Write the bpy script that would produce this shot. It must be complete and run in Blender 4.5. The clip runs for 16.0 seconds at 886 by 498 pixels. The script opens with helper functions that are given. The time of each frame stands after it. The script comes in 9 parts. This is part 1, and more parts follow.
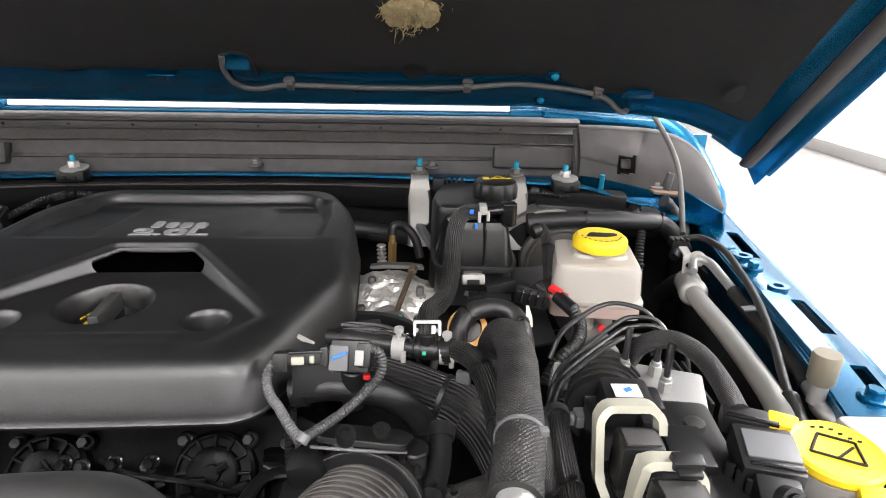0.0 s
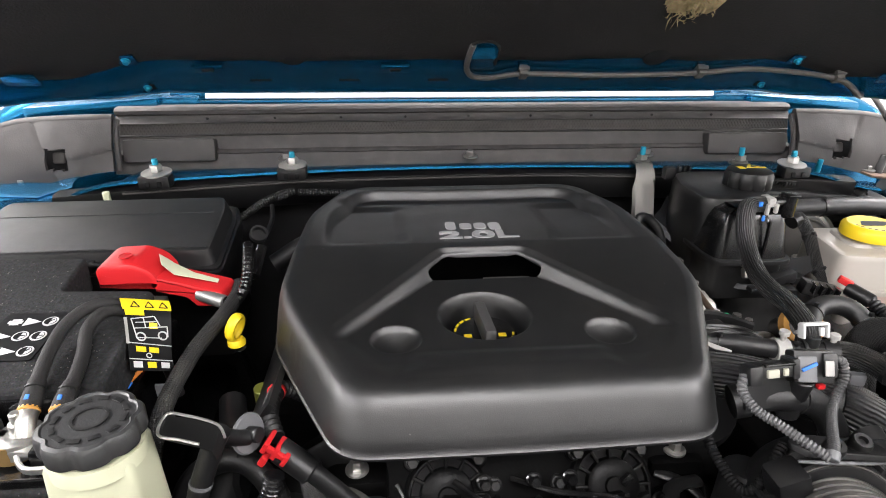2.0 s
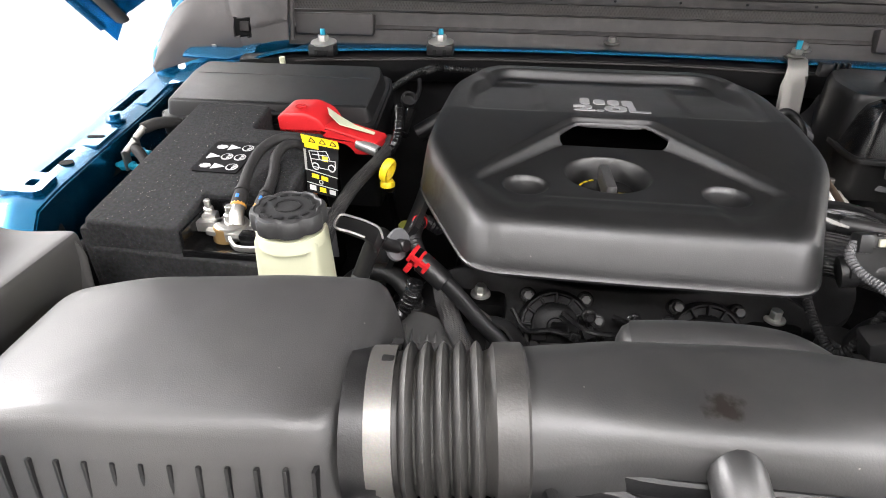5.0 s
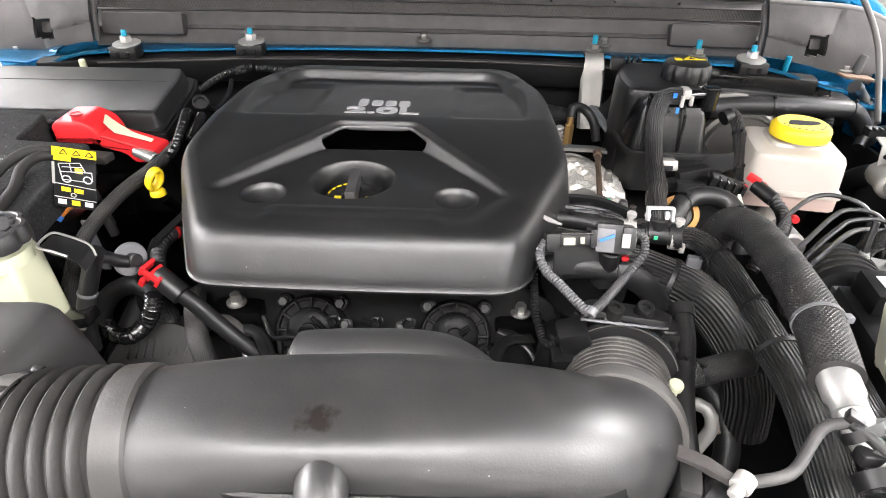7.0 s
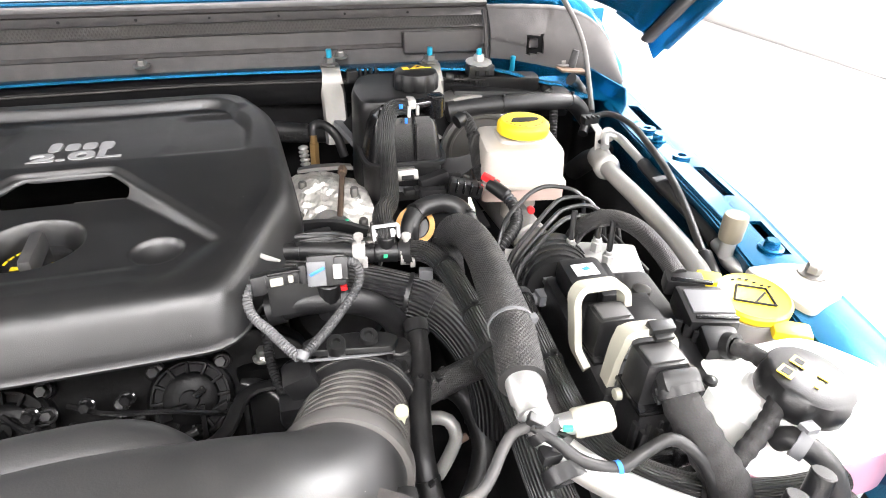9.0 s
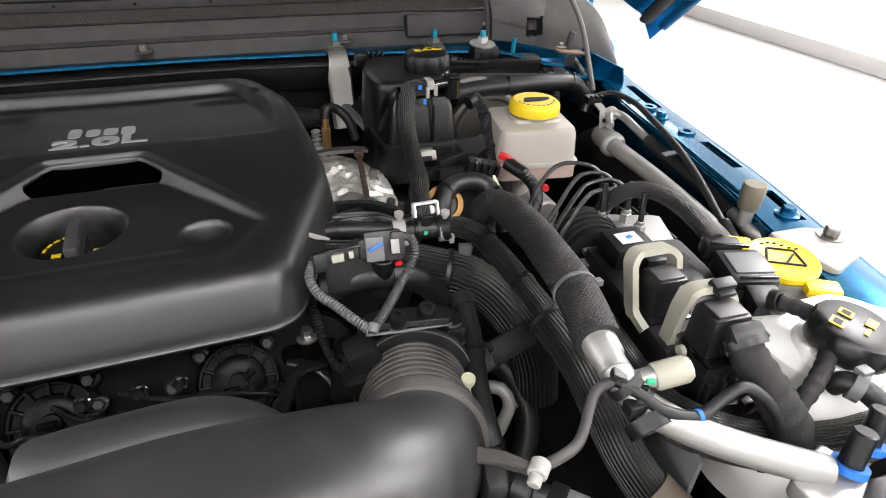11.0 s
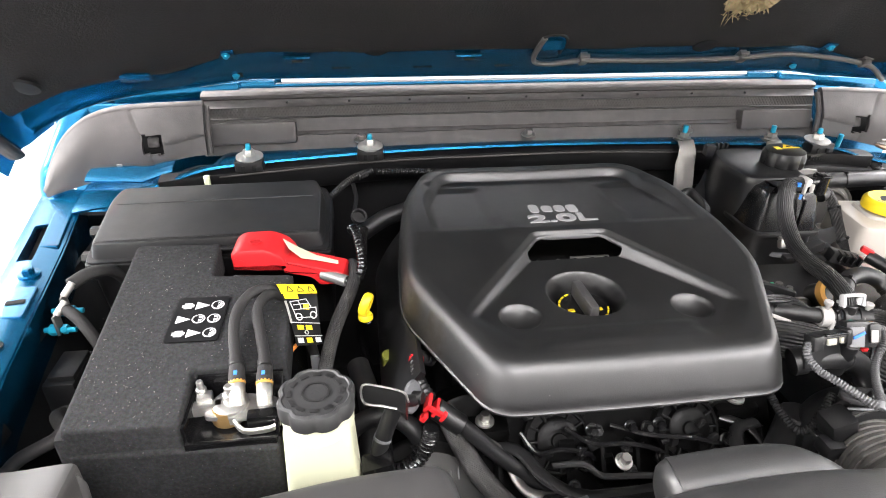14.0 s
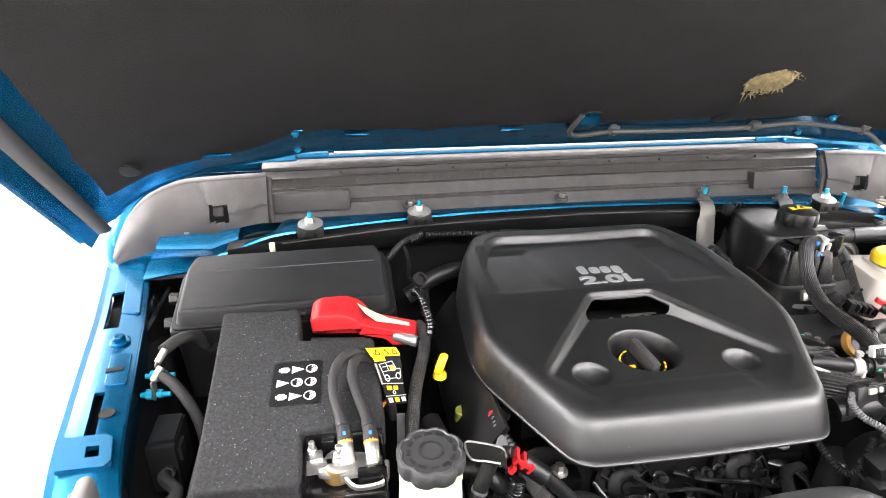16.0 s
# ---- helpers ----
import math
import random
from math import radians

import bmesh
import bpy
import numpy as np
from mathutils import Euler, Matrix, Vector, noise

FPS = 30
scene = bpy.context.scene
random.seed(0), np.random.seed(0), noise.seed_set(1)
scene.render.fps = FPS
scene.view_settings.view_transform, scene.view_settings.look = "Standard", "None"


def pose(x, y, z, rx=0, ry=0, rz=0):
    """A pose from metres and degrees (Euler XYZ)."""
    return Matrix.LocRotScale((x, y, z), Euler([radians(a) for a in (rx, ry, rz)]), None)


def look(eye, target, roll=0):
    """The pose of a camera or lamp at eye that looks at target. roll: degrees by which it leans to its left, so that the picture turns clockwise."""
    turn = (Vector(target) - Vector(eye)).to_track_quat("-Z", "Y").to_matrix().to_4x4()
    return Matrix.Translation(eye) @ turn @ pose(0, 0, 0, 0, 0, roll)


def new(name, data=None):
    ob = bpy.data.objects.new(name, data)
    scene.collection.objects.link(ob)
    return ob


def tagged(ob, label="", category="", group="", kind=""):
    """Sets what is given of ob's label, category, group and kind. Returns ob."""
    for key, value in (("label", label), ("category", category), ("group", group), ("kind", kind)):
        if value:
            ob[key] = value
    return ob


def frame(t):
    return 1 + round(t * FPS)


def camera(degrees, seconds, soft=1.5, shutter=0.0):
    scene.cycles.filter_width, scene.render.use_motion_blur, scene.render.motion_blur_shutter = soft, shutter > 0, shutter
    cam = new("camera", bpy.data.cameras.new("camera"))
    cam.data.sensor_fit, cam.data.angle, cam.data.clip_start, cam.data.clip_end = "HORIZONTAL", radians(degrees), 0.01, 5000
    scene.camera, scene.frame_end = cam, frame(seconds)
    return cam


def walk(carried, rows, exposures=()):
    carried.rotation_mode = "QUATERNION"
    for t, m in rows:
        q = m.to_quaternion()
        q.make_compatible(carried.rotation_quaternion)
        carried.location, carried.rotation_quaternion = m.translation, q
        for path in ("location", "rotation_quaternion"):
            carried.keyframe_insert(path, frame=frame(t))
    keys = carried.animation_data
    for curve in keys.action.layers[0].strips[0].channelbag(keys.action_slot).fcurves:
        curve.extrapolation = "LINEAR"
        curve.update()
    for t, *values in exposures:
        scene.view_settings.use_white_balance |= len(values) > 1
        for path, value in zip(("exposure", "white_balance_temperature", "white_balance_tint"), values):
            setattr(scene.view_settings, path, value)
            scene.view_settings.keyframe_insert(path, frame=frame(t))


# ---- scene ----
cam = camera(74.1, 16.0, soft=1.0)
EXPOSURES = ((0.0, -0.13), (0.5, -0.30), (1.0, -0.53), (1.5, -0.45), (2.0, -0.13), (2.5, 0.37), (3.0, 0.63), (5.5, -0.05), (6.5, 0.28), (7.5, 0.52), (8.5, 0.82), (11.0, -0.50), (11.5, -0.78), (12.5, -0.98), (13.0, -0.98), (13.5, -0.08), (14.0, 0.48), (14.5, 0.72), (15.0, 0.80), (15.5, 0.77), (16.0, 0.68))
PATH = [
    (0, (0.248, 0.04, 1.415), (0.362, 1.902, 0.694), 1.3),
    (0.5, (0.176, 0.074, 1.415), (0.3, 1.932, 0.685), 1.1),
    (1, (0.038, 0.071, 1.443), (0.183, 1.927, 0.713), 0.8),
    (1.5, (-0.06, 0.078, 1.438), (0.116, 1.925, 0.691), 0.7),
    (2, (-0.129, 0.097, 1.429), (0.049, 1.921, 0.627), 0.6),
    (2.5, (-0.18, 0.091, 1.436), (-0.059, 1.909, 0.61), 0.6),
    (3, (-0.2, 0.068, 1.439), (-0.216, 1.881, 0.593), 0.5),
    (3.2, (-0.2, 0.06, 1.434), (-0.267, 1.864, 0.573), 0.5),
    (5.3, (-0.112, -0.002, 1.405), (-0.334, 1.673, 0.336), 0.3),
    (5.5, (-0.091, 0.005, 1.407), (-0.304, 1.679, 0.333), 0.4),
    (6, (-0.026, 0.02, 1.403), (-0.213, 1.69, 0.319), 0.7),
    (6.5, (0.026, 0.026, 1.408), (-0.128, 1.693, 0.313), 0.6),
    (7, (0.068, 0.024, 1.427), (0.011, 1.697, 0.333), 0.8),
    (7.5, (0.115, 0.028, 1.432), (0.204, 1.704, 0.345), 0.9),
    (8, (0.153, 0.037, 1.426), (0.404, 1.699, 0.342), 1.2),
    (8.5, (0.169, 0.046, 1.434), (0.554, 1.684, 0.353), 1.3),
    (8.7, (0.177, 0.048, 1.437), (0.608, 1.677, 0.359), 1.4),
    (10.8, (0.13, 0.057, 1.431), (0.736, 1.615, 0.333), 2.0),
    (11, (0.098, 0.058, 1.428), (0.706, 1.614, 0.329), 2.1),
    (11.5, (-0.064, 0.033, 1.44), (0.536, 1.589, 0.336), 1.7),
    (12, (-0.111, 0.033, 1.441), (0.459, 1.598, 0.334), 1.7),
    (12.5, (-0.143, 0.048, 1.434), (0.243, 1.673, 0.335), 1.4),
    (13, (-0.196, 0.054, 1.455), (0.061, 1.712, 0.368), 1.1),
    (13.5, (-0.242, 0.07, 1.472), (-0.014, 1.749, 0.409), 0.9),
    (14, (-0.275, 0.049, 1.515), (-0.036, 1.774, 0.531), 0.9),
    (14.5, (-0.329, 0.005, 1.504), (-0.079, 1.766, 0.59), 0.8),
    (15, (-0.367, -0.001, 1.477), (-0.103, 1.758, 0.564), 0.7),
    (15.5, (-0.38, 0.004, 1.478), (-0.099, 1.762, 0.566), 0.7),
    (16, (-0.387, 0.019, 1.571), (-0.085, 1.801, 0.713), 0.7),
]
walk(cam, [(t, look(eye, target, roll)) for t, eye, target, roll in PATH],
     exposures=EXPOSURES)

# ---- place ----
# ---------- world and lights ----------
world = bpy.data.worlds.new("showroom_air")
world.use_nodes = True
world.node_tree.nodes["Background"].inputs[0].default_value = (0.9, 0.95, 1.0, 1)
world.node_tree.nodes["Background"].inputs[1].default_value = 0.25
scene.world = world


def ceiling_lamp(x, y, z, sx, sy, watts, colour=(1.0, 0.972, 0.985)):
    d = bpy.data.lights.new("ceiling_lamp", "AREA")
    d.shape, d.size, d.size_y, d.energy, d.color = "RECTANGLE", sx, sy, watts, colour
    ob = new("ceiling_lamp", d)
    ob.matrix_world = pose(x, y, z)
    return ob


LAMP = 185.0
for lx, side in ((-4.2, 1.75), (0.0, 0.53), (3.5, 1.25)):
    for ly, k in ((-4.2, 0.45), (-1.6, 0.98), (1.2, 1.5), (4.6, 0.45)):
        lean = (0.66 if ly < 0 else 1.35) if lx < 0 else 1.1
        ceiling_lamp(lx, ly, 3.35, 1.6, 0.9, LAMP * k * side * lean)

# ---------- materials ----------


def shader(name, base, rough=0.5, metal=0.0, grain=0.0, grain_size=900.0, mottle=0.12, mottle_size=14.0, coat=0.0,
           specular=0.5, bump=0.0, bump_size=600.0, rough_var=0.08, transmission=0.0, dust=0.0):
    """A procedural surface: mottled base colour at two scales, uneven gloss, fine relief, light dust on what faces up."""
    m = bpy.data.materials.new(name)
    m.use_nodes = True
    nt = m.node_tree
    n, l = nt.nodes, nt.links
    b = n["Principled BSDF"]
    geo = n.new("ShaderNodeNewGeometry")
    big = n.new("ShaderNodeTexNoise")
    big.inputs["Scale"].default_value, big.inputs["Detail"].default_value = mottle_size, 5
    l.new(geo.outputs["Position"], big.inputs["Vector"])
    small = n.new("ShaderNodeTexNoise")
    small.inputs["Scale"].default_value, small.inputs["Detail"].default_value = grain_size, 2
    l.new(geo.outputs["Position"], small.inputs["Vector"])
    mix = n.new("ShaderNodeMix")
    mix.data_type = "RGBA"
    mix.inputs["A"].default_value = (*[c * (1 - mottle) for c in base], 1)
    mix.inputs["B"].default_value = (*[min(1, c * (1 + mottle)) for c in base], 1)
    l.new(big.outputs["Fac"], mix.inputs["Factor"])
    colour = mix.outputs["Result"]
    if grain:
        mix2 = n.new("ShaderNodeMix")
        mix2.data_type, mix2.blend_type = "RGBA", "OVERLAY"
        mix2.inputs["Factor"].default_value = grain
        l.new(colour, mix2.inputs["A"])
        l.new(small.outputs["Color"], mix2.inputs["B"])
        colour = mix2.outputs["Result"]
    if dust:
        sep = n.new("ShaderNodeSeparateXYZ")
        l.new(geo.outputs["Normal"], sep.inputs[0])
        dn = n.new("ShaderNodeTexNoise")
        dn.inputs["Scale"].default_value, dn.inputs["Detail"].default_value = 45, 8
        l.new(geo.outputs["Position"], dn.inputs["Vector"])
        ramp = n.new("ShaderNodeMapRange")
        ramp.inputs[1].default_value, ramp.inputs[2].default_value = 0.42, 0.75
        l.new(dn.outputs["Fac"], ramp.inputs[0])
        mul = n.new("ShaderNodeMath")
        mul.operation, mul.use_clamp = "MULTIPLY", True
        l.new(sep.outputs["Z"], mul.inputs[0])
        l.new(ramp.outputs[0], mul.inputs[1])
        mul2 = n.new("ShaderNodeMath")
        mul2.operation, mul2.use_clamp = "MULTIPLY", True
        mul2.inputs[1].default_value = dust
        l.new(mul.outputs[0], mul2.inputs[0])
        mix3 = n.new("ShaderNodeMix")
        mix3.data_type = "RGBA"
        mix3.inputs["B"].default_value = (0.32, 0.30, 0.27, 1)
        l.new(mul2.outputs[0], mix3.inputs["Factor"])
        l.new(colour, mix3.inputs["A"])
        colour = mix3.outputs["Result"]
    l.new(colour, b.inputs["Base Color"])
    rr = n.new("ShaderNodeMapRange")
    rr.inputs[3].default_value, rr.inputs[4].default_value = max(0.02, rough - rough_var), min(1, rough + rough_var)
    l.new(big.outputs["Fac"], rr.inputs[0])
    l.new(rr.outputs[0], b.inputs["Roughness"])
    b.inputs["Metallic"].default_value = metal
    b.inputs["Specular IOR Level"].default_value = specular
    b.inputs["Coat Weight"].default_value, b.inputs["Coat Roughness"].default_value = coat, 0.06
    b.inputs["Transmission Weight"].default_value = transmission
    if bump:
        bn = n.new("ShaderNodeTexNoise")
        bn.inputs["Scale"].default_value, bn.inputs["Detail"].default_value = bump_size, 3
        l.new(geo.outputs["Position"], bn.inputs["Vector"])
        bp = n.new("ShaderNodeBump")
        bp.inputs["Strength"].default_value, bp.inputs["Distance"].default_value = bump, 0.0008
        l.new(bn.outputs["Fac"], bp.inputs["Height"])
        l.new(bp.outputs["Normal"], b.inputs["Normal"])
    return m


def woven(name, base, rough, across, along, depth, slant=0.0, tint=0.0):
    """Woven or ribbed sleeving, patterned round and along a hose."""
    m = shader(name, base, rough, dust=0.12)
    nt = m.node_tree
    n, l = nt.nodes, nt.links
    uv = n.new("ShaderNodeUVMap")
    sep = n.new("ShaderNodeSeparateXYZ")
    l.new(uv.outputs[0], sep.inputs[0])

    def wave(source_a, ka, source_b, kb):
        a = n.new("ShaderNodeMath")
        a.operation = "MULTIPLY"
        a.inputs[1].default_value = ka
        l.new(sep.outputs[source_a], a.inputs[0])
        c = n.new("ShaderNodeMath")
        c.operation = "MULTIPLY_ADD"
        c.inputs[1].default_value = kb
        l.new(sep.outputs[source_b], c.inputs[0])
        l.new(a.outputs[0], c.inputs[2])
        s = n.new("ShaderNodeMath")
        s.operation = "SINE"
        l.new(c.outputs[0], s.inputs[0])
        return s
    w1 = wave(0, across * 2 * math.pi, 1, along * 2 * math.pi)
    w2 = wave(0, across * 2 * math.pi * (1 if slant == 0 else slant), 1, -along * 2 * math.pi)
    mx = n.new("ShaderNodeMath")
    mx.operation = "MULTIPLY" if slant == 0 else "MAXIMUM"
    l.new(w1.outputs[0], mx.inputs[0])
    l.new(w2.outputs[0], mx.inputs[1])
    bp = n.new("ShaderNodeBump")
    bp.inputs["Strength"].default_value, bp.inputs["Distance"].default_value = depth, 0.0012
    l.new(mx.outputs[0], bp.inputs["Height"])
    b = n["Principled BSDF"]
    l.new(bp.outputs["Normal"], b.inputs["Normal"])
    if tint:
        lighter = n.new("ShaderNodeMapRange")
        lighter.inputs[1].default_value, lighter.inputs[2].default_value, lighter.inputs[3].default_value, lighter.inputs[4].default_value = -1.0, 1.0, 1.0 - tint, 1.0 + tint
        l.new(mx.outputs[0], lighter.inputs[0])
        scale = n.new("ShaderNodeVectorMath")
        scale.operation = "SCALE"
        l.new(b.inputs["Base Color"].links[0].from_socket, scale.inputs[0])
        l.new(lighter.outputs[0], scale.inputs["Scale"])
        l.new(scale.outputs["Vector"], b.inputs["Base Color"])
    return m


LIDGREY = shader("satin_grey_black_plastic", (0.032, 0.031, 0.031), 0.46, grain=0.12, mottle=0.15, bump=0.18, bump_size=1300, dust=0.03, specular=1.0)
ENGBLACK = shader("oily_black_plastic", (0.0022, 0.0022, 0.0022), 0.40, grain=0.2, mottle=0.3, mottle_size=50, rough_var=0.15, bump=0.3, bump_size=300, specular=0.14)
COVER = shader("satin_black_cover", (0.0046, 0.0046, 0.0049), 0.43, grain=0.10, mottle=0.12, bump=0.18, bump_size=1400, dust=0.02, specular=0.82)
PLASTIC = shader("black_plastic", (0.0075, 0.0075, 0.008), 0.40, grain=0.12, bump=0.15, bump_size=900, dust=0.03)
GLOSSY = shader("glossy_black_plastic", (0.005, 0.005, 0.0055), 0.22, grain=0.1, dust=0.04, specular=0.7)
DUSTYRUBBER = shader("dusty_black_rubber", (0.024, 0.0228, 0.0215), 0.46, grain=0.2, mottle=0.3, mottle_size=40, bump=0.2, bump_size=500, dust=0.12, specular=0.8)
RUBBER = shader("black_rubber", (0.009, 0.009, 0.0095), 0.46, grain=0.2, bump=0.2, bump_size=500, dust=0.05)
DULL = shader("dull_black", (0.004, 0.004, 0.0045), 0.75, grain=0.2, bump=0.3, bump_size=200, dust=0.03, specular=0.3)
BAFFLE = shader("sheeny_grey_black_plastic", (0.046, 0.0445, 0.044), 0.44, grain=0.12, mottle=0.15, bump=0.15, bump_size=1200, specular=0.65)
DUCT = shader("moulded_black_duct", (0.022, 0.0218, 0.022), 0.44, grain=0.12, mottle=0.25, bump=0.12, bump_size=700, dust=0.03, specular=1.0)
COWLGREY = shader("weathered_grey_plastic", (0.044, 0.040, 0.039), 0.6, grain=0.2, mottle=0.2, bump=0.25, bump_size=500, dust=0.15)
LINER = shader("hood_liner_felt", (0.016, 0.015, 0.015), 0.85, grain=0.4, mottle=0.3, bump=0.9, bump_size=350, specular=0.2)
BLUE = shader("blue_metallic_paint", (0.001, 0.100, 0.210), 0.25, metal=0.75, coat=0.2, grain=0.03, grain_size=3500, mottle=0.02, mottle_size=3, rough_var=0.02)
STEEL = shader("zinc_steel", (0.23, 0.222, 0.21), 0.46, metal=0.85, mottle=0.2, grain=0.2, bump=0.15, bump_size=300)
ALU = shader("matt_aluminium", (0.40, 0.40, 0.39), 0.46, metal=0.75, mottle=0.12, grain=0.15)
CASTING = shader("rough_alloy_casting", (0.30, 0.29, 0.275), 0.55, metal=0.4, mottle=0.35, mottle_size=60, grain=0.4, bump=0.8, bump_size=160)
FOIL = shader("heat_shield_foil", (0.60, 0.58, 0.54), 0.40, metal=0.5, mottle=0.25, mottle_size=40, bump=0.9, bump_size=110)
RUST = shader("rusty_steel", (0.16, 0.11, 0.08), 0.6, metal=0.5, mottle=0.4, mottle_size=90, grain=0.4, bump=0.5, bump_size=200)
YELLOW = shader("yellow_plastic", (0.86, 0.62, 0.02), 0.4, mottle=0.05, grain=0.05)
RED = shader("red_plastic", (0.56, 0.018, 0.022), 0.4, mottle=0.08, grain=0.08)
WHITE = shader("white_plastic", (0.34, 0.33, 0.315), 0.45, mottle=0.05, dust=0.1)
BOTTLE = shader("white_translucent_bottle", (0.93, 0.93, 0.90), 0.35, mottle=0.03, mottle_size=20, transmission=0.05)
MILKY = shader("milky_tank_plastic", (0.41, 0.38, 0.34), 0.35, mottle=0.08, mottle_size=20)
FLUID = shader("fluid_stained_plastic", (0.42, 0.32, 0.28), 0.35, mottle=0.12, mottle_size=30)
CREAM = shader("cream_tank_plastic", (0.66, 0.67, 0.48), 0.38, mottle=0.05, transmission=0.08)
BEIGE = shader("beige_lever_plastic", (0.36, 0.35, 0.285), 0.45, mottle=0.06)
GREYPL = shader("mid_grey_plastic", (0.13, 0.132, 0.138), 0.45, mottle=0.08)
LABEL = shader("black_label_film", (0.008, 0.008, 0.0085), 0.5, mottle=0.05, specular=0.2)
TAPE = shader("taped_cloth", (0.024, 0.023, 0.023), 0.70, grain=0.4, mottle=0.25, mottle_size=60, bump=0.5, bump_size=700, specular=0.3)
ZINC = shader("bright_zinc", (0.50, 0.49, 0.47), 0.34, metal=0.85, mottle=0.2, mottle_size=120, grain=0.2, bump=0.2, bump_size=500)
COVERLID = shader("satin_box_lid", (0.013, 0.013, 0.0135), 0.44, grain=0.12, mottle=0.15, bump=0.15, bump_size=1200, dust=0.03, specular=0.7)
PRINT = shader("white_print", (0.58, 0.58, 0.58), 0.5, mottle=0.05)
BADGE = shader("silver_badge", (0.38, 0.38, 0.385), 0.38, metal=0.4, mottle=0.08)
PAINTMARK = shader("blue_paint_mark", (0.02, 0.16, 0.60), 0.5)
GREENMARK = shader("green_paint_mark", (0.05, 0.5, 0.25), 0.5)
CYANNUT = shader("blue_coated_stud", (0.01, 0.28, 0.42), 0.35, metal=0.4)
BRASS = shader("brass", (0.45, 0.29, 0.12), 0.4, metal=0.8, mottle=0.2)
OCHRE = shader("ochre_seal", (0.50, 0.25, 0.05), 0.5)
WOOL = shader("torn_fibre_wool", (0.27, 0.215, 0.12), 0.9, mottle=0.5, mottle_size=80, grain=0.5, specular=0.1)
PINK = shader("pink_coolant_seen_through_plastic", (0.72, 0.40, 0.52), 0.35, mottle=0.25, mottle_size=14)
GLASS = shader("dark_windscreen", (0.03, 0.035, 0.04), 0.05, mottle=0.0, rough_var=0.0)
PALE = shader("pale_reflection_paint", (0.80, 0.80, 0.80), 0.25, mottle=0.04)
AGED = shader("aged_grey_rubber", (0.075, 0.070, 0.066), 0.55, mottle=0.2, mottle_size=60, grain=0.2)
ORANGE = shader("orange_wire", (0.7, 0.22, 0.03), 0.45)
WALLW = shader("white_wall_paint", (0.82, 0.82, 0.81), 0.6, mottle=0.02, mottle_size=2)
SKIRT = shader("grey_skirting", (0.33, 0.32, 0.31), 0.4, mottle=0.06, mottle_size=4)
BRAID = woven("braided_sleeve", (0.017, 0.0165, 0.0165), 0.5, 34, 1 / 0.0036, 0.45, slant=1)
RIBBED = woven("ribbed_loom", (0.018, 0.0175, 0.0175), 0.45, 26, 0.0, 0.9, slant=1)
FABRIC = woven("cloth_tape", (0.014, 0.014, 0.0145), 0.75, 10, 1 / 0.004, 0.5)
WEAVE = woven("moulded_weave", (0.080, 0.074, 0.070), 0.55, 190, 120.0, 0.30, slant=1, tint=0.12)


def foam_material():
    m = shader("black_foam_felt", (0.024, 0.024, 0.025), 0.92, mottle=0.9, mottle_size=260, grain=0.5, grain_size=700, bump=1.0, bump_size=300, specular=0.15)
    nt = m.node_tree
    n, l = nt.nodes, nt.links
    b = n["Principled BSDF"]
    geo = n.new("ShaderNodeNewGeometry")
    mp = n.new("ShaderNodeMapping")
    mp.inputs["Scale"].default_value = (1.0, 0.55, 1.0)
    l.new(geo.outputs["Position"], mp.inputs["Vector"])
    v = n.new("ShaderNodeTexVoronoi")
    v.inputs["Scale"].default_value = 170
    l.new(mp.outputs[0], v.inputs["Vector"])
    r = n.new("ShaderNodeMapRange")
    r.inputs[1].default_value, r.inputs[2].default_value, r.inputs[3].default_value, r.inputs[4].default_value = 0.07, 0.14, 1.0, 0.0
    l.new(v.outputs["Distance"], r.inputs[0])
    sep = n.new("ShaderNodeSeparateColor")
    l.new(v.outputs["Color"], sep.inputs[0])
    g = n.new("ShaderNodeMath")
    g.operation = "GREATER_THAN"
    g.inputs[1].default_value = 0.35
    l.new(sep.outputs[0], g.inputs[0])
    mu = n.new("ShaderNodeMath")
    mu.operation = "MULTIPLY"
    l.new(r.outputs[0], mu.inputs[0])
    l.new(g.outputs[0], mu.inputs[1])
    mu2 = n.new("ShaderNodeMath")
    mu2.operation = "MULTIPLY"
    mu2.inputs[1].default_value = 0.10
    l.new(mu.outputs[0], mu2.inputs[0])
    mix = n.new("ShaderNodeMix")
    mix.data_type = "RGBA"
    mix.inputs["B"].default_value = (0.42, 0.40, 0.38, 1)
    l.new(mu2.outputs[0], mix.inputs["Factor"])
    old = b.inputs["Base Color"].links[0].from_socket
    l.new(old, mix.inputs["A"])
    l.new(mix.outputs["Result"], b.inputs["Base Color"])
    return m


FOAM = foam_material()


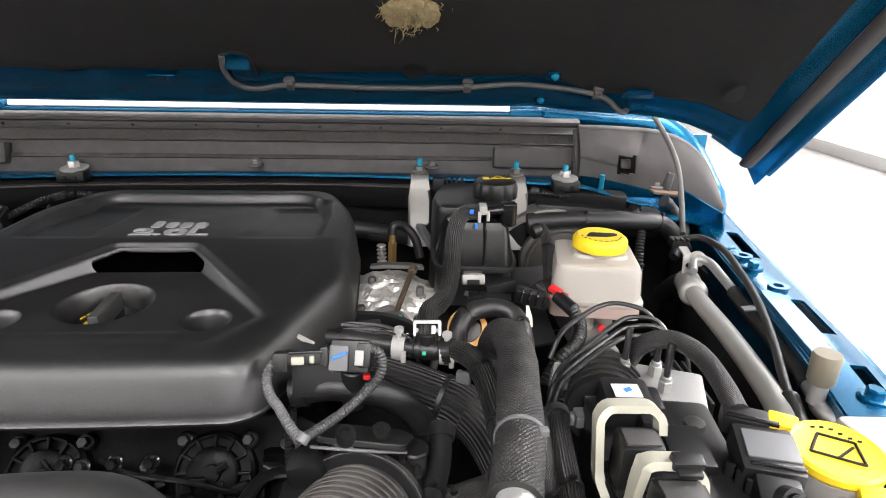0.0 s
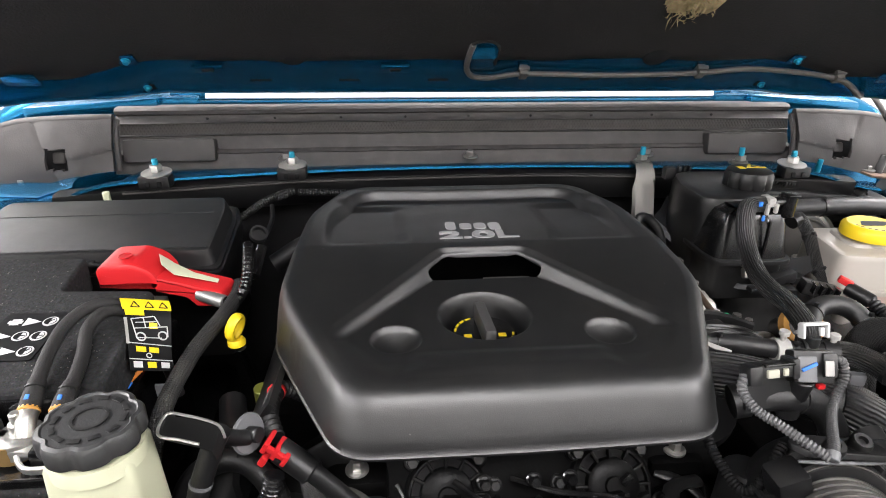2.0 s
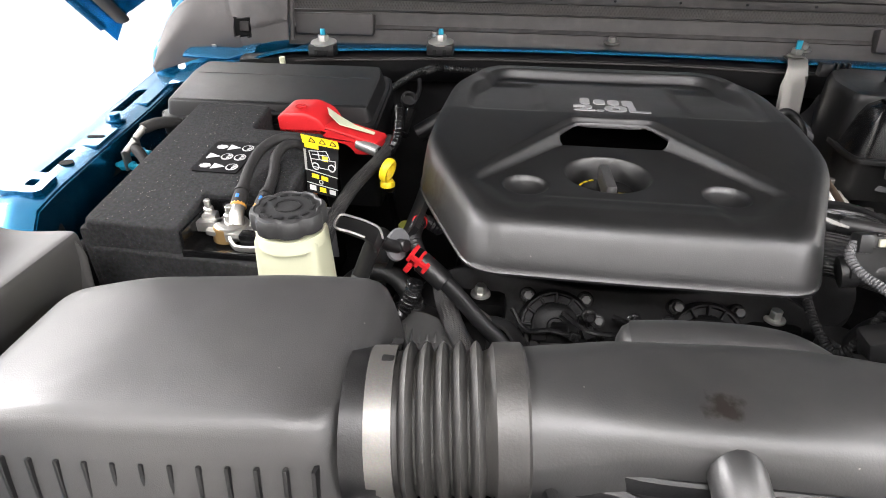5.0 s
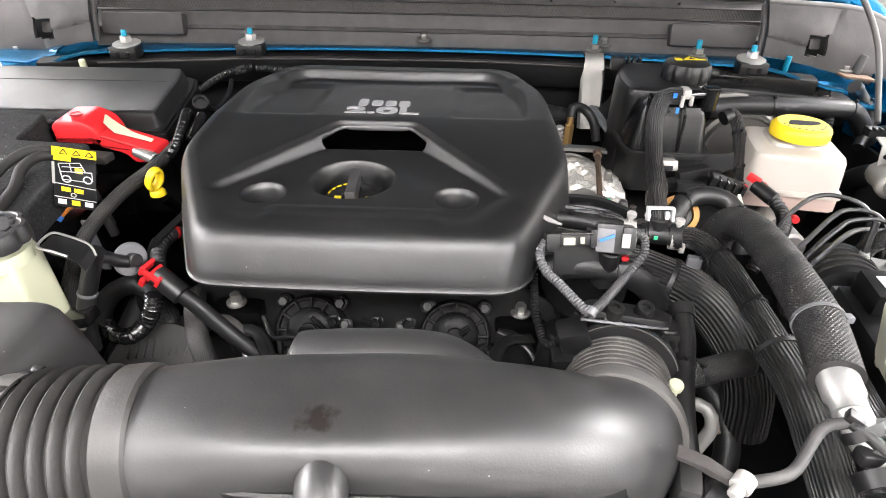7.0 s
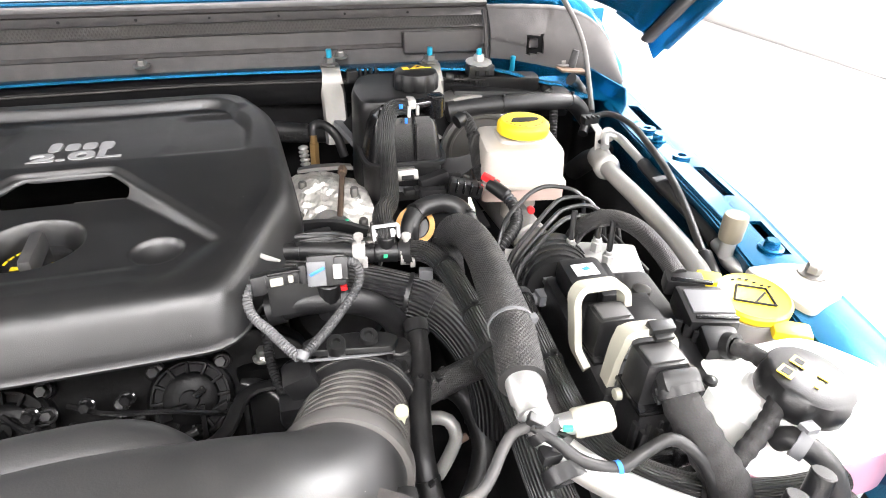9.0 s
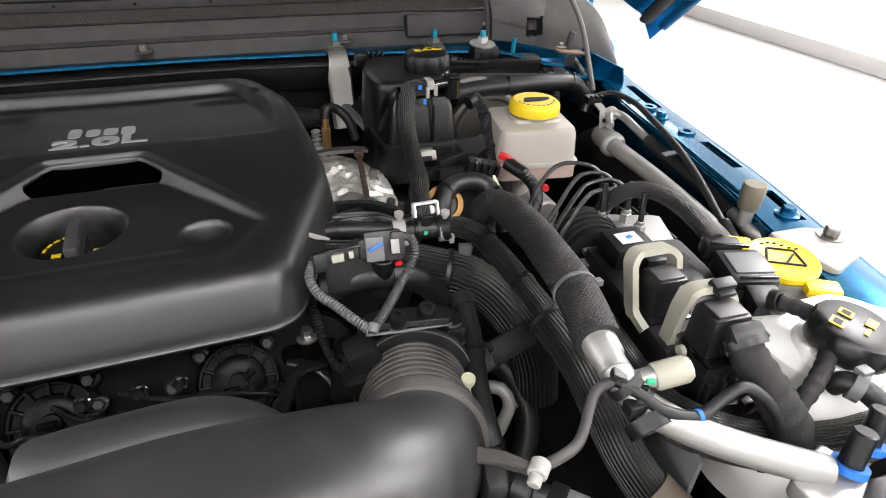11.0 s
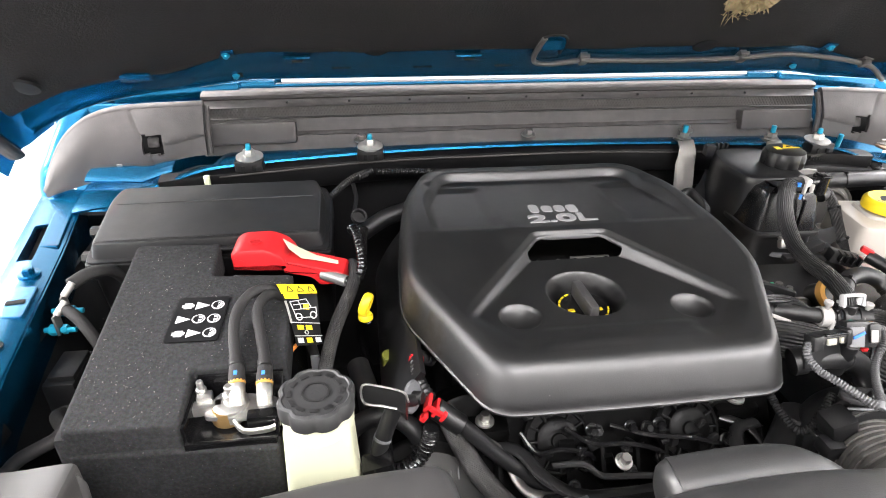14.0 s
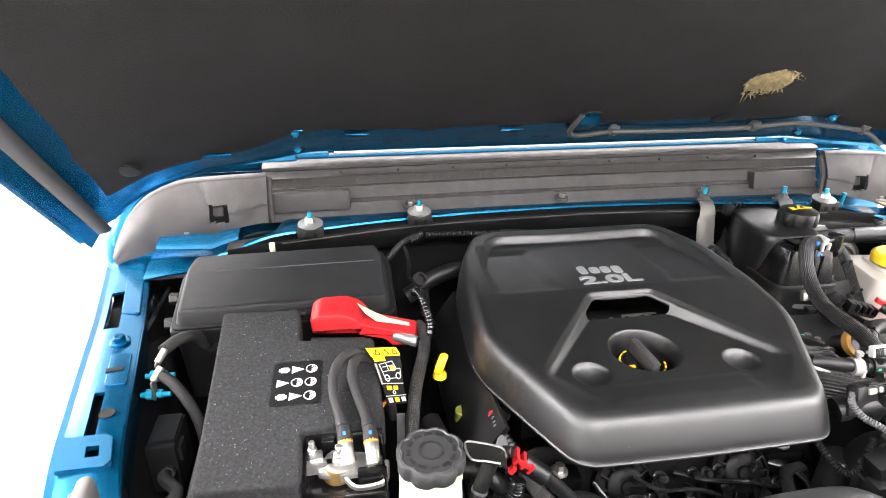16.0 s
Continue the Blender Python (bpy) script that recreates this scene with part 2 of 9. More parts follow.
def stain(m, centre, radius, colour):
    """An uneven dried stain with its own outline."""
    nt = m.node_tree
    n, l = nt.nodes, nt.links
    geo = n.new("ShaderNodeNewGeometry")
    wob = n.new("ShaderNodeTexNoise")
    wob.inputs["Scale"].default_value, wob.inputs["Detail"].default_value = 110, 4
    l.new(geo.outputs["Position"], wob.inputs["Vector"])
    d = n.new("ShaderNodeVectorMath")
    d.operation = "DISTANCE"
    d.inputs[1].default_value = centre
    l.new(geo.outputs["Position"], d.inputs[0])
    ad = n.new("ShaderNodeMath")
    ad.operation = "MULTIPLY_ADD"
    ad.inputs[1].default_value = radius * 2.2
    l.new(wob.outputs["Fac"], ad.inputs[0])
    l.new(d.outputs["Value"], ad.inputs[2])
    r = n.new("ShaderNodeMapRange")
    r.inputs[1].default_value, r.inputs[2].default_value, r.inputs[3].default_value, r.inputs[4].default_value = radius * 1.6, radius * 2.1, 0.75, 0.0
    l.new(ad.outputs[0], r.inputs[0])
    b = n["Principled BSDF"]
    mix = n.new("ShaderNodeMix")
    mix.data_type = "RGBA"
    mix.inputs["B"].default_value = (*colour, 1)
    l.new(r.outputs[0], mix.inputs["Factor"])
    l.new(b.inputs["Base Color"].links[0].from_socket, mix.inputs["A"])
    l.new(mix.outputs["Result"], b.inputs["Base Color"])
    dry = n.new("ShaderNodeMath")
    dry.operation = "MULTIPLY_ADD"
    dry.inputs[1].default_value, dry.inputs[2].default_value = -0.75, 1.0
    l.new(r.outputs[0], dry.inputs[0])
    l.new(dry.outputs[0], b.inputs["Specular IOR Level"])


def dust_specks(m, scale, share, strength):
    """Scattered pale dust specks, uneven in size."""
    nt = m.node_tree
    n, l = nt.nodes, nt.links
    geo = n.new("ShaderNodeNewGeometry")
    v = n.new("ShaderNodeTexVoronoi")
    v.inputs["Scale"].default_value = scale
    l.new(geo.outputs["Position"], v.inputs["Vector"])
    sep = n.new("ShaderNodeSeparateColor")
    l.new(v.outputs["Color"], sep.inputs[0])
    size = n.new("ShaderNodeMapRange")
    size.inputs[1].default_value, size.inputs[2].default_value, size.inputs[3].default_value, size.inputs[4].default_value = 1.0 - share, 1.0, 0.0, 0.085
    l.new(sep.outputs[0], size.inputs[0])
    near = n.new("ShaderNodeMath")
    near.operation = "LESS_THAN"
    l.new(v.outputs["Distance"], near.inputs[0])
    l.new(size.outputs[0], near.inputs[1])
    mu = n.new("ShaderNodeMath")
    mu.operation = "MULTIPLY"
    mu.inputs[1].default_value = strength
    l.new(near.outputs[0], mu.inputs[0])
    b = n["Principled BSDF"]
    mix = n.new("ShaderNodeMix")
    mix.data_type = "RGBA"
    mix.inputs["B"].default_value = (0.40, 0.38, 0.35, 1)
    l.new(mu.outputs[0], mix.inputs["Factor"])
    l.new(b.inputs["Base Color"].links[0].from_socket, mix.inputs["A"])
    l.new(mix.outputs["Result"], b.inputs["Base Color"])


stain(DUCT, (-0.012, 0.252, 1.152), 0.0125, (0.010, 0.006, 0.004))
dust_specks(COVER, 110, 0.16, 0.5)
stain(COVER, (-0.247, 0.610, 1.140), 0.030, (0.060, 0.050, 0.038))
stain(COVER, (-0.225, 0.535, 1.135), 0.026, (0.030, 0.026, 0.021))
dust_specks(DUCT, 90, 0.2, 0.5)
dust_specks(LIDGREY, 100, 0.15, 0.4)


def floor_material():
    m = shader("pale_floor_tile", (0.60, 0.585, 0.565), 0.22, mottle=0.06, mottle_size=1.5, grain=0.05, grain_size=60)
    return m


FLOORM = floor_material()
LONGRIB = woven("long_ribbed_rubber", (0.0065, 0.0065, 0.0068), 0.5, 34, 0.0, 1.0, slant=1)
PIPEGREY = shader("dull_pipe_alloy", (0.30, 0.295, 0.28), 0.5, metal=0.45, mottle=0.2, mottle_size=30, grain=0.2)

# ---------- building helpers ----------


def part(name, bm, material, parent, label="", smooth=True):
    """Links a bmesh as one mesh object, under a thing or a part if one is given."""
    me = bpy.data.meshes.new(name)
    bmesh.ops.recalc_face_normals(bm, faces=bm.faces[:])
    bm.to_mesh(me)
    bm.free()
    me.materials.append(material)
    if smooth:
        me.shade_smooth()
        me.set_sharp_from_angle(angle=radians(38))
    ob = new(name, me)
    if smooth and any(len(p.vertices) > 4 for p in me.polygons):
        ob.modifiers.new("flat_faces", "WEIGHTED_NORMAL").keep_sharp = True
    if parent is not None:
        ob.parent = parent
    if label:
        ob["label"] = label
    return ob


def thing(name, label, category, group="", kind="", at=(0, 0, 0)):
    ob = new(name)
    ob.empty_display_size = 0.02
    ob.location = at
    return tagged(ob, label, category, group, kind)


def whole(name, bm, material, label, category, group="", kind="", smooth=True):
    return tagged(part(name, bm, material, None, "", smooth), label, category, group, kind)


def merge(*bms):
    out = bmesh.new()
    for b in bms:
        me = bpy.data.meshes.new("scratch")
        b.to_mesh(me)
        b.free()
        out.from_mesh(me)
        bpy.data.meshes.remove(me)
    return out


def box(c, s, bevel=0.003, m=None, taper=1.0, segs=2):
    """A box of size s centred on c, turned by m, its top shrunk by taper, its edges rounded."""
    bm = bmesh.new()
    bmesh.ops.create_cube(bm, size=1)
    for v in bm.verts:
        k = taper if v.co.z > 0 else 1.0
        v.co = Vector((v.co.x * s[0] * k, v.co.y * s[1] * k, v.co.z * s[2]))
    if bevel:
        bmesh.ops.bevel(bm, geom=bm.edges[:], offset=bevel, segments=segs, profile=0.6, affect="EDGES")
    t = Matrix.Translation(c) @ (m or Matrix())
    bm.transform(t)
    return bm


def turn(rx=0, ry=0, rz=0):
    return pose(0, 0, 0, rx, ry, rz)


def lathe(profile, segs=24, m=None, lobes=0, lobe_depth=0.0, lobe_z=(0, 0)):
    """Revolves (radius, height) pairs round z. lobes: grip scallops between two heights."""
    bm = bmesh.new()
    rings = []
    for r, z in profile:
        ring = []
        for i in range(segs):
            a = 2 * math.pi * i / segs
            k = r
            if lobes and lobe_z[0] <= z <= lobe_z[1]:
                k = r * (1 - lobe_depth * (0.5 + 0.5 * math.cos(lobes * a)) ** 3)
            ring.append(bm.verts.new((k * math.cos(a), k * math.sin(a), z)))
        rings.append(ring)
    for a, b in zip(rings, rings[1:]):
        for i in range(segs):
            bm.faces.new((a[i], a[(i + 1) % segs], b[(i + 1) % segs], b[i]))
    if profile[0][0] > 1e-5:
        bm.faces.new(rings[0][::-1])
    if profile[-1][0] > 1e-5:
        bm.faces.new(rings[-1])
    bmesh.ops.remove_doubles(bm, verts=bm.verts[:], dist=1e-6)
    if m is not None:
        bm.transform(m)
    return bm


def aim(p, q):
    """The pose at p whose z axis points to q."""
    d = Vector(q) - Vector(p)
    return Matrix.Translation(p) @ d.to_track_quat("Z", "Y").to_matrix().to_4x4()


def rod(p, q, r, segs=14, r2=None, rim=0.0):
    h = (Vector(q) - Vector(p)).length
    r2 = r if r2 is None else r2
    e = min(rim or r * 0.12, h * 0.3)
    return lathe([(0, 0), (r - e, 0), (r, e), (r2, h - e), (r2 - e, h), (0, h)], segs, aim(p, q))


def ring_band(p, q, r, thick, segs=28):
    """An open band or clamp: a tube wall between p and q."""
    h = (Vector(q) - Vector(p)).length
    bm = lathe([(r, 0), (r + thick, 0.0), (r + thick, h), (r, h), (r, 0)], segs, aim(p, q))
    return bm


def curve_points(points, step):
    p = [Vector(v) for v in points]
    p = [p[0] * 2 - p[1]] + p + [p[-1] * 2 - p[-2]]
    out = []
    for i in range(1, len(p) - 2):
        a, b, c, d = p[i - 1], p[i], p[i + 1], p[i + 2]
        n = max(2, int((c - b).length / step))
        for k in range(n):
            t = k / n
            out.append(0.5 * ((2 * b) + (c - a) * t + (2 * a - 5 * b + 4 * c - d) * t * t + (3 * b - a - 3 * c + d) * t ** 3))
    out.append(p[-2])
    return out


def tube(points, r, segs=14, step=0.006, ridge=0.0, pitch=0.005, r_end=None, flat=1.0, cap=True):
    """A hose along smooth points; ridge and pitch make it corrugated, flat squashes it in height. Laid out for woven patterns."""
    if ridge:
        step = min(step, pitch / 4)
    pts = curve_points(points, step)
    bm = bmesh.new()
    uvl = bm.loops.layers.uv.new("UVMap")
    side = None
    rings, lengths, s = [], [], 0.0
    n = len(pts)
    for i, p in enumerate(pts):
        d = (pts[min(i + 1, n - 1)] - pts[max(i - 1, 0)]).normalized()
        if side is None:
            side = d.cross(Vector((0, 0, 1)))
            if side.length < 0.1:
                side = d.cross(Vector((1, 0, 0)))
        side = (side - d * side.dot(d)).normalized()
        up = side.cross(d)
        if i:
            s += (p - pts[i - 1]).length
        k = r + ((r_end - r) * i / (n - 1) if r_end else 0.0)
        if ridge:
            k += ridge * math.sin(2 * math.pi * s / pitch)
        rings.append([bm.verts.new(p + side * (k * math.cos(a)) + up * (k * flat * math.sin(a))) for a in (2 * math.pi * j / segs for j in range(segs))])
        lengths.append(s)
    for i in range(n - 1):
        for j in range(segs):
            f = bm.faces.new((rings[i][j], rings[i][(j + 1) % segs], rings[i + 1][(j + 1) % segs], rings[i + 1][j]))
            for lp, uv in zip(f.loops, ((j / segs, lengths[i]), ((j + 1) / segs, lengths[i]), ((j + 1) / segs, lengths[i + 1]), (j / segs, lengths[i + 1]))):
                lp[uvl].uv = uv
    if cap:
        bm.faces.new(rings[0][::-1])
        bm.faces.new(rings[-1])
    return bm


def rounded(points, radius, n=6):
    """A plan outline with its corners rounded; radius may be one number or one for each corner."""
    out = []
    k = len(points)
    for i in range(k):
        r = radius[i] if isinstance(radius, (list, tuple)) else radius
        a, b, c = (Vector((*points[(i + j - 1) % k], 0)) for j in range(3))
        u, w = (a - b), (c - b)
        r = min(r, u.length * 0.49, w.length * 0.49)
        p, q = b + u.normalized() * r, b + w.normalized() * r
        for j in range(n + 1):
            t = j / n
            v = p * (1 - t) ** 2 + b * 2 * t * (1 - t) + q * t * t
            out.append((v.x, v.y))
    return out


def slab(outline, z0, z1, bevel=0.003, m=None, inset=0.0):
    """An outline raised from z0 to z1, its upper edge rounded; inset draws the top in."""
    bm = bmesh.new()
    c = Vector((sum(p[0] for p in outline) / len(outline), sum(p[1] for p in outline) / len(outline)))

    def loop(z, draw):
        vs = []
        k = len(outline)
        for i, p in enumerate(outline):
            a, b = Vector(outline[i - 1]), Vector(outline[(i + 1) % k])
            t = (b - a)
            nrm = Vector((-t.y, t.x)).normalized() if t.length > 1e-9 else Vector((0, 0))
            q = Vector(p)
            if nrm.dot(c - q) < 0:
                nrm = -nrm
            q = q + nrm * draw
            vs.append(bm.verts.new((q.x, q.y, z)))
        return vs
    rows = [loop(z0, 0), loop(z1 - bevel, inset), loop(z1 - bevel * 0.3, inset + bevel * 0.3), loop(z1, inset + bevel)] if bevel else [loop(z0, 0), loop(z1, inset)]
    for a, b in zip(rows, rows[1:]):
        for i in range(len(a)):
            bm.faces.new((a[i], a[(i + 1) % len(a)], b[(i + 1) % len(a)], b[i]))
    bm.faces.new(rows[0][::-1])
    bm.faces.new(rows[-1])
    if m is not None:
        bm.transform(m)
    return bm


def sheet(rows, thick, m=None):
    """A panel through rows of points, given a thickness along its normals."""
    bm = bmesh.new()
    g = [[bm.verts.new(p) for p in row] for row in rows]
    for a, b in zip(g, g[1:]):
        for i in range(len(a) - 1):
            bm.faces.new((a[i], a[i + 1], b[i + 1], b[i]))
    bmesh.ops.recalc_face_normals(bm, faces=bm.faces[:])
    bmesh.ops.solidify(bm, geom=bm.faces[:], thickness=thick)
    if m is not None:
        bm.transform(m)
    return bm


def bolt(p, q, r=0.006, washer=0.0, parent=None, material=None, washer_material=None, name="bolt"):
    """A hexagon head standing from p towards q, over a round washer."""
    m = aim(p, q)
    h = (Vector(q) - Vector(p)).length
    bms = []
    if washer:
        bms.append(lathe([(0, 0), (washer, 0), (washer, h * 0.18), (washer * 0.8, h * 0.28), (0, h * 0.28)], 20, m))
    bms.append(lathe([(0, h * 0.2), (r, h * 0.2), (r, h * 0.85), (r * 0.85, h), (0, h)], 6, m))
    return part(name, merge(*bms), material or STEEL, parent, smooth=False)


def letters(body, size, name, material, parent, m, label="", depth=0.0005, bold=0.0):
    """Raised lettering in the plane of m."""
    cu = bpy.data.curves.new(name, "FONT")
    cu.body, cu.size, cu.extrude, cu.align_x, cu.align_y, cu.offset = body, size, depth, "CENTER", "CENTER", bold
    tmp = new(name, cu)
    me = bpy.data.meshes.new_from_object(tmp)
    bpy.data.objects.remove(tmp)
    bpy.data.curves.remove(cu)
    me.transform(m)
    me.materials.clear()
    me.materials.append(material)
    ob = new(name, me)
    if parent is not None:
        ob.parent = parent
    if label:
        ob["label"] = label
    return ob


def smooth_step(a, b, x):
    t = min(1.0, max(0.0, (x - a) / (b - a)))
    return t * t * (3 - 2 * t)


def prism(outline, top, depth, bevel=0.004, segs=3):
    """An outline raised to the height top(x, y), with upright sides and a rounded upper edge."""
    bm = bmesh.new()
    face = bm.faces.new([bm.verts.new((x, y, 0)) for x, y in outline])
    low = bmesh.ops.extrude_face_region(bm, geom=[face])["geom"]
    for v in low:
        if isinstance(v, bmesh.types.BMVert):
            v.co.z = -depth
    rim = [e for e in bm.edges if all(v.co.z > -1e-6 for v in e.verts)]
    bmesh.ops.bevel(bm, geom=rim, offset=bevel, segments=segs, profile=0.5, affect="EDGES")
    for v in bm.verts:
        v.co.z += top(v.co.x, v.co.y)
    return bm


# ---------- the showroom ----------
def room():
    x0, x1, y0, y1, h = -6.0, 5.4, -8.0, 11.0, 3.4
    floor = whole("floor", box(((x0 + x1) / 2, (y0 + y1) / 2, -0.05), (x1 - x0 + 0.4, y1 - y0 + 0.4, 0.1), 0), SKIRT, "pale polished tiled showroom floor", "floor", kind="structure")
    tile = box((0, 0, 0), (0.796, 0.796, 0.012), 0.0015, segs=1)
    me = bpy.data.meshes.new("floor_tile")
    tile.to_mesh(me)
    tile.free()
    me.materials.append(FLOORM)
    for i in range(14):
        for j in range(20):
            x, y = x0 + 0.45 + 0.8 * i, y0 + 3.2 + 0.8 * j
            if x < x1 - 0.3 and y < y1 - 0.3:
                t = new("floor_tile", me)
                t.location, t.parent = (x, y, 0.004), floor
    part("floor_tile_field", box(((x0 + x1) / 2, y0 + 1.35, 0.002), (x1 - x0 - 0.1, 2.7, 0.008), 0), FLOORM, floor)
    for n, c, s in (("wall_east", (x1 + 0.1, (y0 + y1) / 2, h / 2), (0.2, y1 - y0, h)), ("wall_west", (x0 - 0.1, (y0 + y1) / 2, h / 2), (0.2, y1 - y0, h)),
                    ("wall_north", ((x0 + x1) / 2, y1 + 0.1, h / 2), (x1 - x0, 0.2, h)), ("wall_south", ((x0 + x1) / 2, y0 - 0.1, h / 2), (x1 - x0, 0.2, h))):
        whole(n, box(c, s, 0), WALLW, "plain white painted showroom wall", "wall", kind="structure")
    whole("ceiling", box(((x0 + x1) / 2, (y0 + y1) / 2, h + 0.1), (x1 - x0 + 0.4, y1 - y0 + 0.4, 0.2), 0), WALLW, "plain white showroom ceiling", "ceiling", kind="structure")
    whole("baseboard", box((x1 - 0.012, (y0 + y1) / 2, 0.075), (0.024, y1 - y0, 0.13), 0.003), SKIRT, "low grey skirting along the white wall", "baseboard", kind="structure")


room()

# ---------- hood ----------
HOOD_A = radians(38.5)
HOOD_D = Vector((0, -math.cos(HOOD_A), math.sin(HOOD_A)))
HOOD_N = Vector((0, -math.sin(HOOD_A), -math.cos(HOOD_A)))
HOOD_O = Vector((0, 0.952, 1.346))


def hood_point(s, x, lift=0.0):
    """A point of the hood's underside: s metres up from the liner's rear edge, x across, lift towards the engine."""
    u = abs(x) / (0.768 - 0.13 * s)
    droop = 0.162 * max(0.0, (u - 0.55) / 0.45) ** 1.55
    return HOOD_O + HOOD_D * s + HOOD_N * (droop + lift) + Vector((x, 0, 0))


def hood():
    h = thing("hood", "open blue metallic car hood seen from its underside", "hood")
    us = [-1 + 2 * i / 70 for i in range(71)]

    def rear(u):
        return float(np.interp(abs(u), (0.0, 0.53, 0.65, 0.714, 0.78, 0.844, 0.91, 0.96, 1.0), (-0.092, -0.091, -0.077, -0.047, -0.014, 0.014, 0.022, 0.008, -0.030)))

    def pad_edge(x):
        return float(np.interp(abs(x), (0.0, 0.50, 0.54, 0.60, 0.65, 0.70, 0.74), (-0.017, -0.017, -0.012, 0.026, 0.056, 0.062, 0.055)))

    def across(s, u):
        return u * (0.768 - 0.13 * s)
    rows = []
    for k in range(15):
        row = []
        for u in us:
            s = rear(u) + (1.16 - rear(u)) * k / 14
            row.append(hood_point(s, across(s, u), -0.024 * (1 - smooth_step(0.9, 1.0, abs(u)))))
        rows.append(row)
    part("outer_panel", sheet(rows, 0.008), BLUE, h)
    # flatter rear inner panel below the liner
    rows = []
    for k, (f, l) in enumerate(((1.0, -0.010), (0.97, -0.003), (0.93, 0.0005), (0.88, 0.0015), (0.83, -0.0005), (0.50, 0.0), (0.15, 0.0), (0.0, -0.001), (-0.4, -0.002))):
        rows.append([(lambda s: hood_point(s, across(s, u), l * (1 - 0.5 * smooth_step(0.7, 0.9, abs(u)))))(pad_edge(0.768 * u) + (rear(u) - pad_edge(0.768 * u)) * f) for u in us])
    part("inner_panel", sheet(rows, 0.004), BLUE, h, "blue painted inner panel along the hood's rear edge")
    for sx in (-1, 1):
        rows = [[hood_point(s, sx * across(s, u), l) for u, l in ((0.90, -0.004), (0.925, 0.0), (0.94, 0.003), (0.955, 0.002), (0.975, 0.004), (0.99, 0.008), (1.0, 0.006))]
                for s in (0.01, 0.2, 0.4, 0.6, 0.8, 1.0, 1.15)]
        part("side_flange", sheet(rows, 0.004), BLUE, h, "blue painted flange down the hood's side")
        part("side_seal", tube([hood_point(s, sx * across(s, 0.962), 0.008) for s in (0.005, 0.15, 0.4, 0.7, 1.0, 1.14)], 0.012, 12, 0.03, flat=0.6), shader("dark_foam_seal", (0.024, 0.022, 0.022), 0.7, grain=0.3, mottle=0.2, mottle_size=30), h, "dark grey foam sealing strip")
    # liner: a felt pad with pressed dents and fasteners
    bm = bmesh.new()
    nx, ns = 120, 90
    rows = []
    for j in range(ns + 1):
        row = []
        for i in range(nx + 1):
            u = -1 + 2 * i / nx
            s = 1.10 * j / ns
            half = 0.942 * (0.768 - 0.13 * s)
            x = u * half
            edge = min((half - abs(x)) * 1.5, s, 1.10 - s)
            lift = 0.012 * smooth_step(0.0, 0.03, edge) + 0.003 * noise.noise(Vector((x * 6, s * 6, 0.3))) + 0.002 * noise.noise(Vector((x * 17, s * 17, 2.3)))
            s2 = s + 0.004 + (pad_edge(x) - 0.004) * smooth_step(0.35, 0.0, s)
            row.append(bm.verts.new(hood_point(s2, x, lift - 0.003)))
        rows.append(row)
    for a, b in zip(rows, rows[1:]):
        for i in range(nx):
            bm.faces.new((a[i], a[i + 1], b[i + 1], b[i]))
    part("liner", bm, LINER, h, "black felt sound-absorbing liner")
    # shiny recess behind the cut-out
    rows = []
    for k in range(15):
        t = k / 14
        sk = 0.050 - 0.068 * t
        half = 0.0185 * math.sqrt(max(0.06, 1 - max(0.0, (sk - 0.038) / 0.0125) ** 2)) + 0.006 * smooth_step(-0.006, -0.020, sk)
        bow = 0.0100 + 0.0075 * math.exp(-((sk - 0.026) / 0.007) ** 2) - 0.004 * smooth_step(-0.008, -0.022, sk)
        rows.append([hood_point(sk, 0.004 + half * i / 4, bow + (0.0006 if abs(i) < 4 else -0.002)) for i in range(-4, 5)])
    part("recess", sheet(rows, 0.0015), BLUE, h, "bare blue panel showing through the liner's cut-out")
    rim = [hood_point(0.0525 - 0.068 * t, 0.004 + sg * (0.0205 if t > 0.25 else 0.0205 * math.sqrt(max(0.0, 1 - ((0.25 - t) / 0.25) ** 2))), 0.0105) for sg, ts in ((-1, (0.8, 0.6, 0.4, 0.25, 0.12, 0.04)), (1, (0.0, 0.04, 0.12, 0.25, 0.4, 0.6, 0.8))) for t in ts]
    part("recess_rim", tube(rim, 0.0022, 8, 0.004), LINER, h)
    for x, s in ((-0.255, 0.012), (0.255, 0.012), (-0.665, 0.125), (0.665, 0.125), (-0.3, 0.42), (0.28, 0.46)):
        p = hood_point(s, x, 0.006)
        part("liner_fastener", lathe([(0, 0), (0.019, 0), (0.018, 0.003), (0.008, 0.005), (0, 0.0055)], 20, aim(p, p + HOOD_N)), DULL, h)
    # slots and studs of the rear inner panel
    for x in (-0.308, -0.182, -0.052, 0.178, 0.304):
        p = hood_point(-0.051, x, 0.003)
        part("slot", box(p, (0.030, 0.003, 0.006), 0.001, turn(25)), DULL, h)
    for x, sv in ((-0.37, -0.013), (-0.115, -0.013)):
        part("panel_ear", box(hood_point(sv, x, 0.010), (0.040, 0.016, 0.004), 0.0015, turn(-38)), BLUE, h)
        part("slot", box(hood_point(sv + 0.001, x, 0.0125), (0.016, 0.005, 0.003), 0.001, turn(-38)), DULL, h)
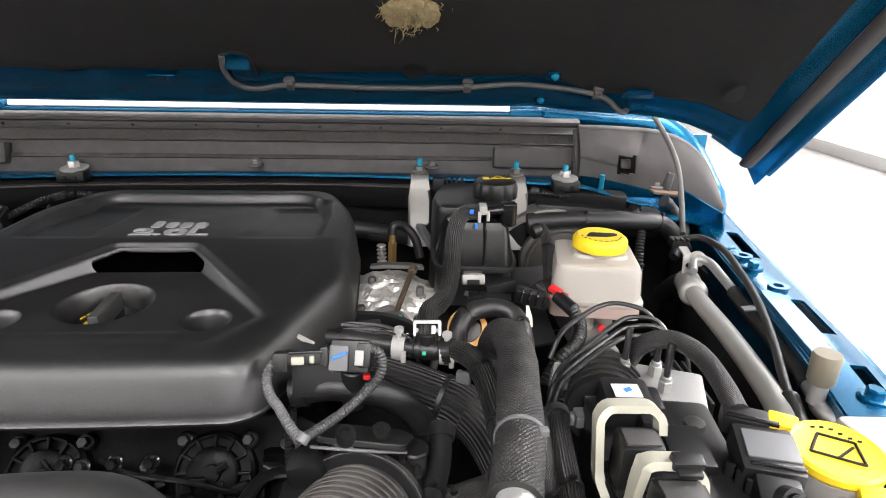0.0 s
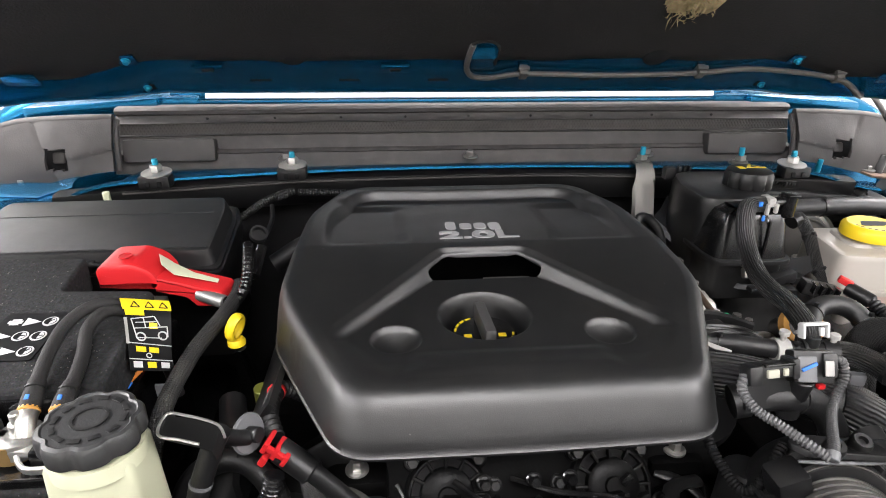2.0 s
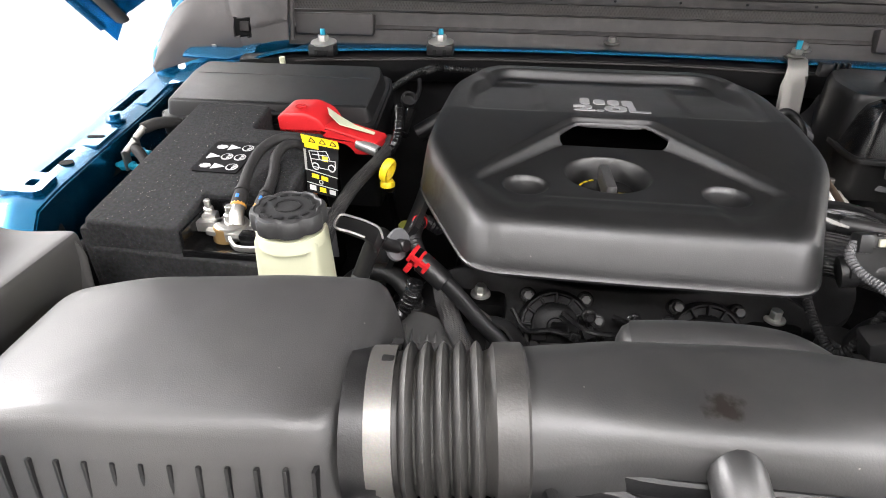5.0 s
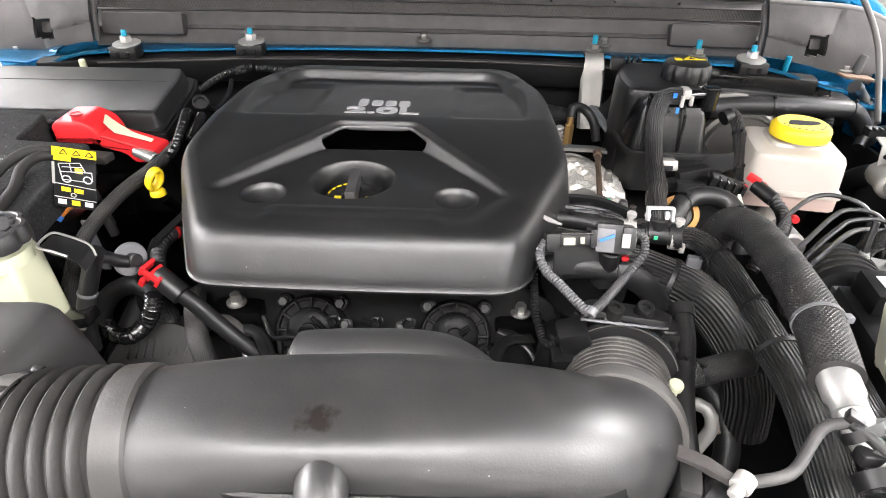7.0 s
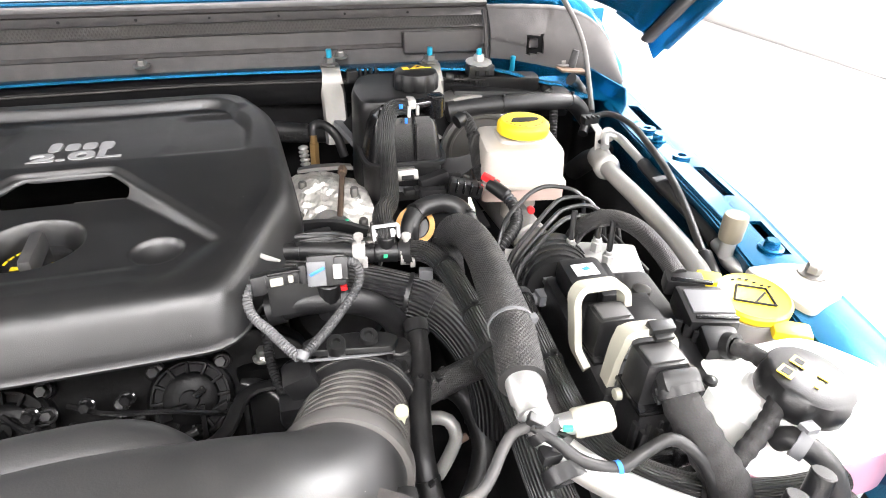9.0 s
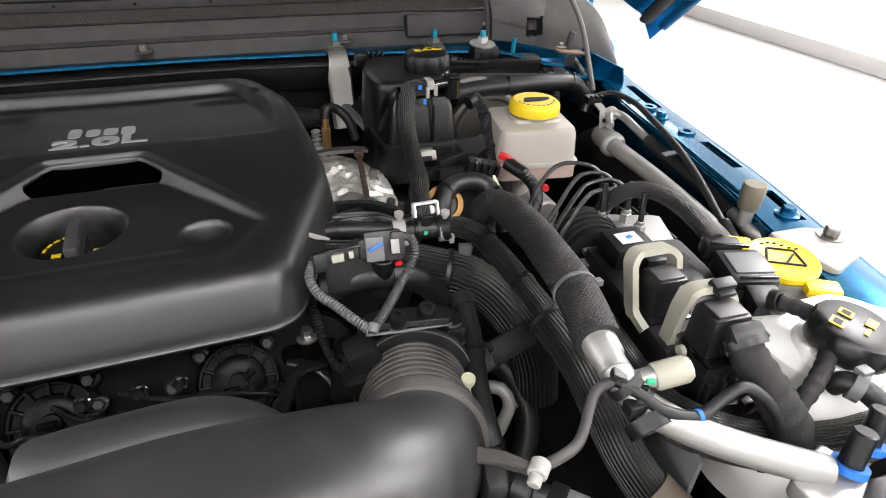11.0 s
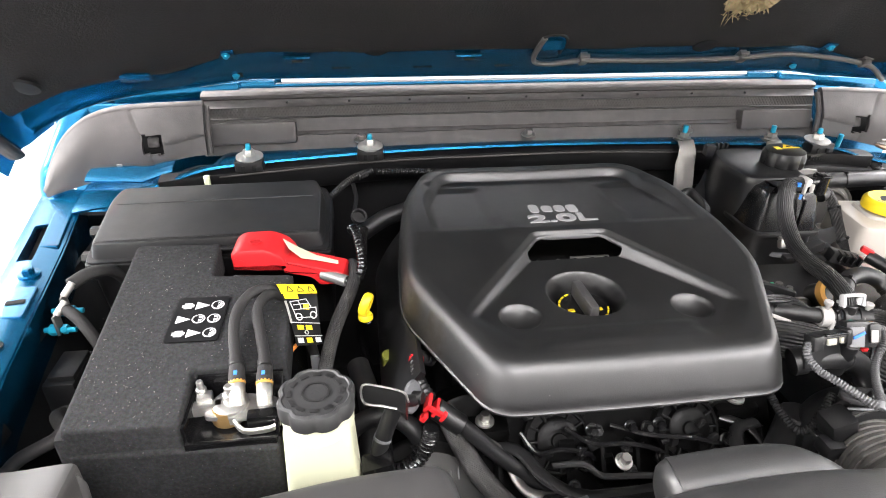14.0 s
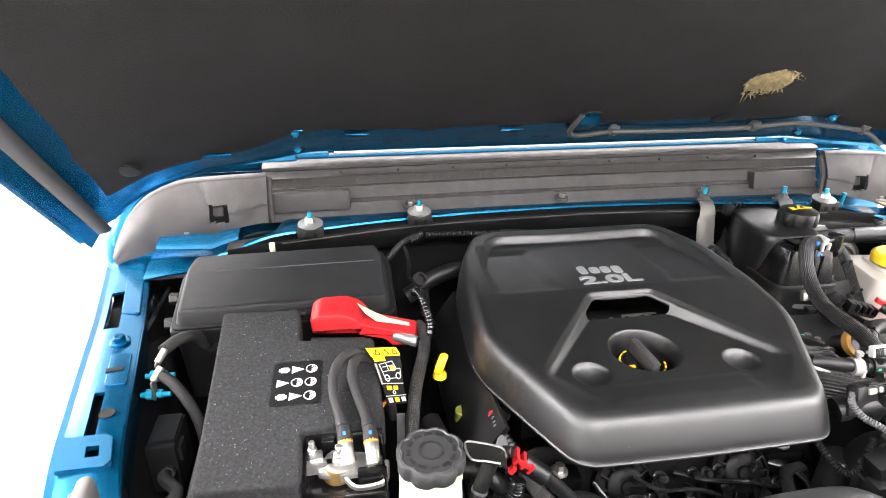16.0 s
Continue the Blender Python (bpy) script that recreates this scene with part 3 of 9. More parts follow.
    for x in (-0.464, 0.462):
        part("panel_ear", box(hood_point(0.018, x, 0.009), (0.024, 0.020, 0.004), 0.0015, turn(-38)), BLUE, h)
        p = hood_point(0.018, x, 0.010)
        part("stud", lathe([(0, -0.003), (0.006, -0.003), (0.006, 0.002), (0.004, 0.003), (0.0035, 0.006), (0, 0.0065)], 12, aim(p, p + HOOD_N)), CYANNUT, h)
        part("slot", box(hood_point(-0.061, x - 0.004, 0.002), (0.020, 0.014, 0.003), 0.002, turn(-38)), DULL, h)
        p = hood_point(-0.061, x - 0.004, 0.003)
        part("stud", lathe([(0, -0.003), (0.006, -0.003), (0.006, 0.002), (0.004, 0.003), (0.0035, 0.006), (0, 0.0065)], 12, aim(p, p + HOOD_N)), CYANNUT, h)
    for sx in (-1, 1):
        part("tab", box(hood_point(0.046, sx * 0.572, 0.016), (0.042, 0.020, 0.004), 0.001, turn(-38)), BLUE, h)
    # washer hose with its clips
    hz = [hood_point(s, x, l) for x, s, l in ((-0.012, 0.046, 0.012), (-0.016, 0.022, 0.0155), (-0.015, -0.008, 0.014), (-0.004, -0.030, 0.012), (0.022, -0.036, 0.011), (0.069, -0.024, 0.012), (0.18, -0.029, 0.011),
                                              (0.26, -0.028, 0.011), (0.336, -0.022, 0.012), (0.42, -0.012, 0.012), (0.526, 0.006, 0.014), (0.568, -0.008, 0.018))]
    hz += [Vector(v) for v in ((0.612, 0.985, 1.312), (0.650, 0.960, 1.262), (0.670, 0.930, 1.212), (0.666, 0.885, 1.160), (0.655, 0.845, 1.128))]
    part("washer_hose", tube(hz, 0.0042, 10, 0.008), AGED, h, "thin black washer hose")
    for x, s in ((0.069, -0.022), (0.336, -0.021), (0.526, 0.007)):
        p = hood_point(s, x, 0.010)
        part("hose_clip", merge(box(p, (0.012, 0.017, 0.016), 0.002, turn(-38)), box(p + HOOD_D * 0.009, (0.016, 0.006, 0.006), 0.001, turn(-38))), AGED, h)
    # the tear with fibre sticking out
    tear = bmesh.new()
    rng = random.Random(4)
    c0 = hood_point(0.138, 0.250, 0.010)
    for i in range(520):
        a, rr = rng.uniform(0, 6.28), abs(rng.gauss(0, 0.55))
        base = c0 + Vector((0.032 * rr * math.cos(a), 0, 0)) + HOOD_D * (0.028 * rr * math.sin(a))
        d = (HOOD_N * rng.uniform(0.1, 0.6) + Vector((rng.uniform(-1, 0.6), 0, 0)) - HOOD_D * rng.uniform(-0.8, 1.0)).normalized()
        ln = rng.uniform(0.006, 0.019)
        w = d.cross(Vector((rng.uniform(-1, 1), rng.uniform(-1, 1), rng.uniform(-1, 1)))).normalized() * rng.uniform(0.0004, 0.0013)
        mid = base + d * ln * 0.5 + Vector((rng.uniform(-1, 1), rng.uniform(-1, 1), rng.uniform(-1, 1))) * 0.004
        v = [tear.verts.new(p) for p in (base - w, base + w, mid + w, mid - w, base + d * ln)]
        tear.faces.new((v[0], v[1], v[2], v[3]))
        tear.faces.new((v[3], v[2], v[4]))
    for i in range(3):
        bl = bmesh.new()
        bmesh.ops.create_icosphere(bl, subdivisions=3, radius=1)
        for v in bl.verts:
            v.co *= 1 + 0.35 * noise.noise(v.co * 2.3 + Vector((i * 3, 0, 0)))
            v.co = c0 + Vector((v.co.x * 0.019 + 0.018 * (i - 1), 0, 0)) + HOOD_D * (v.co.y * 0.024 + 0.010 * (i % 2)) + HOOD_N * (v.co.z * 0.006)
        me = bpy.data.meshes.new("scratch")
        bl.to_mesh(me)
        bl.free()
        tear.from_mesh(me)
        bpy.data.meshes.remove(me)
    part("torn_fibre", tear, WOOL, h, "straw-coloured fibre hanging from a tear in the liner", smooth=False)
    return h


hood()


# ---------- body shell ----------
def rail_x(y):
    """The inner edge of a fender's top rail, narrowing forwards."""
    return float(np.interp(y, (-0.05, 0.3, 0.4, 0.53, 0.65, 0.8, 0.9, 1.0), (0.535, 0.580, 0.604, 0.639, 0.662, 0.690, 0.712, 0.735)))


def fender(sx):
    f = thing("fender", "blue metallic fender with a slotted top rail", "fender", "front fenders")
    ys = [1.00 - 1.05 * k / 30 for k in range(31)]
    z = 1.118

    def dip(y):
        return 0.045 * smooth_step(0.48, 0.41, y) if sx < 0 else 0.0
    # rail top built of panels round its slots
    slots = [(0.87, 0.765, 0.50, 0.85), (0.25, 0.15, 0.40, 0.80)]
    slots += [(0.635, 0.555, 0.55, 0.85), (0.535, 0.512, 0.30, 0.50), (0.495, 0.43, 0.55, 0.85)] if sx > 0 else [(0.622, 0.549, 0.45, 0.65), (0.535, 0.512, 0.30, 0.55)]
    bm = bmesh.new()
    cuts = sorted({1.0, -0.05, *[v for s in slots for v in s[:2]], *ys}, reverse=True)
    us = [0.0, 0.15, 0.30, 0.40, 0.45, 0.50, 0.55, 0.65, 0.80, 0.85, 1.0]
    wide = 0.058
    grid = {}

    def vert(i, j):
        if (i, j) not in grid:
            y, u = cuts[i], us[j]
            grid[i, j] = bm.verts.new((sx * (rail_x(y) + wide * u), y, z + 0.004 * math.sin(u * 3.1) - 0.006 * smooth_step(0.3, -0.05, y) - dip(y)))
        return grid[i, j]
    for i in range(len(cuts) - 1):
        for j in range(len(us) - 1):
            ym, um = (cuts[i] + cuts[i + 1]) / 2, (us[j] + us[j + 1]) / 2
            if any(s[1] < ym < s[0] and s[2] < um < s[3] for s in slots):
                continue
            bm.faces.new((vert(i, j), vert(i + 1, j), vert(i + 1, j + 1), vert(i, j + 1)))
    bmesh.ops.recalc_face_normals(bm, faces=bm.faces[:])
    bmesh.ops.solidify(bm, geom=bm.faces[:], thickness=0.004)
    part("top_rail", bm, BLUE, f)
    # shallow trough under the slots, and inner wall
    part("rail_trough", sheet([[(sx * (rail_x(y) + 0.012), y, z - 0.022 - dip(y)), (sx * (rail_x(y) + wide - 0.004), y, z - 0.022 - dip(y))] for y in ys], 0.003), DULL, f)
    part("inner_wall", sheet([[(sx * (rail_x(y) + dx), y, zz - dip(y)) for dx, zz in ((0.001, z - 0.002), (0.003, z - 0.012), (0.007, z - 0.030), (0.012, z - 0.060), (0.013, z - 0.085))] for y in ys], 0.003), BLUE, f, "dark blue inner fender wall")
    part("wheelhouse", sheet([[(sx * (rail_x(y) + dx), y, zz) for dx, zz in ((0.0125, z - 0.083), (0.0, z - 0.11), (-0.01, 0.98), (0.0, 0.85), (0.02, 0.66))] for y in ys], 0.003), DULL, f, "dull black wheelhouse liner")
    part("outer_skin", sheet([[(sx * (rail_x(y) + wide + dx), y, zz - dip(y)) for dx, zz in ((-0.002, z - 0.004), (0.010, z - 0.004), (0.016, z - 0.012), (0.020, z - 0.03), (0.024, 1.0), (0.024, 0.80))] for y in ys], 0.003), BLUE, f)
    for y, dz in ((0.655, -0.040), (0.50, -0.045), (0.385, -0.040)):
        part("wall_slot", box((sx * (rail_x(y) + 0.0085), y, z + dz), (0.003, 0.030, 0.014), 0.001, turn(0, sx * 12, 0)), DULL, f, "dark opening in the inner wall")
    # lifted saddle plates on the rail
    for ya, yb in ((0.660, 0.500) if sx > 0 else (0.700, 0.634), (0.97, 0.80)):
        o = rounded([(sx * (rail_x(ya) + 0.004), ya), (sx * (rail_x(ya) + 0.030), ya), (sx * (rail_x(yb) + 0.030), yb), (sx * (rail_x(yb) + 0.004), yb)], 0.006, 3)
        part("saddle_plate", slab(o, z + 0.001, z + 0.005, 0.002), BLUE, f)
    for y, dx in ((0.728, 0.022), (0.443, 0.030)):
        if sx < 0 and y < 0.48:
            continue
        p = (sx * (rail_x(y) + dx), y, z + 0.004)
        bolt(p, (p[0], p[1], p[2] + 0.010), 0.0075, 0.013, f, BLUE)
    for y, dx in ((0.765, 0.022), (0.665, 0.03)) if sx > 0 else ():
        p = Vector((sx * (rail_x(y) + dx), y, z + 0.004))
        part("grommet", ring_band(p, p + Vector((0, 0, 0.004)), 0.006, 0.006, 18), BLUE, f)
    if sx < 0:
        for x, y, w, d, tall in ((-0.685, 0.664, 0.020, 0.008, 0.0062),):
            part("rail_hole", box((x, y, z + tall - 0.0012), (w, d, 0.003), 0.0012, turn(0, 0, 8)), DULL, f, "dark hole in the rail")
        p = Vector((-0.668, 0.583, z + 0.0040))
        part("rail_hole", rod(p, p + Vector((0, 0, 0.0008)), 0.0085, 20), LINER, f, "dark hole in the rail")
        # raised tab with a square hole, ahead of the slotted panel
        tab = bmesh.new()
        tx, ty = (0.006, 0.013, 0.018, 0.031, 0.050, 0.058), (0.497, 0.504, 0.5115, 0.5275, 0.538, 0.544)
        pins = [[tab.verts.new((-(rail_x(y) + dx), y, z + 0.0085)) for dx in tx] for y in ty]
        for r in range(5):
            for c in range(5):
                quad = [pins[r][c], pins[r + 1][c], pins[r + 1][c + 1], pins[r][c + 1]]
                if (r, c) == (0, 0):
                    quad.remove(pins[0][0])
                elif (r, c) == (4, 0):
                    quad.remove(pins[5][0])
                elif (r, c) == (2, 2):
                    continue
                tab.faces.new(quad)
        for pin in (pins[0][0], pins[5][0]):
            tab.verts.remove(pin)
        bmesh.ops.recalc_face_normals(tab, faces=tab.faces[:])
        bmesh.ops.solidify(tab, geom=tab.faces[:], thickness=0.006)
        part("rail_tab", tab, BLUE, f)
    if sx > 0:
        part("corner_plate", sheet([[(sx * (0.695 + 0.02 * k), 0.985 - 0.06 * k, 1.168 - 0.010 * k), (sx * (0.700 + 0.02 * k), 0.985 - 0.06 * k, 1.13), (sx * (0.705 + 0.02 * k), 0.985 - 0.06 * k, 1.06)] for k in (0.0, 0.6, 1.2, 1.8)], 0.003), BLUE, f, "dark blue upright corner plate")
    # black flare over the wheel
    fl = [[(sx * (rail_x(0.2) + wide + dx), y, zz - 0.10 * smooth_step(0.28, 0.52, y) - 0.08 * smooth_step(0.0, -0.25, y)) for dx, zz in ((0.02, 0.87), (0.06, 0.895), (0.14, 0.885), (0.19, 0.855), (0.20, 0.81))]
          for y in [0.50 - 0.75 * k / 14 for k in range(15)]]
    part("wheel_flare", sheet(fl, 0.006), PLASTIC, f, "black plastic wheel-arch flare")
    return f


for side in (-1, 1):
    fender(side)


def cowl():
    c = thing("cowl", "grey plastic cowl panel below the windscreen", "cowl")
    xs = [-0.533 + 1.066 * i / 40 for i in range(41)]
    def run(prof):
        return [[(x, y + 0.008 * (1 - (x / 0.52) ** 2), z) for y, z in prof] for x in xs]
    part("lower_panel", sheet(run(((0.985, 1.176), (0.994, 1.188), (0.999, 1.1995), (0.997, 1.2015), (1.000, 1.2045), (1.004, 1.206), (1.013, 1.2245), (1.010, 1.2265), (1.0145, 1.2285))), 0.003), COWLGREY, c)
    band = bmesh.new()
    uvl = band.loops.layers.uv.new("UVMap")
    prev = None
    for x in xs:
        k = 0.008 * (1 - (x / 0.52) ** 2)
        cur = (band.verts.new((x, 1.0130 + k, 1.2278)), band.verts.new((x, 1.0175 + k, 1.2425)))
        if prev:
            f = band.faces.new((prev[0][0], cur[0], cur[1], prev[0][1]))
            for lp, uv in zip(f.loops, ((prev[1], 0), (x, 0), (x, 0.015), (prev[1], 0.015))):
                lp[uvl].uv = uv
        prev = (cur, x)
    bmesh.ops.solidify(band, geom=band.faces[:], thickness=0.0015)
    part("woven_band", band, WEAVE, c, "band of moulded weave")
    part("upper_lip", sheet(run(((1.0165, 1.2425), (1.0135, 1.2440), (1.0175, 1.2460), (1.0215, 1.2540), (1.0250, 1.2552), (1.0195, 1.2570), (1.0190, 1.2620), (1.0230, 1.2655), (1.034, 1.2665), (1.065, 1.2655), (1.10, 1.262))), 0.003), COWLGREY, c)
    for i in range(9):
        x = -0.4 + 0.1 * i
        p = Vector((x, 1.0190 + 0.008 * (1 - (x / 0.52) ** 2), 1.2495))
        part("pin_hole", rod(p, p + Vector((0, -0.003, 0.0005)), 0.0020, 8), DULL, c)
    for sx in (-1, 1):
        part("step_ledge", box((sx * 0.453, 0.999, 1.2070), (0.132, 0.024, 0.034), 0.005, turn(-14, 0, sx * -2)), COWLGREY, c)
        # outer end piece, sweeping down to a tip
        def end_point(a, b):
            """a: outwards 0..1, b: 0 foot .. 1 top"""
            x = 0.523 + 0.254 * a
            foot = Vector((sx * x, 0.967 + 0.004 * a, 1.186 - 0.062 * a ** 1.3))
            topz = 1.255 - 0.003 * a - 0.117 * a ** 5
            top = Vector((sx * x, 0.992 - 0.012 * a, max(topz, foot.z + 0.002)))
            p = foot.lerp(top, b)
            p.y -= 0.006 * math.sin(math.pi * b)
            # creases of the soft foam
            p.y -= 0.0030 * noise.noise(Vector((x * 22, b * 2.2, 1.5 + sx))) + 0.0022 * smooth_step(0.42, 0.46, b + 0.35 * a) * smooth_step(0.40, 0.30, a) - 0.0018 * math.exp(-((a - 0.32 - 0.10 * b) / 0.012) ** 2)
            return p
        na, nb = 64, 26
        bm = bmesh.new()
        g = [[bm.verts.new(end_point(i / na, j / nb)) for j in range(nb + 1)] for i in range(na + 1)]
        for i in range(na):
            for j in range(nb):
                cc = (g[i][j].co + g[i + 1][j + 1].co) / 2
                if abs(abs(cc.x) - 0.601) < 0.0155 and 1.188 < cc.z < 1.217:
                    continue
                bm.faces.new((g[i][j], g[i + 1][j], g[i + 1][j + 1], g[i][j + 1]))
        bmesh.ops.recalc_face_normals(bm, faces=bm.faces[:])
        bmesh.ops.solidify(bm, geom=bm.faces[:], thickness=0.006)
        e = part("end_piece", bm, COWLGREY, c, "creased foam end piece with a square hole")
        part("hole_recess", box((sx * 0.601, 0.994, 1.203), (0.070, 0.010, 0.056), 0.002, turn(-18)), DULL, e)
        part("hole_tongue", box((sx * 0.606, 0.982, 1.202), (0.017, 0.006, 0.016), 0.003, turn(-18)), COWLGREY, e)
        part("top_seal", tube([end_point(a, 1.0) + Vector((0, 0.002, 0.002)) for a in (0, 0.25, 0.5, 0.65, 0.75, 0.82, 0.88, 0.93, 0.97, 1.0)], 0.0068, 10, 0.006), COWLGREY, e)
        part("join_rim", tube([end_point(0.0, b) + Vector((-sx * 0.004, 0.002, 0.0)) for b in (0.0, 0.3, 0.6, 0.9, 1.0)], 0.0045, 8, 0.01), COWLGREY, e)
        p = Vector((sx * 0.657, 0.968, 1.168))
        bolt(p, p + Vector((0, -0.001, 0.008)), 0.007, 0.013, c, STEEL)
    for x, y in ((0.0, 1.000), (-0.283, 0.998), (0.285, 0.998)):
        bolt((x, y - 0.008, 1.193), (x, y - 0.009, 1.203), 0.007, 0.012, c, STEEL)
    return c


cowl()


def flange_y(x):
    return 0.985 - 0.055 * (abs(x) / 0.5) ** 2.2


def bulkhead():
    b = thing("bulkhead", "blue flange and black insulated bulkhead behind the engine", "bulkhead")
    xs = [-0.62 + 1.24 * i / 60 for i in range(61)]
    rows = []
    for x in xs:
        k = smooth_step(0.50, 0.62, abs(x))
        z = 1.183 - 0.022 * k
        y = flange_y(x) - 0.0
        rows.append([(x, 1.02 if abs(x) < 0.5 else y + 0.012, z - 0.006), (x, y, z), (x, y - 0.008, z - 0.001), (x, y - 0.010, z - 0.004)])
    part("flange", sheet(rows, 0.003), BLUE, b, "blue painted flange edge")
    for sx in (-1, 1):
        rows = [[(sx * x, y, z + 0.002 * math.sin(40 * x)) for y, z in ((0.985, 1.150 - 0.08 * (x - 0.55)), (0.935, 1.147 - 0.1 * (x - 0.55)), (0.905, 1.140 - 0.1 * (x - 0.55)))] for x in (0.56, 0.60, 0.64, 0.68, 0.72)]
        part("corner_ledge", sheet(rows, 0.003), BLUE, b)
        if sx > 0:
            continue
        plate = [[(sx * x, y0 + (y1 - y0) * k / 3, z0 + 0.004 * k / 3 - 0.004 * (k == 0)) for k in range(4)] for x, y0, y1, z0 in ((0.700, 0.932, 0.972, 1.166), (0.675, 0.926, 0.968, 1.167), (0.645, 0.920, 0.962, 1.168), (0.612, 0.915, 0.957, 1.168), (0.590, 0.920, 0.957, 1.174), (0.570, 0.926, 0.955, 1.178))]
        part("corner_plate", sheet(plate, 0.003), BLUE, b, "blue painted corner plate")
    # dark ledge and wall under the flange
    rows = []
    for x in [-0.70 + 1.40 * i / 60 for i in range(61)]:
        y = flange_y(x)
        if abs(x) < 0.60:
            rows.append([(x, y + 0.012, 1.173), (x, y - 0.004, 1.172), (x, y - 0.0105, 1.169), (x, y - 0.011, 1.165), (x, y - 0.004, 1.132), (x, y + 0.002, 1.126), (x, y + 0.05, 1.122)])
    part("ledge", sheet(rows, 0.004), PLASTIC, b, "black moulded ledge")
    part("insulation", sheet([[(x, 0.99 + 0.004 * math.sin(37 * x), 1.16 - 0.075 * smooth_step(0.56, 0.62, abs(x))), (x, 1.0, 1.10 - 0.03 * smooth_step(0.56, 0.62, abs(x))), (x, 1.01 + 0.008 * math.sin(23 * x), 1.0), (x, 1.03, 0.8), (x, 1.04, 0.62)] for x in [-0.745 + 1.49 * i / 60 for i in range(61)]], 0.006), DULL, b, "black moulded insulation")
    # thin grey tube draws a pale line along the black ledge's edge
    part("ledge_edge_line", tube([(x, flange_y(x) - 0.0125, 1.1655 + 0.0006 * math.sin(x * 19)) for x in [-0.5 + 0.1 * i for i in range(11)]], 0.0016, 8, 0.02), COWLGREY, b)
    for x in (-0.454, -0.27, 0.49):
        y = flange_y(x) - 0.012
        part("clamp", box((x, y - 0.004, 1.1825), (0.042, 0.024, 0.017), 0.003), PLASTIC, b, "black plastic clamp")
        part("clamp_slot", box((x - 0.008, y - 0.0165, 1.180), (0.006, 0.003, 0.008), 0.001), DULL, b)
        part("clamp_slot", box((x + 0.008, y - 0.0165, 1.180), (0.006, 0.003, 0.008), 0.001), DULL, b)
        part("washer", merge(lathe([(0, 0), (0.0205, 0), (0.0205, 0.0018), (0.012, 0.0035), (0, 0.0035)], 28, Matrix.Translation((x, y + 0.003, 1.1915)) @ turn(6, 0, 0)), lathe([(0, 0.003), (0.0088, 0.003), (0.0088, 0.011), (0.0075, 0.0125), (0, 0.0125)], 6, Matrix.Translation((x, y + 0.003, 1.1915)))), ZINC, b)
        part("stud", lathe([(0, 0), (0.0045, 0), (0.0042, 0.007), (0.0034, 0.0095), (0, 0.010)], 10, Matrix.Translation((x, y + 0.003, 1.203))), CYANNUT, b, smooth=False)
    p = (0.560, 0.955, 1.165)
    part("stud", rod(p, (0.560, 0.953, 1.190), 0.0042, 10), CYANNUT, b)
    return b


bulkhead()


def windscreen():
    w = thing("windscreen", "windscreen base with a painted-in pale reflection and blue frame", "windscreen")
    part("frame", box((0, 1.165, 1.262), (1.36, 0.10, 0.024), 0.006), BLUE, w)
    # pale strip added in place of a white reflection on the blue edge
    part("strip", box((0.005, 1.062, 1.2785), (0.83, 0.006, 0.0125), 0.002, turn(-24)), PALE, w, "pale strip painted in for a white reflection")
    part("frame_edge", box((0.0, 1.057, 1.2685), (0.94, 0.008, 0.0050), 0.002), BLUE, w, "blue painted frame edge")
    part("glass", box((0, 1.40, 1.56), (1.34, 0.008, 0.66), 0.002, turn(-38)), GLASS, w, "dark windscreen glass")
    for sx in (-1, 1):
        part("corner_panel", box((sx * 0.63, 1.09, 1.10), (0.32, 0.016, 0.27), 0.004), BLUE, w)
        part("corner", box((sx * 0.575, 1.075, 1.262), (0.20, 0.07, 0.020), 0.008, turn(0, sx * 4, 0)), BLUE, w)
        part("hinge", box((sx * 0.455, 1.062, 1.268), (0.070, 0.02, 0.018), 0.005), BLUE, w)
        part("pillar", tube([(sx * 0.69, 1.17, 1.255), (sx * 0.745, 1.10, 1.225), (sx * 0.775, 1.035, 1.160), (sx * 0.79, 1.01, 1.08), (sx * 0.79, 1.01, 0.7)], 0.022, 12, 0.02), BLUE, w)
    part("scuttle", box((0, 1.55, 0.85), (1.5, 0.7, 0.78), 0.02), BLUE, w, "blue body side below the windscreen")
    return w


windscreen()


def under_bay():
    u = thing("engine_bay_floor", "dark undertray and chassis below the engine", "undertray")
    part("tray", slab(rounded([(-0.80, 1.03), (-0.80, 0.0), (0.22, 0.0), (0.22, 0.42), (0.30, 0.42), (0.30, 0.0), (0.80, 0.0), (0.80, 1.03)], 0.01, 2), 0.66, 0.68, 0), DULL, u)
    for sx in (-1, 1):
        part("wheel_liner", sheet([[(sx * 0.715, y, 1.06), (sx * 0.725, y, 0.90), (sx * 0.73, y, 0.67)] for y in (0.02, 0.3, 0.6, 0.9, 1.03)], 0.006), DULL, u, "black wheel-arch liner")
        part("chassis_rail", box((sx * 0.46, 0.5, 0.74), (0.09, 1.1, 0.13), 0.012), DULL, u)
    return u


under_bay()


# ---------- engine ----------
DARKBOLT = shader("dark_phosphate_steel", (0.045, 0.045, 0.045), 0.35, metal=0.8, mottle=0.2)
ECX = -0.028


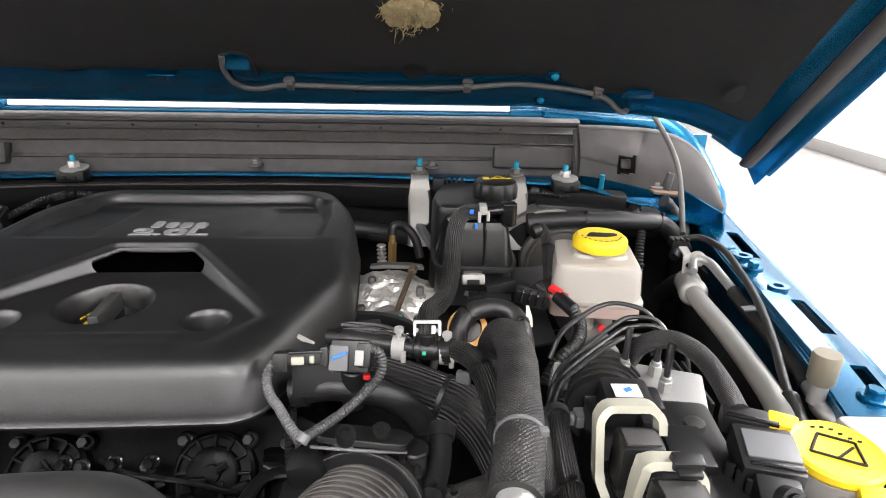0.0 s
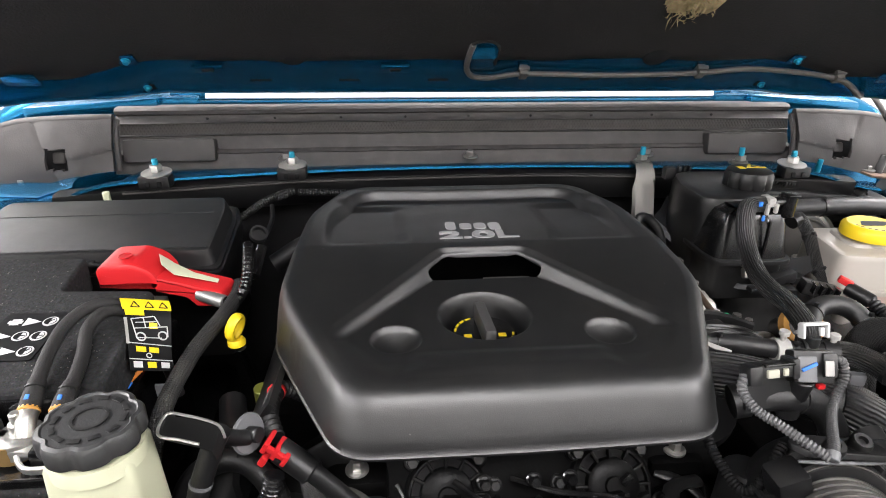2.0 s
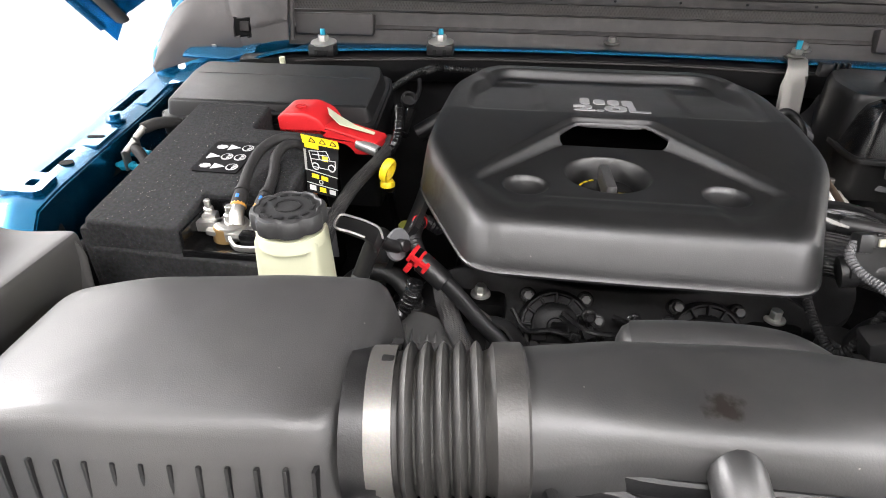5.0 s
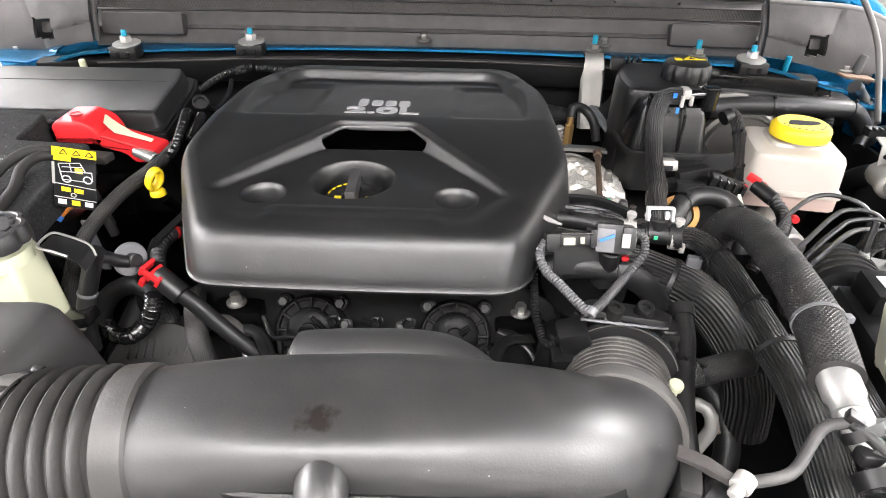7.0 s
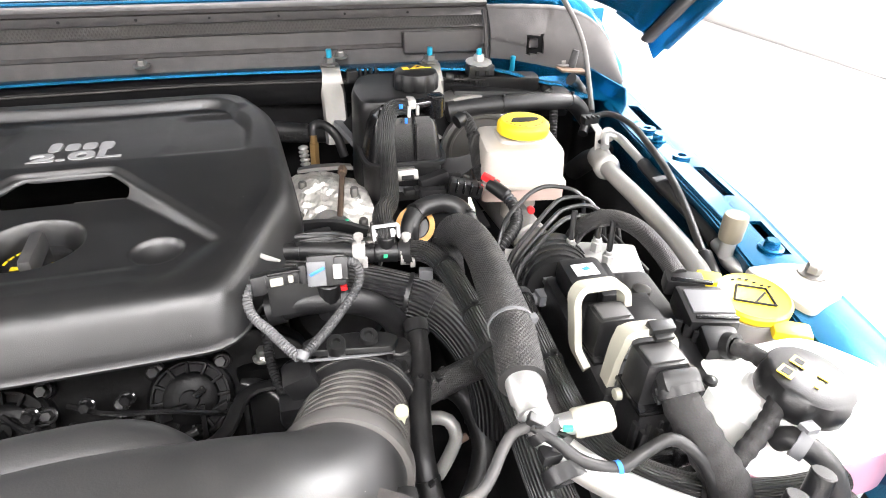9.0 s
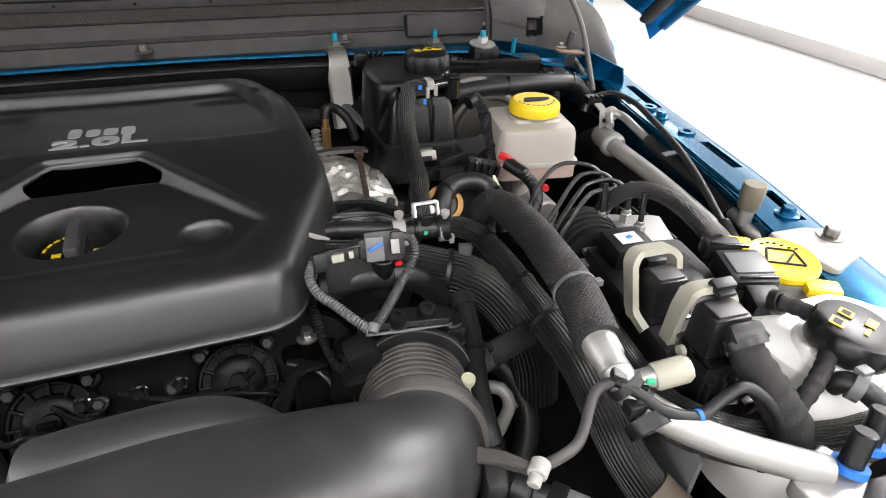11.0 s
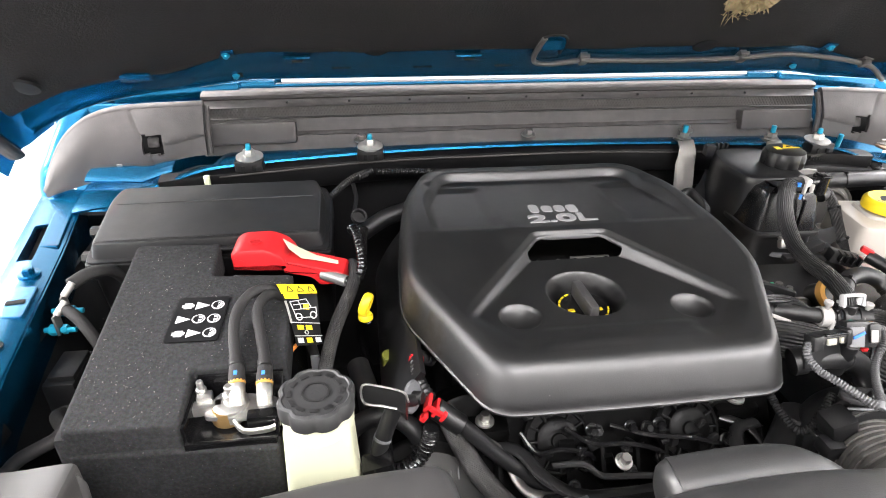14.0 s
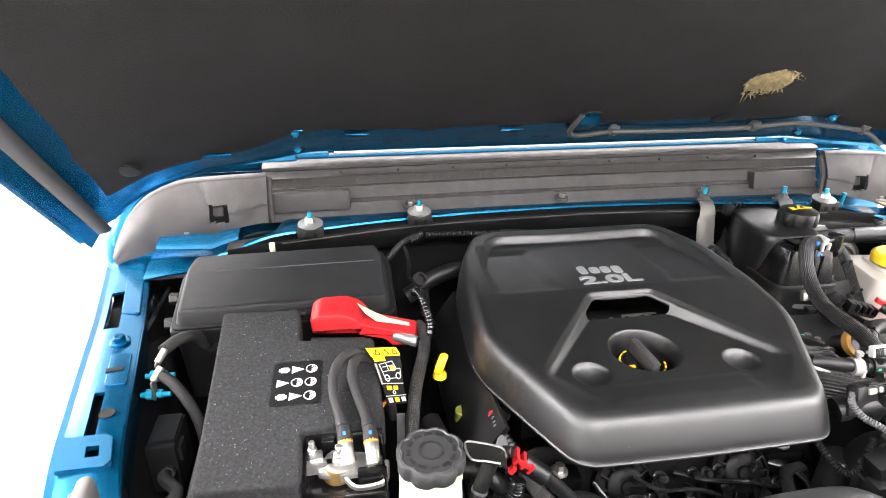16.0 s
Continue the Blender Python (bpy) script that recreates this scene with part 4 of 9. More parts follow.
def cover_height(x, y, edge):
    """The engine cover's upper surface: a level plateau with sunk pads, a sunk front field, a slot, finger dimples and a filler well."""
    u = x - ECX
    a = abs(u + 0.004)
    top = 1.181 - 0.023 * min(1.0, max(0.0, (0.68 - y) / 0.22))
    z = top
    # rim a little higher than the field, most at the rear
    z -= smooth_step(0.012, 0.024, edge) * 0.0130 * smooth_step(0.66, 0.83, y)
    # soft pads either side of the lettering
    w = abs(u)
    z -= 0.0042 * smooth_step(0.0, 0.020, w - 0.080 + 0.25 * max(0.0, 0.72 - y)) * smooth_step(0.0, 0.016, 0.176 - w) * smooth_step(0.0, 0.024, y - 0.676) * smooth_step(0.0, 0.016, 0.838 - y)
    # sunk front field, between two sloping bands
    leg = (0.0426 + (0.6625 - y) * 0.79 - a) * 0.785
    shin = (0.1540 - (0.524 - y) * 0.75 - a) * 0.80
    head = (0.6640 - y) * 1.4
    r = 0.003
    field = -math.log(math.exp(-leg / r) + math.exp(-head / r)) * r if min(leg, head) > -0.15 else min(leg, head)
    front = y - 0.462
    deep = smooth_step(-0.004, 0.020, shin) * smooth_step(0.0, 0.030, front)
    z -= (top - 1.1570) * (0.22 * smooth_step(-0.008, 0.0, field) + 0.78 * smooth_step(-0.001, 0.0075, field)) * deep
    # shallow ledge in front of the dimples
    z += 0.0025 * smooth_step(0.508, 0.496, y) * smooth_step(0.088, 0.070, a - 0.25 * max(0.0, 0.49 - y)) * smooth_step(0.465, 0.480, y)
    # dimples
    for dx in (-0.0985, 0.0905):
        r = math.hypot(u - dx, (y - 0.5275) * 1.02)
        z -= 0.0030 * smooth_step(0.0232, 0.0200, r) + 0.0105 * max(0.0, 1 - (r / 0.0215) ** 2)
    # filler well
    r = math.hypot(u + 0.016, (y - 0.564))
    z -= 0.040 * smooth_step(0.0445, 0.031, r)
    return z


def in_slot(x, y):
    """The opening just below the front band, wider at its lower edge, with round corners."""
    a = abs(x - ECX + 0.004)
    hw = 0.0405 + (0.6625 - y) * 0.78
    c = max(0.0, abs(y - 0.6495) - 0.008)
    return abs(y - 0.6495) < 0.0135 and a < hw - 0.005 + math.sqrt(max(0.0, 0.0055 ** 2 - c * c))


COVER_PLAN = rounded([(ECX - 0.137, 0.4455), (ECX + 0.143, 0.4455), (ECX + 0.205, 0.60), (ECX + 0.198, 0.790), (ECX + 0.160, 0.888), (ECX - 0.160, 0.888), (ECX - 0.198, 0.790), (ECX - 0.205, 0.60)],
                     [0.026, 0.026, 0.030, 0.030, 0.034, 0.034, 0.030, 0.030], 12)


def resample(outline, n):
    p = [Vector((*q, 0)) for q in outline]
    p.append(p[0])
    acc = [0.0]
    for a, b in zip(p, p[1:]):
        acc.append(acc[-1] + (b - a).length)
    out, j = [], 0
    for i in range(n):
        s = acc[-1] * i / n
        while acc[j + 1] < s:
            j += 1
        t = (s - acc[j]) / max(1e-9, acc[j + 1] - acc[j])
        q = p[j].lerp(p[j + 1], t)
        out.append((q.x, q.y))
    return out


def engine_cover():
    e = thing("engine_cover", "satin black plastic engine cover with silver lettering", "engine cover")
    N, R = 640, 230
    plan = resample(COVER_PLAN, N)
    cx, cy = ECX - 0.004, 0.6490
    bm = bmesh.new()
    rings = []

    def grow(p, d):
        v = Vector((p[0] - cx, p[1] - cy))
        return (p[0] + v.x / v.length * d, p[1] + v.y / v.length * d)

    def lean(x, y, z):
        """The wall leans back more and stands lower towards the front."""
        h = max(0.0, (z - 1.117) / 0.0635)
        return x, y + 0.011 * h * min(1.0, max(0.0, (0.62 - y) / 0.19)), z - h * 0.023 * min(1.0, max(0.0, (0.68 - y) / 0.22))
    # flared foot, wall and rounded shoulder
    def settle(x, y, z):
        """Lets the shoulder run into the upper surface."""
        end, share = lean(x, y, 1.1806)[2], smooth_step(1.160, 1.1806, z)
        x, y, z = lean(x, y, z)
        return x, y, z + (cover_height(x, y, 0.0) - 0.0001 - end) * share
    for d, z in ((0.002, 1.1090), (0.0120, 1.1100), (0.0138, 1.1112), (0.0140, 1.1134), (0.0124, 1.1148), (0.0120, 1.1200), (0.0108, 1.132), (0.0092, 1.144), (0.0076, 1.154), (0.0062, 1.1620), (0.0046, 1.1680), (0.0022, 1.1730), (-0.0010, 1.1770), (-0.0052, 1.1796), (-0.0110, 1.1806)):
        rings.append([bm.verts.new(settle(*grow(p, d), z)) for p in plan])
    inner = [lean(*grow(p, -0.0110), 1.1805)[:2] for p in plan]
    # the opening's rim, met from its middle
    mouth = []
    for p in inner:
        v = Vector((p[0] - cx, p[1] - cy)).normalized()
        lo, hi = 0.0, 0.09
        for _ in range(22):
            mid = (lo + hi) / 2
            lo, hi = (mid, hi) if in_slot(cx + v.x * mid, cy + v.y * mid) else (lo, mid)
        mouth.append((cx + v.x * lo, cy + v.y * lo))
    for k in range(1, R + 1):
        f = 1 - k / R
        ring = []
        for p, q in zip(inner, mouth):
            x, y = q[0] + (p[0] - q[0]) * f, q[1] + (p[1] - q[1]) * f
            edge = (1 - f) * math.hypot(p[0] - q[0], p[1] - q[1]) * 0.9
            ring.append(bm.verts.new((x, y, cover_height(x, y, edge))))
        rings.append(ring)
    rings.append([bm.verts.new((v.co.x, v.co.y, v.co.z - 0.0015)) for v in rings[-1]])
    rings.append([bm.verts.new((v.co.x + (v.co.x - cx) * 0.04, v.co.y + (v.co.y - cy) * 0.35, v.co.z - 0.002)) for v in rings[-1]])
    for a, b in zip(rings, rings[1:]):
        for i in range(N):
            bm.faces.new((a[i], a[(i + 1) % N], b[(i + 1) % N], b[i]))
    part("shell", bm, COVER, e)
    # badge: plain bars over the displacement figure
    z = 1.1765
    for x, w, h, dy in ((-0.058, 0.012, 0.025, 0.0), (-0.0405, 0.014, 0.019, -0.002), (-0.0235, 0.014, 0.019, -0.002), (-0.0065, 0.014, 0.023, -0.004)):
        part("badge_bar", slab(rounded([(x - w / 2, 0.7375 + dy - h / 2), (x + w / 2, 0.7375 + dy - h / 2), (x + w / 2, 0.7375 + dy + h / 2), (x - w / 2, 0.7375 + dy + h / 2)], 0.006, 4), cover_height(x, 0.7325, 0.1) - 0.003, cover_height(x, 0.7325, 0.1) + 0.0016, 0.0006), BADGE, e, "silver badge block")
    m = Matrix.Translation((-0.0305, 0.7005, cover_height(-0.0305, 0.7005, 0.1))) @ Matrix.Diagonal((1.72, 1.0, 1.0, 1.0))
    letters("2.0L", 0.030, "displacement_lettering", BADGE, e, m, "silver lettering", 0.0016, 0.0009)
    # what shows in the slot
    part("slot_harness", tube([(ECX - 0.07, 0.650, 1.126), (ECX - 0.03, 0.645, 1.130), (ECX + 0.01, 0.650, 1.128), (ECX + 0.07, 0.646, 1.126)], 0.006, 10, 0.004, ridge=0.0007, pitch=0.004), RUBBER, e, "ribbed harness in the opening")
    for i, x in enumerate((-0.045, -0.02, 0.002, 0.024, 0.042)):
        part("slot_fitting", merge(box((ECX + x, 0.650, 1.137), (0.010 if i % 2 else 0.014, 0.010, 0.012), 0.002), rod((ECX + x, 0.649, 1.138), (ECX + x, 0.648, 1.149), 0.0035, 8)), (GLOSSY, STEEL, PLASTIC, DARKBOLT, GLOSSY)[i], e)
    part("slot_bar", box((ECX + 0.022, 0.654, 1.147), (0.050, 0.004, 0.004), 0.001), STEEL, e)
    return e


engine_cover()


def oil_filler_cap():
    c = thing("oil_filler_cap", "black oil filler cap with yellow markings in the cover's well", "cap")
    x, y, z = ECX - 0.016, 0.563, 1.133
    part("cap", lathe([(0, -0.006), (0.031, -0.006), (0.031, 0.003), (0.029, 0.005), (0, 0.005)], 32, Matrix.Translation((x, y, z))), GLOSSY, c)
    part("grip", box((x, y - 0.001, z + 0.014), (0.011, 0.056, 0.020), 0.004, turn(0, 0, 3)), LIDGREY, c)
    for s in (-1, 1):
        for k in range(4):
            a = radians(-62 + 17 * k) + (math.pi if s < 0 else 0)
            part("mark", box((x + 0.027 * math.cos(a), y + 0.027 * math.sin(a), z + 0.0054), (0.0022, 0.0058, 0.0008), 0.0002, turn(0, 0, math.degrees(a))), YELLOW, c)
        part("mark", box((x + s * 0.016, y - 0.006, z + 0.0054), (0.0075, 0.0055, 0.0008), 0.0003), YELLOW, c)
    return c


oil_filler_cap()


def engine():
    e = thing("engine", "black four-cylinder engine under its cover", "engine")
    part("block", box((ECX, 0.71, 0.86), (0.36, 0.36, 0.26), 0.02), DULL, e)
    part("head", box((ECX, 0.73, 1.050), (0.33, 0.33, 0.110), 0.014), DULL, e)
    front = rounded([(-0.215, -0.12), (0.215, -0.12), (0.205, 0.05), (0.16, 0.075), (0.04, 0.062), (-0.04, 0.062), (-0.16, 0.075), (-0.205, 0.05)], 0.018, 4)
    m = Matrix.Translation((ECX, 0.497, 0.990)) @ turn(58)
    part("timing_cover", slab(front, -0.05, 0.012, 0.006, m), ENGBLACK, e, "glossy black timing cover")
    for x in (-0.085, 0.066):
        c = Vector((x, 0.488, 1.016))
        q = aim(c, c + Vector((0, -0.80, 0.60)))
        part("phaser_housing", lathe([(0.0, -0.03), (0.038, -0.03), (0.038, 0.004), (0.035, 0.007), (0.033, 0.007), (0.032, 0.003), (0.025, 0.003), (0.024, 0.009), (0.021, 0.011), (0.009, 0.011), (0.008, 0.014), (0, 0.014)], 36, q), ENGBLACK, e)
        for k in range(12):
            a = 2 * math.pi * k / 12
            part("rib", box((0, 0, 0), (0.012, 0.0030, 0.008), 0.001, q @ Matrix.Translation((0.029 * math.cos(a), 0.029 * math.sin(a), 0.005)) @ turn(0, 0, math.degrees(a))), ENGBLACK, e)
        for k in range(4):
            a = radians(45 + 90 * k)
            p = q @ Vector((0.042 * math.cos(a), 0.042 * math.sin(a), 0.0))
            part("bolt_ear", rod(q @ Vector((0.041 * math.cos(a), 0.041 * math.sin(a), -0.02)), p, 0.009, 14), ENGBLACK, e)
            bolt(p, q @ Vector((0.042 * math.cos(a), 0.042 * math.sin(a), 0.009)), 0.0055, 0.0075, e, DARKBOLT)
    for x, y, z in ((-0.164, 0.500, 1.034), (0.134, 0.509, 1.026)):
        part("boss", box((x, y + 0.012, z - 0.012), (0.055, 0.05, 0.03), 0.008), ENGBLACK, e)
        bolt((x, y, z + 0.006), (x, y, z + 0.018), 0.0062, 0.0105, e, ZINC)
    bolt((-0.029, 0.440, 1.028), (-0.029, 0.436, 1.040), 0.0060, 0.009, e, ZINC)
    for x in (-0.012, 0.02, -0.055):
        bolt((x, 0.472, 1.045), (x, 0.462, 1.050), 0.005, 0.007, e, GLOSSY)
    part("cross_bar", tube([(-0.17, 0.478, 1.022), (-0.135, 0.470, 1.026), (-0.11, 0.435, 1.018), (-0.07, 0.415, 1.012), (0.02, 0.418, 1.012), (0.09, 0.43, 1.015), (0.115, 0.47, 1.025), (0.145, 0.48, 1.022)], 0.0075, 10, 0.01, flat=0.6), DARKBOLT, e, "worn grey bracket bar")
    part("cross_member", box((-0.01, 0.408, 1.000), (0.22, 0.03, 0.03), 0.006), GLOSSY, e)
    for x, y, z in ((-0.10, 0.409, 1.018), (-0.085, 0.407, 1.0185)):
        part("clip", box((x, y, z), (0.018, 0.006, 0.004), 0.001, turn(0, 0, 12)), STEEL, e)
    rng = random.Random(11)
    for k in range(10):
        x = -0.19 + 0.038 * k
        part("web", box((x, 0.478 - 0.004 * (k % 3), 0.992), (0.005, 0.03, 0.045), 0.001, turn(-32, 0, rng.uniform(-8, 8))), ENGBLACK, e)
    for x, y, z in ((-0.135, 0.462, 1.008), (-0.045, 0.478, 1.035), (0.012, 0.478, 1.034), (0.105, 0.470, 1.012), (-0.012, 0.452, 1.000), (0.045, 0.446, 0.990), (-0.075, 0.446, 0.990)):
        bolt((x, y, z), (x, y - 0.008, z + 0.006), 0.0048, 0.0070, e, DARKBOLT)
    part("sensor_lead", tube([(-0.10, 0.452, 1.018), (-0.07, 0.445, 1.024), (-0.05, 0.438, 1.012), (-0.02, 0.430, 1.018), (0.03, 0.432, 1.012), (0.075, 0.442, 1.020)], 0.0035, 8, 0.005), RUBBER, e)
    part("bracket_arm", tube([(-0.185, 0.492, 1.030), (-0.160, 0.476, 1.030), (-0.146, 0.462, 1.020), (-0.138, 0.448, 1.006), (-0.125, 0.438, 0.996), (-0.095, 0.432, 0.992)], 0.0062, 10, 0.004, flat=0.55), STEEL, e, "bent grey steel bracket arm")
    part("bracket_arm", tube([(0.112, 0.498, 1.018), (0.135, 0.484, 1.016), (0.150, 0.470, 1.004), (0.156, 0.455, 0.985)], 0.0058, 10, 0.004, flat=0.55), DARKBOLT, e, "bent dark steel bracket arm")
    for k in range(16):
        x = -0.13 + 0.016 * k + rng.uniform(-0.004, 0.004)
        y, zz = 0.470 + rng.uniform(-0.012, 0.010), 1.018 + rng.uniform(-0.014, 0.016)
        part("wire_clip", box((x, y, zz), (rng.uniform(0.006, 0.016), 0.006, rng.uniform(0.004, 0.010)), 0.0012, turn(rng.uniform(-30, 10), rng.uniform(-30, 30), rng.uniform(-25, 25))), (ENGBLACK, GLOSSY, PLASTIC)[k % 3], e)
    for k in range(3):
        part("engine_wire", tube([(-0.13 + 0.05 * k, 0.480, 1.040), (-0.115 + 0.06 * k, 0.462, 1.028 + 0.006 * k), (-0.09 + 0.07 * k, 0.458, 1.034), (-0.06 + 0.07 * k, 0.462, 1.020), (-0.045 + 0.08 * k, 0.470, 1.000)], 0.0028, 8, 0.004), GLOSSY, e)
    # alternator deep on one side
    part("alternator", lathe([(0, -0.05), (0.06, -0.05), (0.068, -0.035), (0.068, 0.03), (0.058, 0.05), (0.02, 0.055), (0, 0.055)], 28, aim((-0.232, 0.47, 0.955), (-0.225, 0.40, 1.02))), shader("dark_casting", (0.026, 0.025, 0.024), 0.6, metal=0.3, mottle=0.3, grain=0.4), e, "grey finned alternator casing")
    for k in range(9):
        part("fin", box((-0.268 + 0.009 * k, 0.432, 0.993), (0.0035, 0.010, 0.03), 0.001, turn(35)), DULL, e)
        part("fin", box((-0.262 + 0.008 * k, 0.452 + 0.0015 * k, 1.012), (0.0028, 0.020, 0.012), 0.0008, turn(35)), DARKBOLT, e)
    # side of the intake plenum, left of the cover
    part("plenum", sheet([[(ECX - 0.205 - 0.040 * math.sin(b * 1.5), y, 1.115 - 0.085 * b - 0.01 * math.cos(9 * y)) for b in (0, 0.25, 0.5, 0.75, 1.0, 1.3)] for y in [0.50 + 0.04 * k for k in range(9)]], 0.006), PLASTIC, e, "smooth black intake plenum")
    return e


engine()


# ---------- air intake ----------
def air_filter_box():
    a = thing("air_filter_box", "black plastic air filter housing with a smooth lid", "air filter box")
    plan = rounded([(-0.470, 0.322), (-0.392, 0.340), (-0.300, 0.355), (-0.226, 0.357), (-0.219, 0.300), (-0.224, 0.250), (-0.233, 0.209), (-0.470, 0.188)],
                   [0.016, 0.03, 0.03, 0.014, 0.03, 0.03, 0.020, 0.02], 8)
    plan = resample(plan, 200)
    bm = bmesh.new()
    rings = []
    cx, cy = -0.345, 0.272
    for d, z in ((0.020, 0.985), (0.019, 1.050), (0.015, 1.085), (0.010, 1.112), (0.005, 1.133), (0.001, 1.1455), (-0.003, 1.1510), (-0.008, 1.1545), (-0.016, 1.1565), (-0.030, 1.1575), (-0.06, 1.1582), (-0.10, 1.1586)):
        ring = []
        for p in plan:
            v = Vector((p[0] - cx, p[1] - cy))
            k = max(0.05, 1 + d / v.length)
            x, y = cx + v.x * k, cy + v.y * k
            slope = -0.014 * smooth_step(-0.385, -0.50, x) - 0.003 * smooth_step(0.30, 0.20, y)
            ring.append(bm.verts.new((x, y, z + (slope if z > 1.06 else 0))))
        rings.append(ring)
    for r, t in zip(rings, rings[1:]):
        for i in range(len(r)):
            bm.faces.new((r[i], r[(i + 1) % len(r)], t[(i + 1) % len(r)], t[i]))
    bm.faces.new(rings[-1])
    part("lid", bm, LIDGREY, a)
    part("base", slab(rounded([(-0.48, 0.345), (-0.21, 0.365), (-0.205, 0.205), (-0.48, 0.185)], 0.03, 5), 0.86, 1.0, 0.004), PLASTIC, a)
    for k in range(15):
        x = -0.468 + 0.0165 * k
        part("rib", box((x, 0.186 + 0.085 * (x + 0.45), 1.085), (0.0030, 0.018, 0.080), 0.0012, turn(-8)), PLASTIC, a)
    part("spout", lathe([(0.050, 0), (0.049, 0.02), (0.047, 0.03), (0.0, 0.03)], 32, aim((-0.228, 0.254, 1.108), (-0.13, 0.262, 1.112))), PLASTIC, a)
    for k in range(4):
        part("tooth", box((-0.206, 0.262 + 0.010 * k, 1.157 - 0.004 * k), (0.008, 0.006, 0.008), 0.0015), PLASTIC, a)
    # ribbed gusset plate between the lid and the side baffle
    part("gusset", box((-0.497, 0.315, 1.070), (0.034, 0.060, 0.006), 0.002, turn(28, 0, 6)), PLASTIC, a, "ribbed black gusset plate")
    for r in (-35, 0, 35):
        part("gusset_rib", box((-0.497, 0.312, 1.075), (0.003, 0.052, 0.008), 0.001, turn(28, 0, r)), PLASTIC, a)
    return a


air_filter_box()


def clean_air_duct():
    d = thing("air_intake_duct", "black moulded air intake duct with a ribbed bellows", "air duct")
    A, B = Vector((-0.222, 0.2540, 1.111)), Vector((-0.130, 0.264, 1.115))
    part("hose_clamp", ring_band(A + (B - A) * 0.08, A + (B - A) * 0.25, 0.0472, 0.0018, 40), STEEL, d, "bright steel band clamp")
    prof = [(0.046, 0.0), (0.046, 0.022)]
    n = 5
    for k in range(n):
        s = 0.026 + 0.0105 * k
        prof += [(0.0445, s), (0.0490, s + 0.0026), (0.0510, s + 0.0048), (0.0490, s + 0.0070), (0.0440, s + 0.0090)]
    prof += [(0.0455, 0.081), (0.0495, 0.0835), (0.0500, 0.092), (0.0495, 0.101), (0.047, 0.103)]
    bel = part("bellows", lathe(prof, 48, aim(A, B)), DUSTYRUBBER, d, "dusty ribbed black rubber bellows")
    part("clamp_screw", box(A + Vector((0.012, -0.046, -0.030)), (0.014, 0.012, 0.026), 0.002), STEEL, bel)
    part("lug", box((-0.130, 0.213, 1.090), (0.014, 0.014, 0.020), 0.003), RUBBER, bel)
    # main tube, squarer in the middle, then an elbow
    path = [(-0.132, 0.264, 1.114), (-0.085, 0.267, 1.116), (-0.03, 0.272, 1.115), (0.04, 0.275, 1.115), (0.095, 0.277, 1.112), (0.132, 0.280, 1.108), (0.157, 0.287, 1.098), (0.174, 0.298, 1.087), (0.184, 0.311, 1.078), (0.1895, 0.325, 1.071)]
    wide = [0.046, 0.046, 0.046, 0.046, 0.047, 0.048, 0.048, 0.048, 0.048, 0.047]
    high = [0.046, 0.045, 0.043, 0.042, 0.043, 0.045, 0.047, 0.048, 0.047, 0.047]
    sq = [2.0, 2.7, 4.0, 4.6, 4.4, 3.5, 2.7, 2.2, 2.0, 2.0]
    pts = curve_points(path, 0.006)
    bm = bmesh.new()
    rings = []
    S = 80
    for i, p in enumerate(pts):
        t = i / (len(pts) - 1) * (len(path) - 1)
        k = min(int(t), len(path) - 2)
        f = t - k
        w, h, e = (v[k] * (1 - f) + v[k + 1] * f for v in (wide, high, sq))
        dr = (pts[min(i + 1, len(pts) - 1)] - pts[max(i - 1, 0)]).normalized()
        side = dr.cross(Vector((0, 0, 1))).normalized()
        up = side.cross(dr)
        ring = []
        for j in range(S):
            a = 2 * math.pi * j / S
            ca, sa = math.cos(a), math.sin(a)
            ring.append(bm.verts.new(p + side * (w * math.copysign(abs(ca) ** (2 / e), ca)) + up * (h * math.copysign(abs(sa) ** (2 / e), sa))))
        rings.append(ring)
    for a, b in zip(rings, rings[1:]):
        for j in range(S):
            bm.faces.new((a[j], a[(j + 1) % S], b[(j + 1) % S], b[j]))
    bm.faces.new(rings[0][::-1])
    bm.faces.new(rings[-1])
    part("tube", bm, DUCT, d)
    part("seam", tube([(-0.12, 0.226, 1.092), (-0.05, 0.230, 1.097), (0.04, 0.233, 1.099), (0.11, 0.237, 1.092), (0.155, 0.244, 1.082), (0.195, 0.262, 1.068), (0.222, 0.287, 1.058), (0.233, 0.31, 1.052)], 0.0022, 6, 0.01), DUCT, d, "moulding seam")
    # side resonator
    rp = [(-0.040, 0.337, 1.113), (-0.034, 0.337, 1.114), (0.0, 0.338, 1.116), (0.045, 0.338, 1.116), (0.068, 0.332, 1.112), (0.086, 0.318, 1.104), (0.096, 0.300, 1.096)]
    part("resonator", tube(rp, 0.027, 28, 0.004, flat=1.05), DUCT, d, "rounded side resonator")
    part("resonator_end", lathe([(0.0268, 0), (0.0262, 0.005), (0.0235, 0.010), (0.017, 0.0140), (0.008, 0.0155), (0, 0.0158)], 28, aim((-0.0395, 0.337, 1.1131), (-0.08, 0.337, 1.110))), DUCT, d)
    # ribbed coupling to the throttle
    A2, B2 = Vector((0.189, 0.323, 1.0715)), Vector((0.207, 0.391, 1.0505))
    prof = [(0.0475, 0.0), (0.0505, 0.001), (0.0505, 0.010), (0.0482, 0.012)]
    for k in range(8):
        s = 0.0135 + 0.0086 * k
        g = 0.0020 * k / 7
        prof += [(0.0450 - g, s), (0.0476 - g, s + 0.0010), (0.0480 - g, s + 0.0036), (0.0475 - g, s + 0.0064), (0.0452 - g, s + 0.0073)]
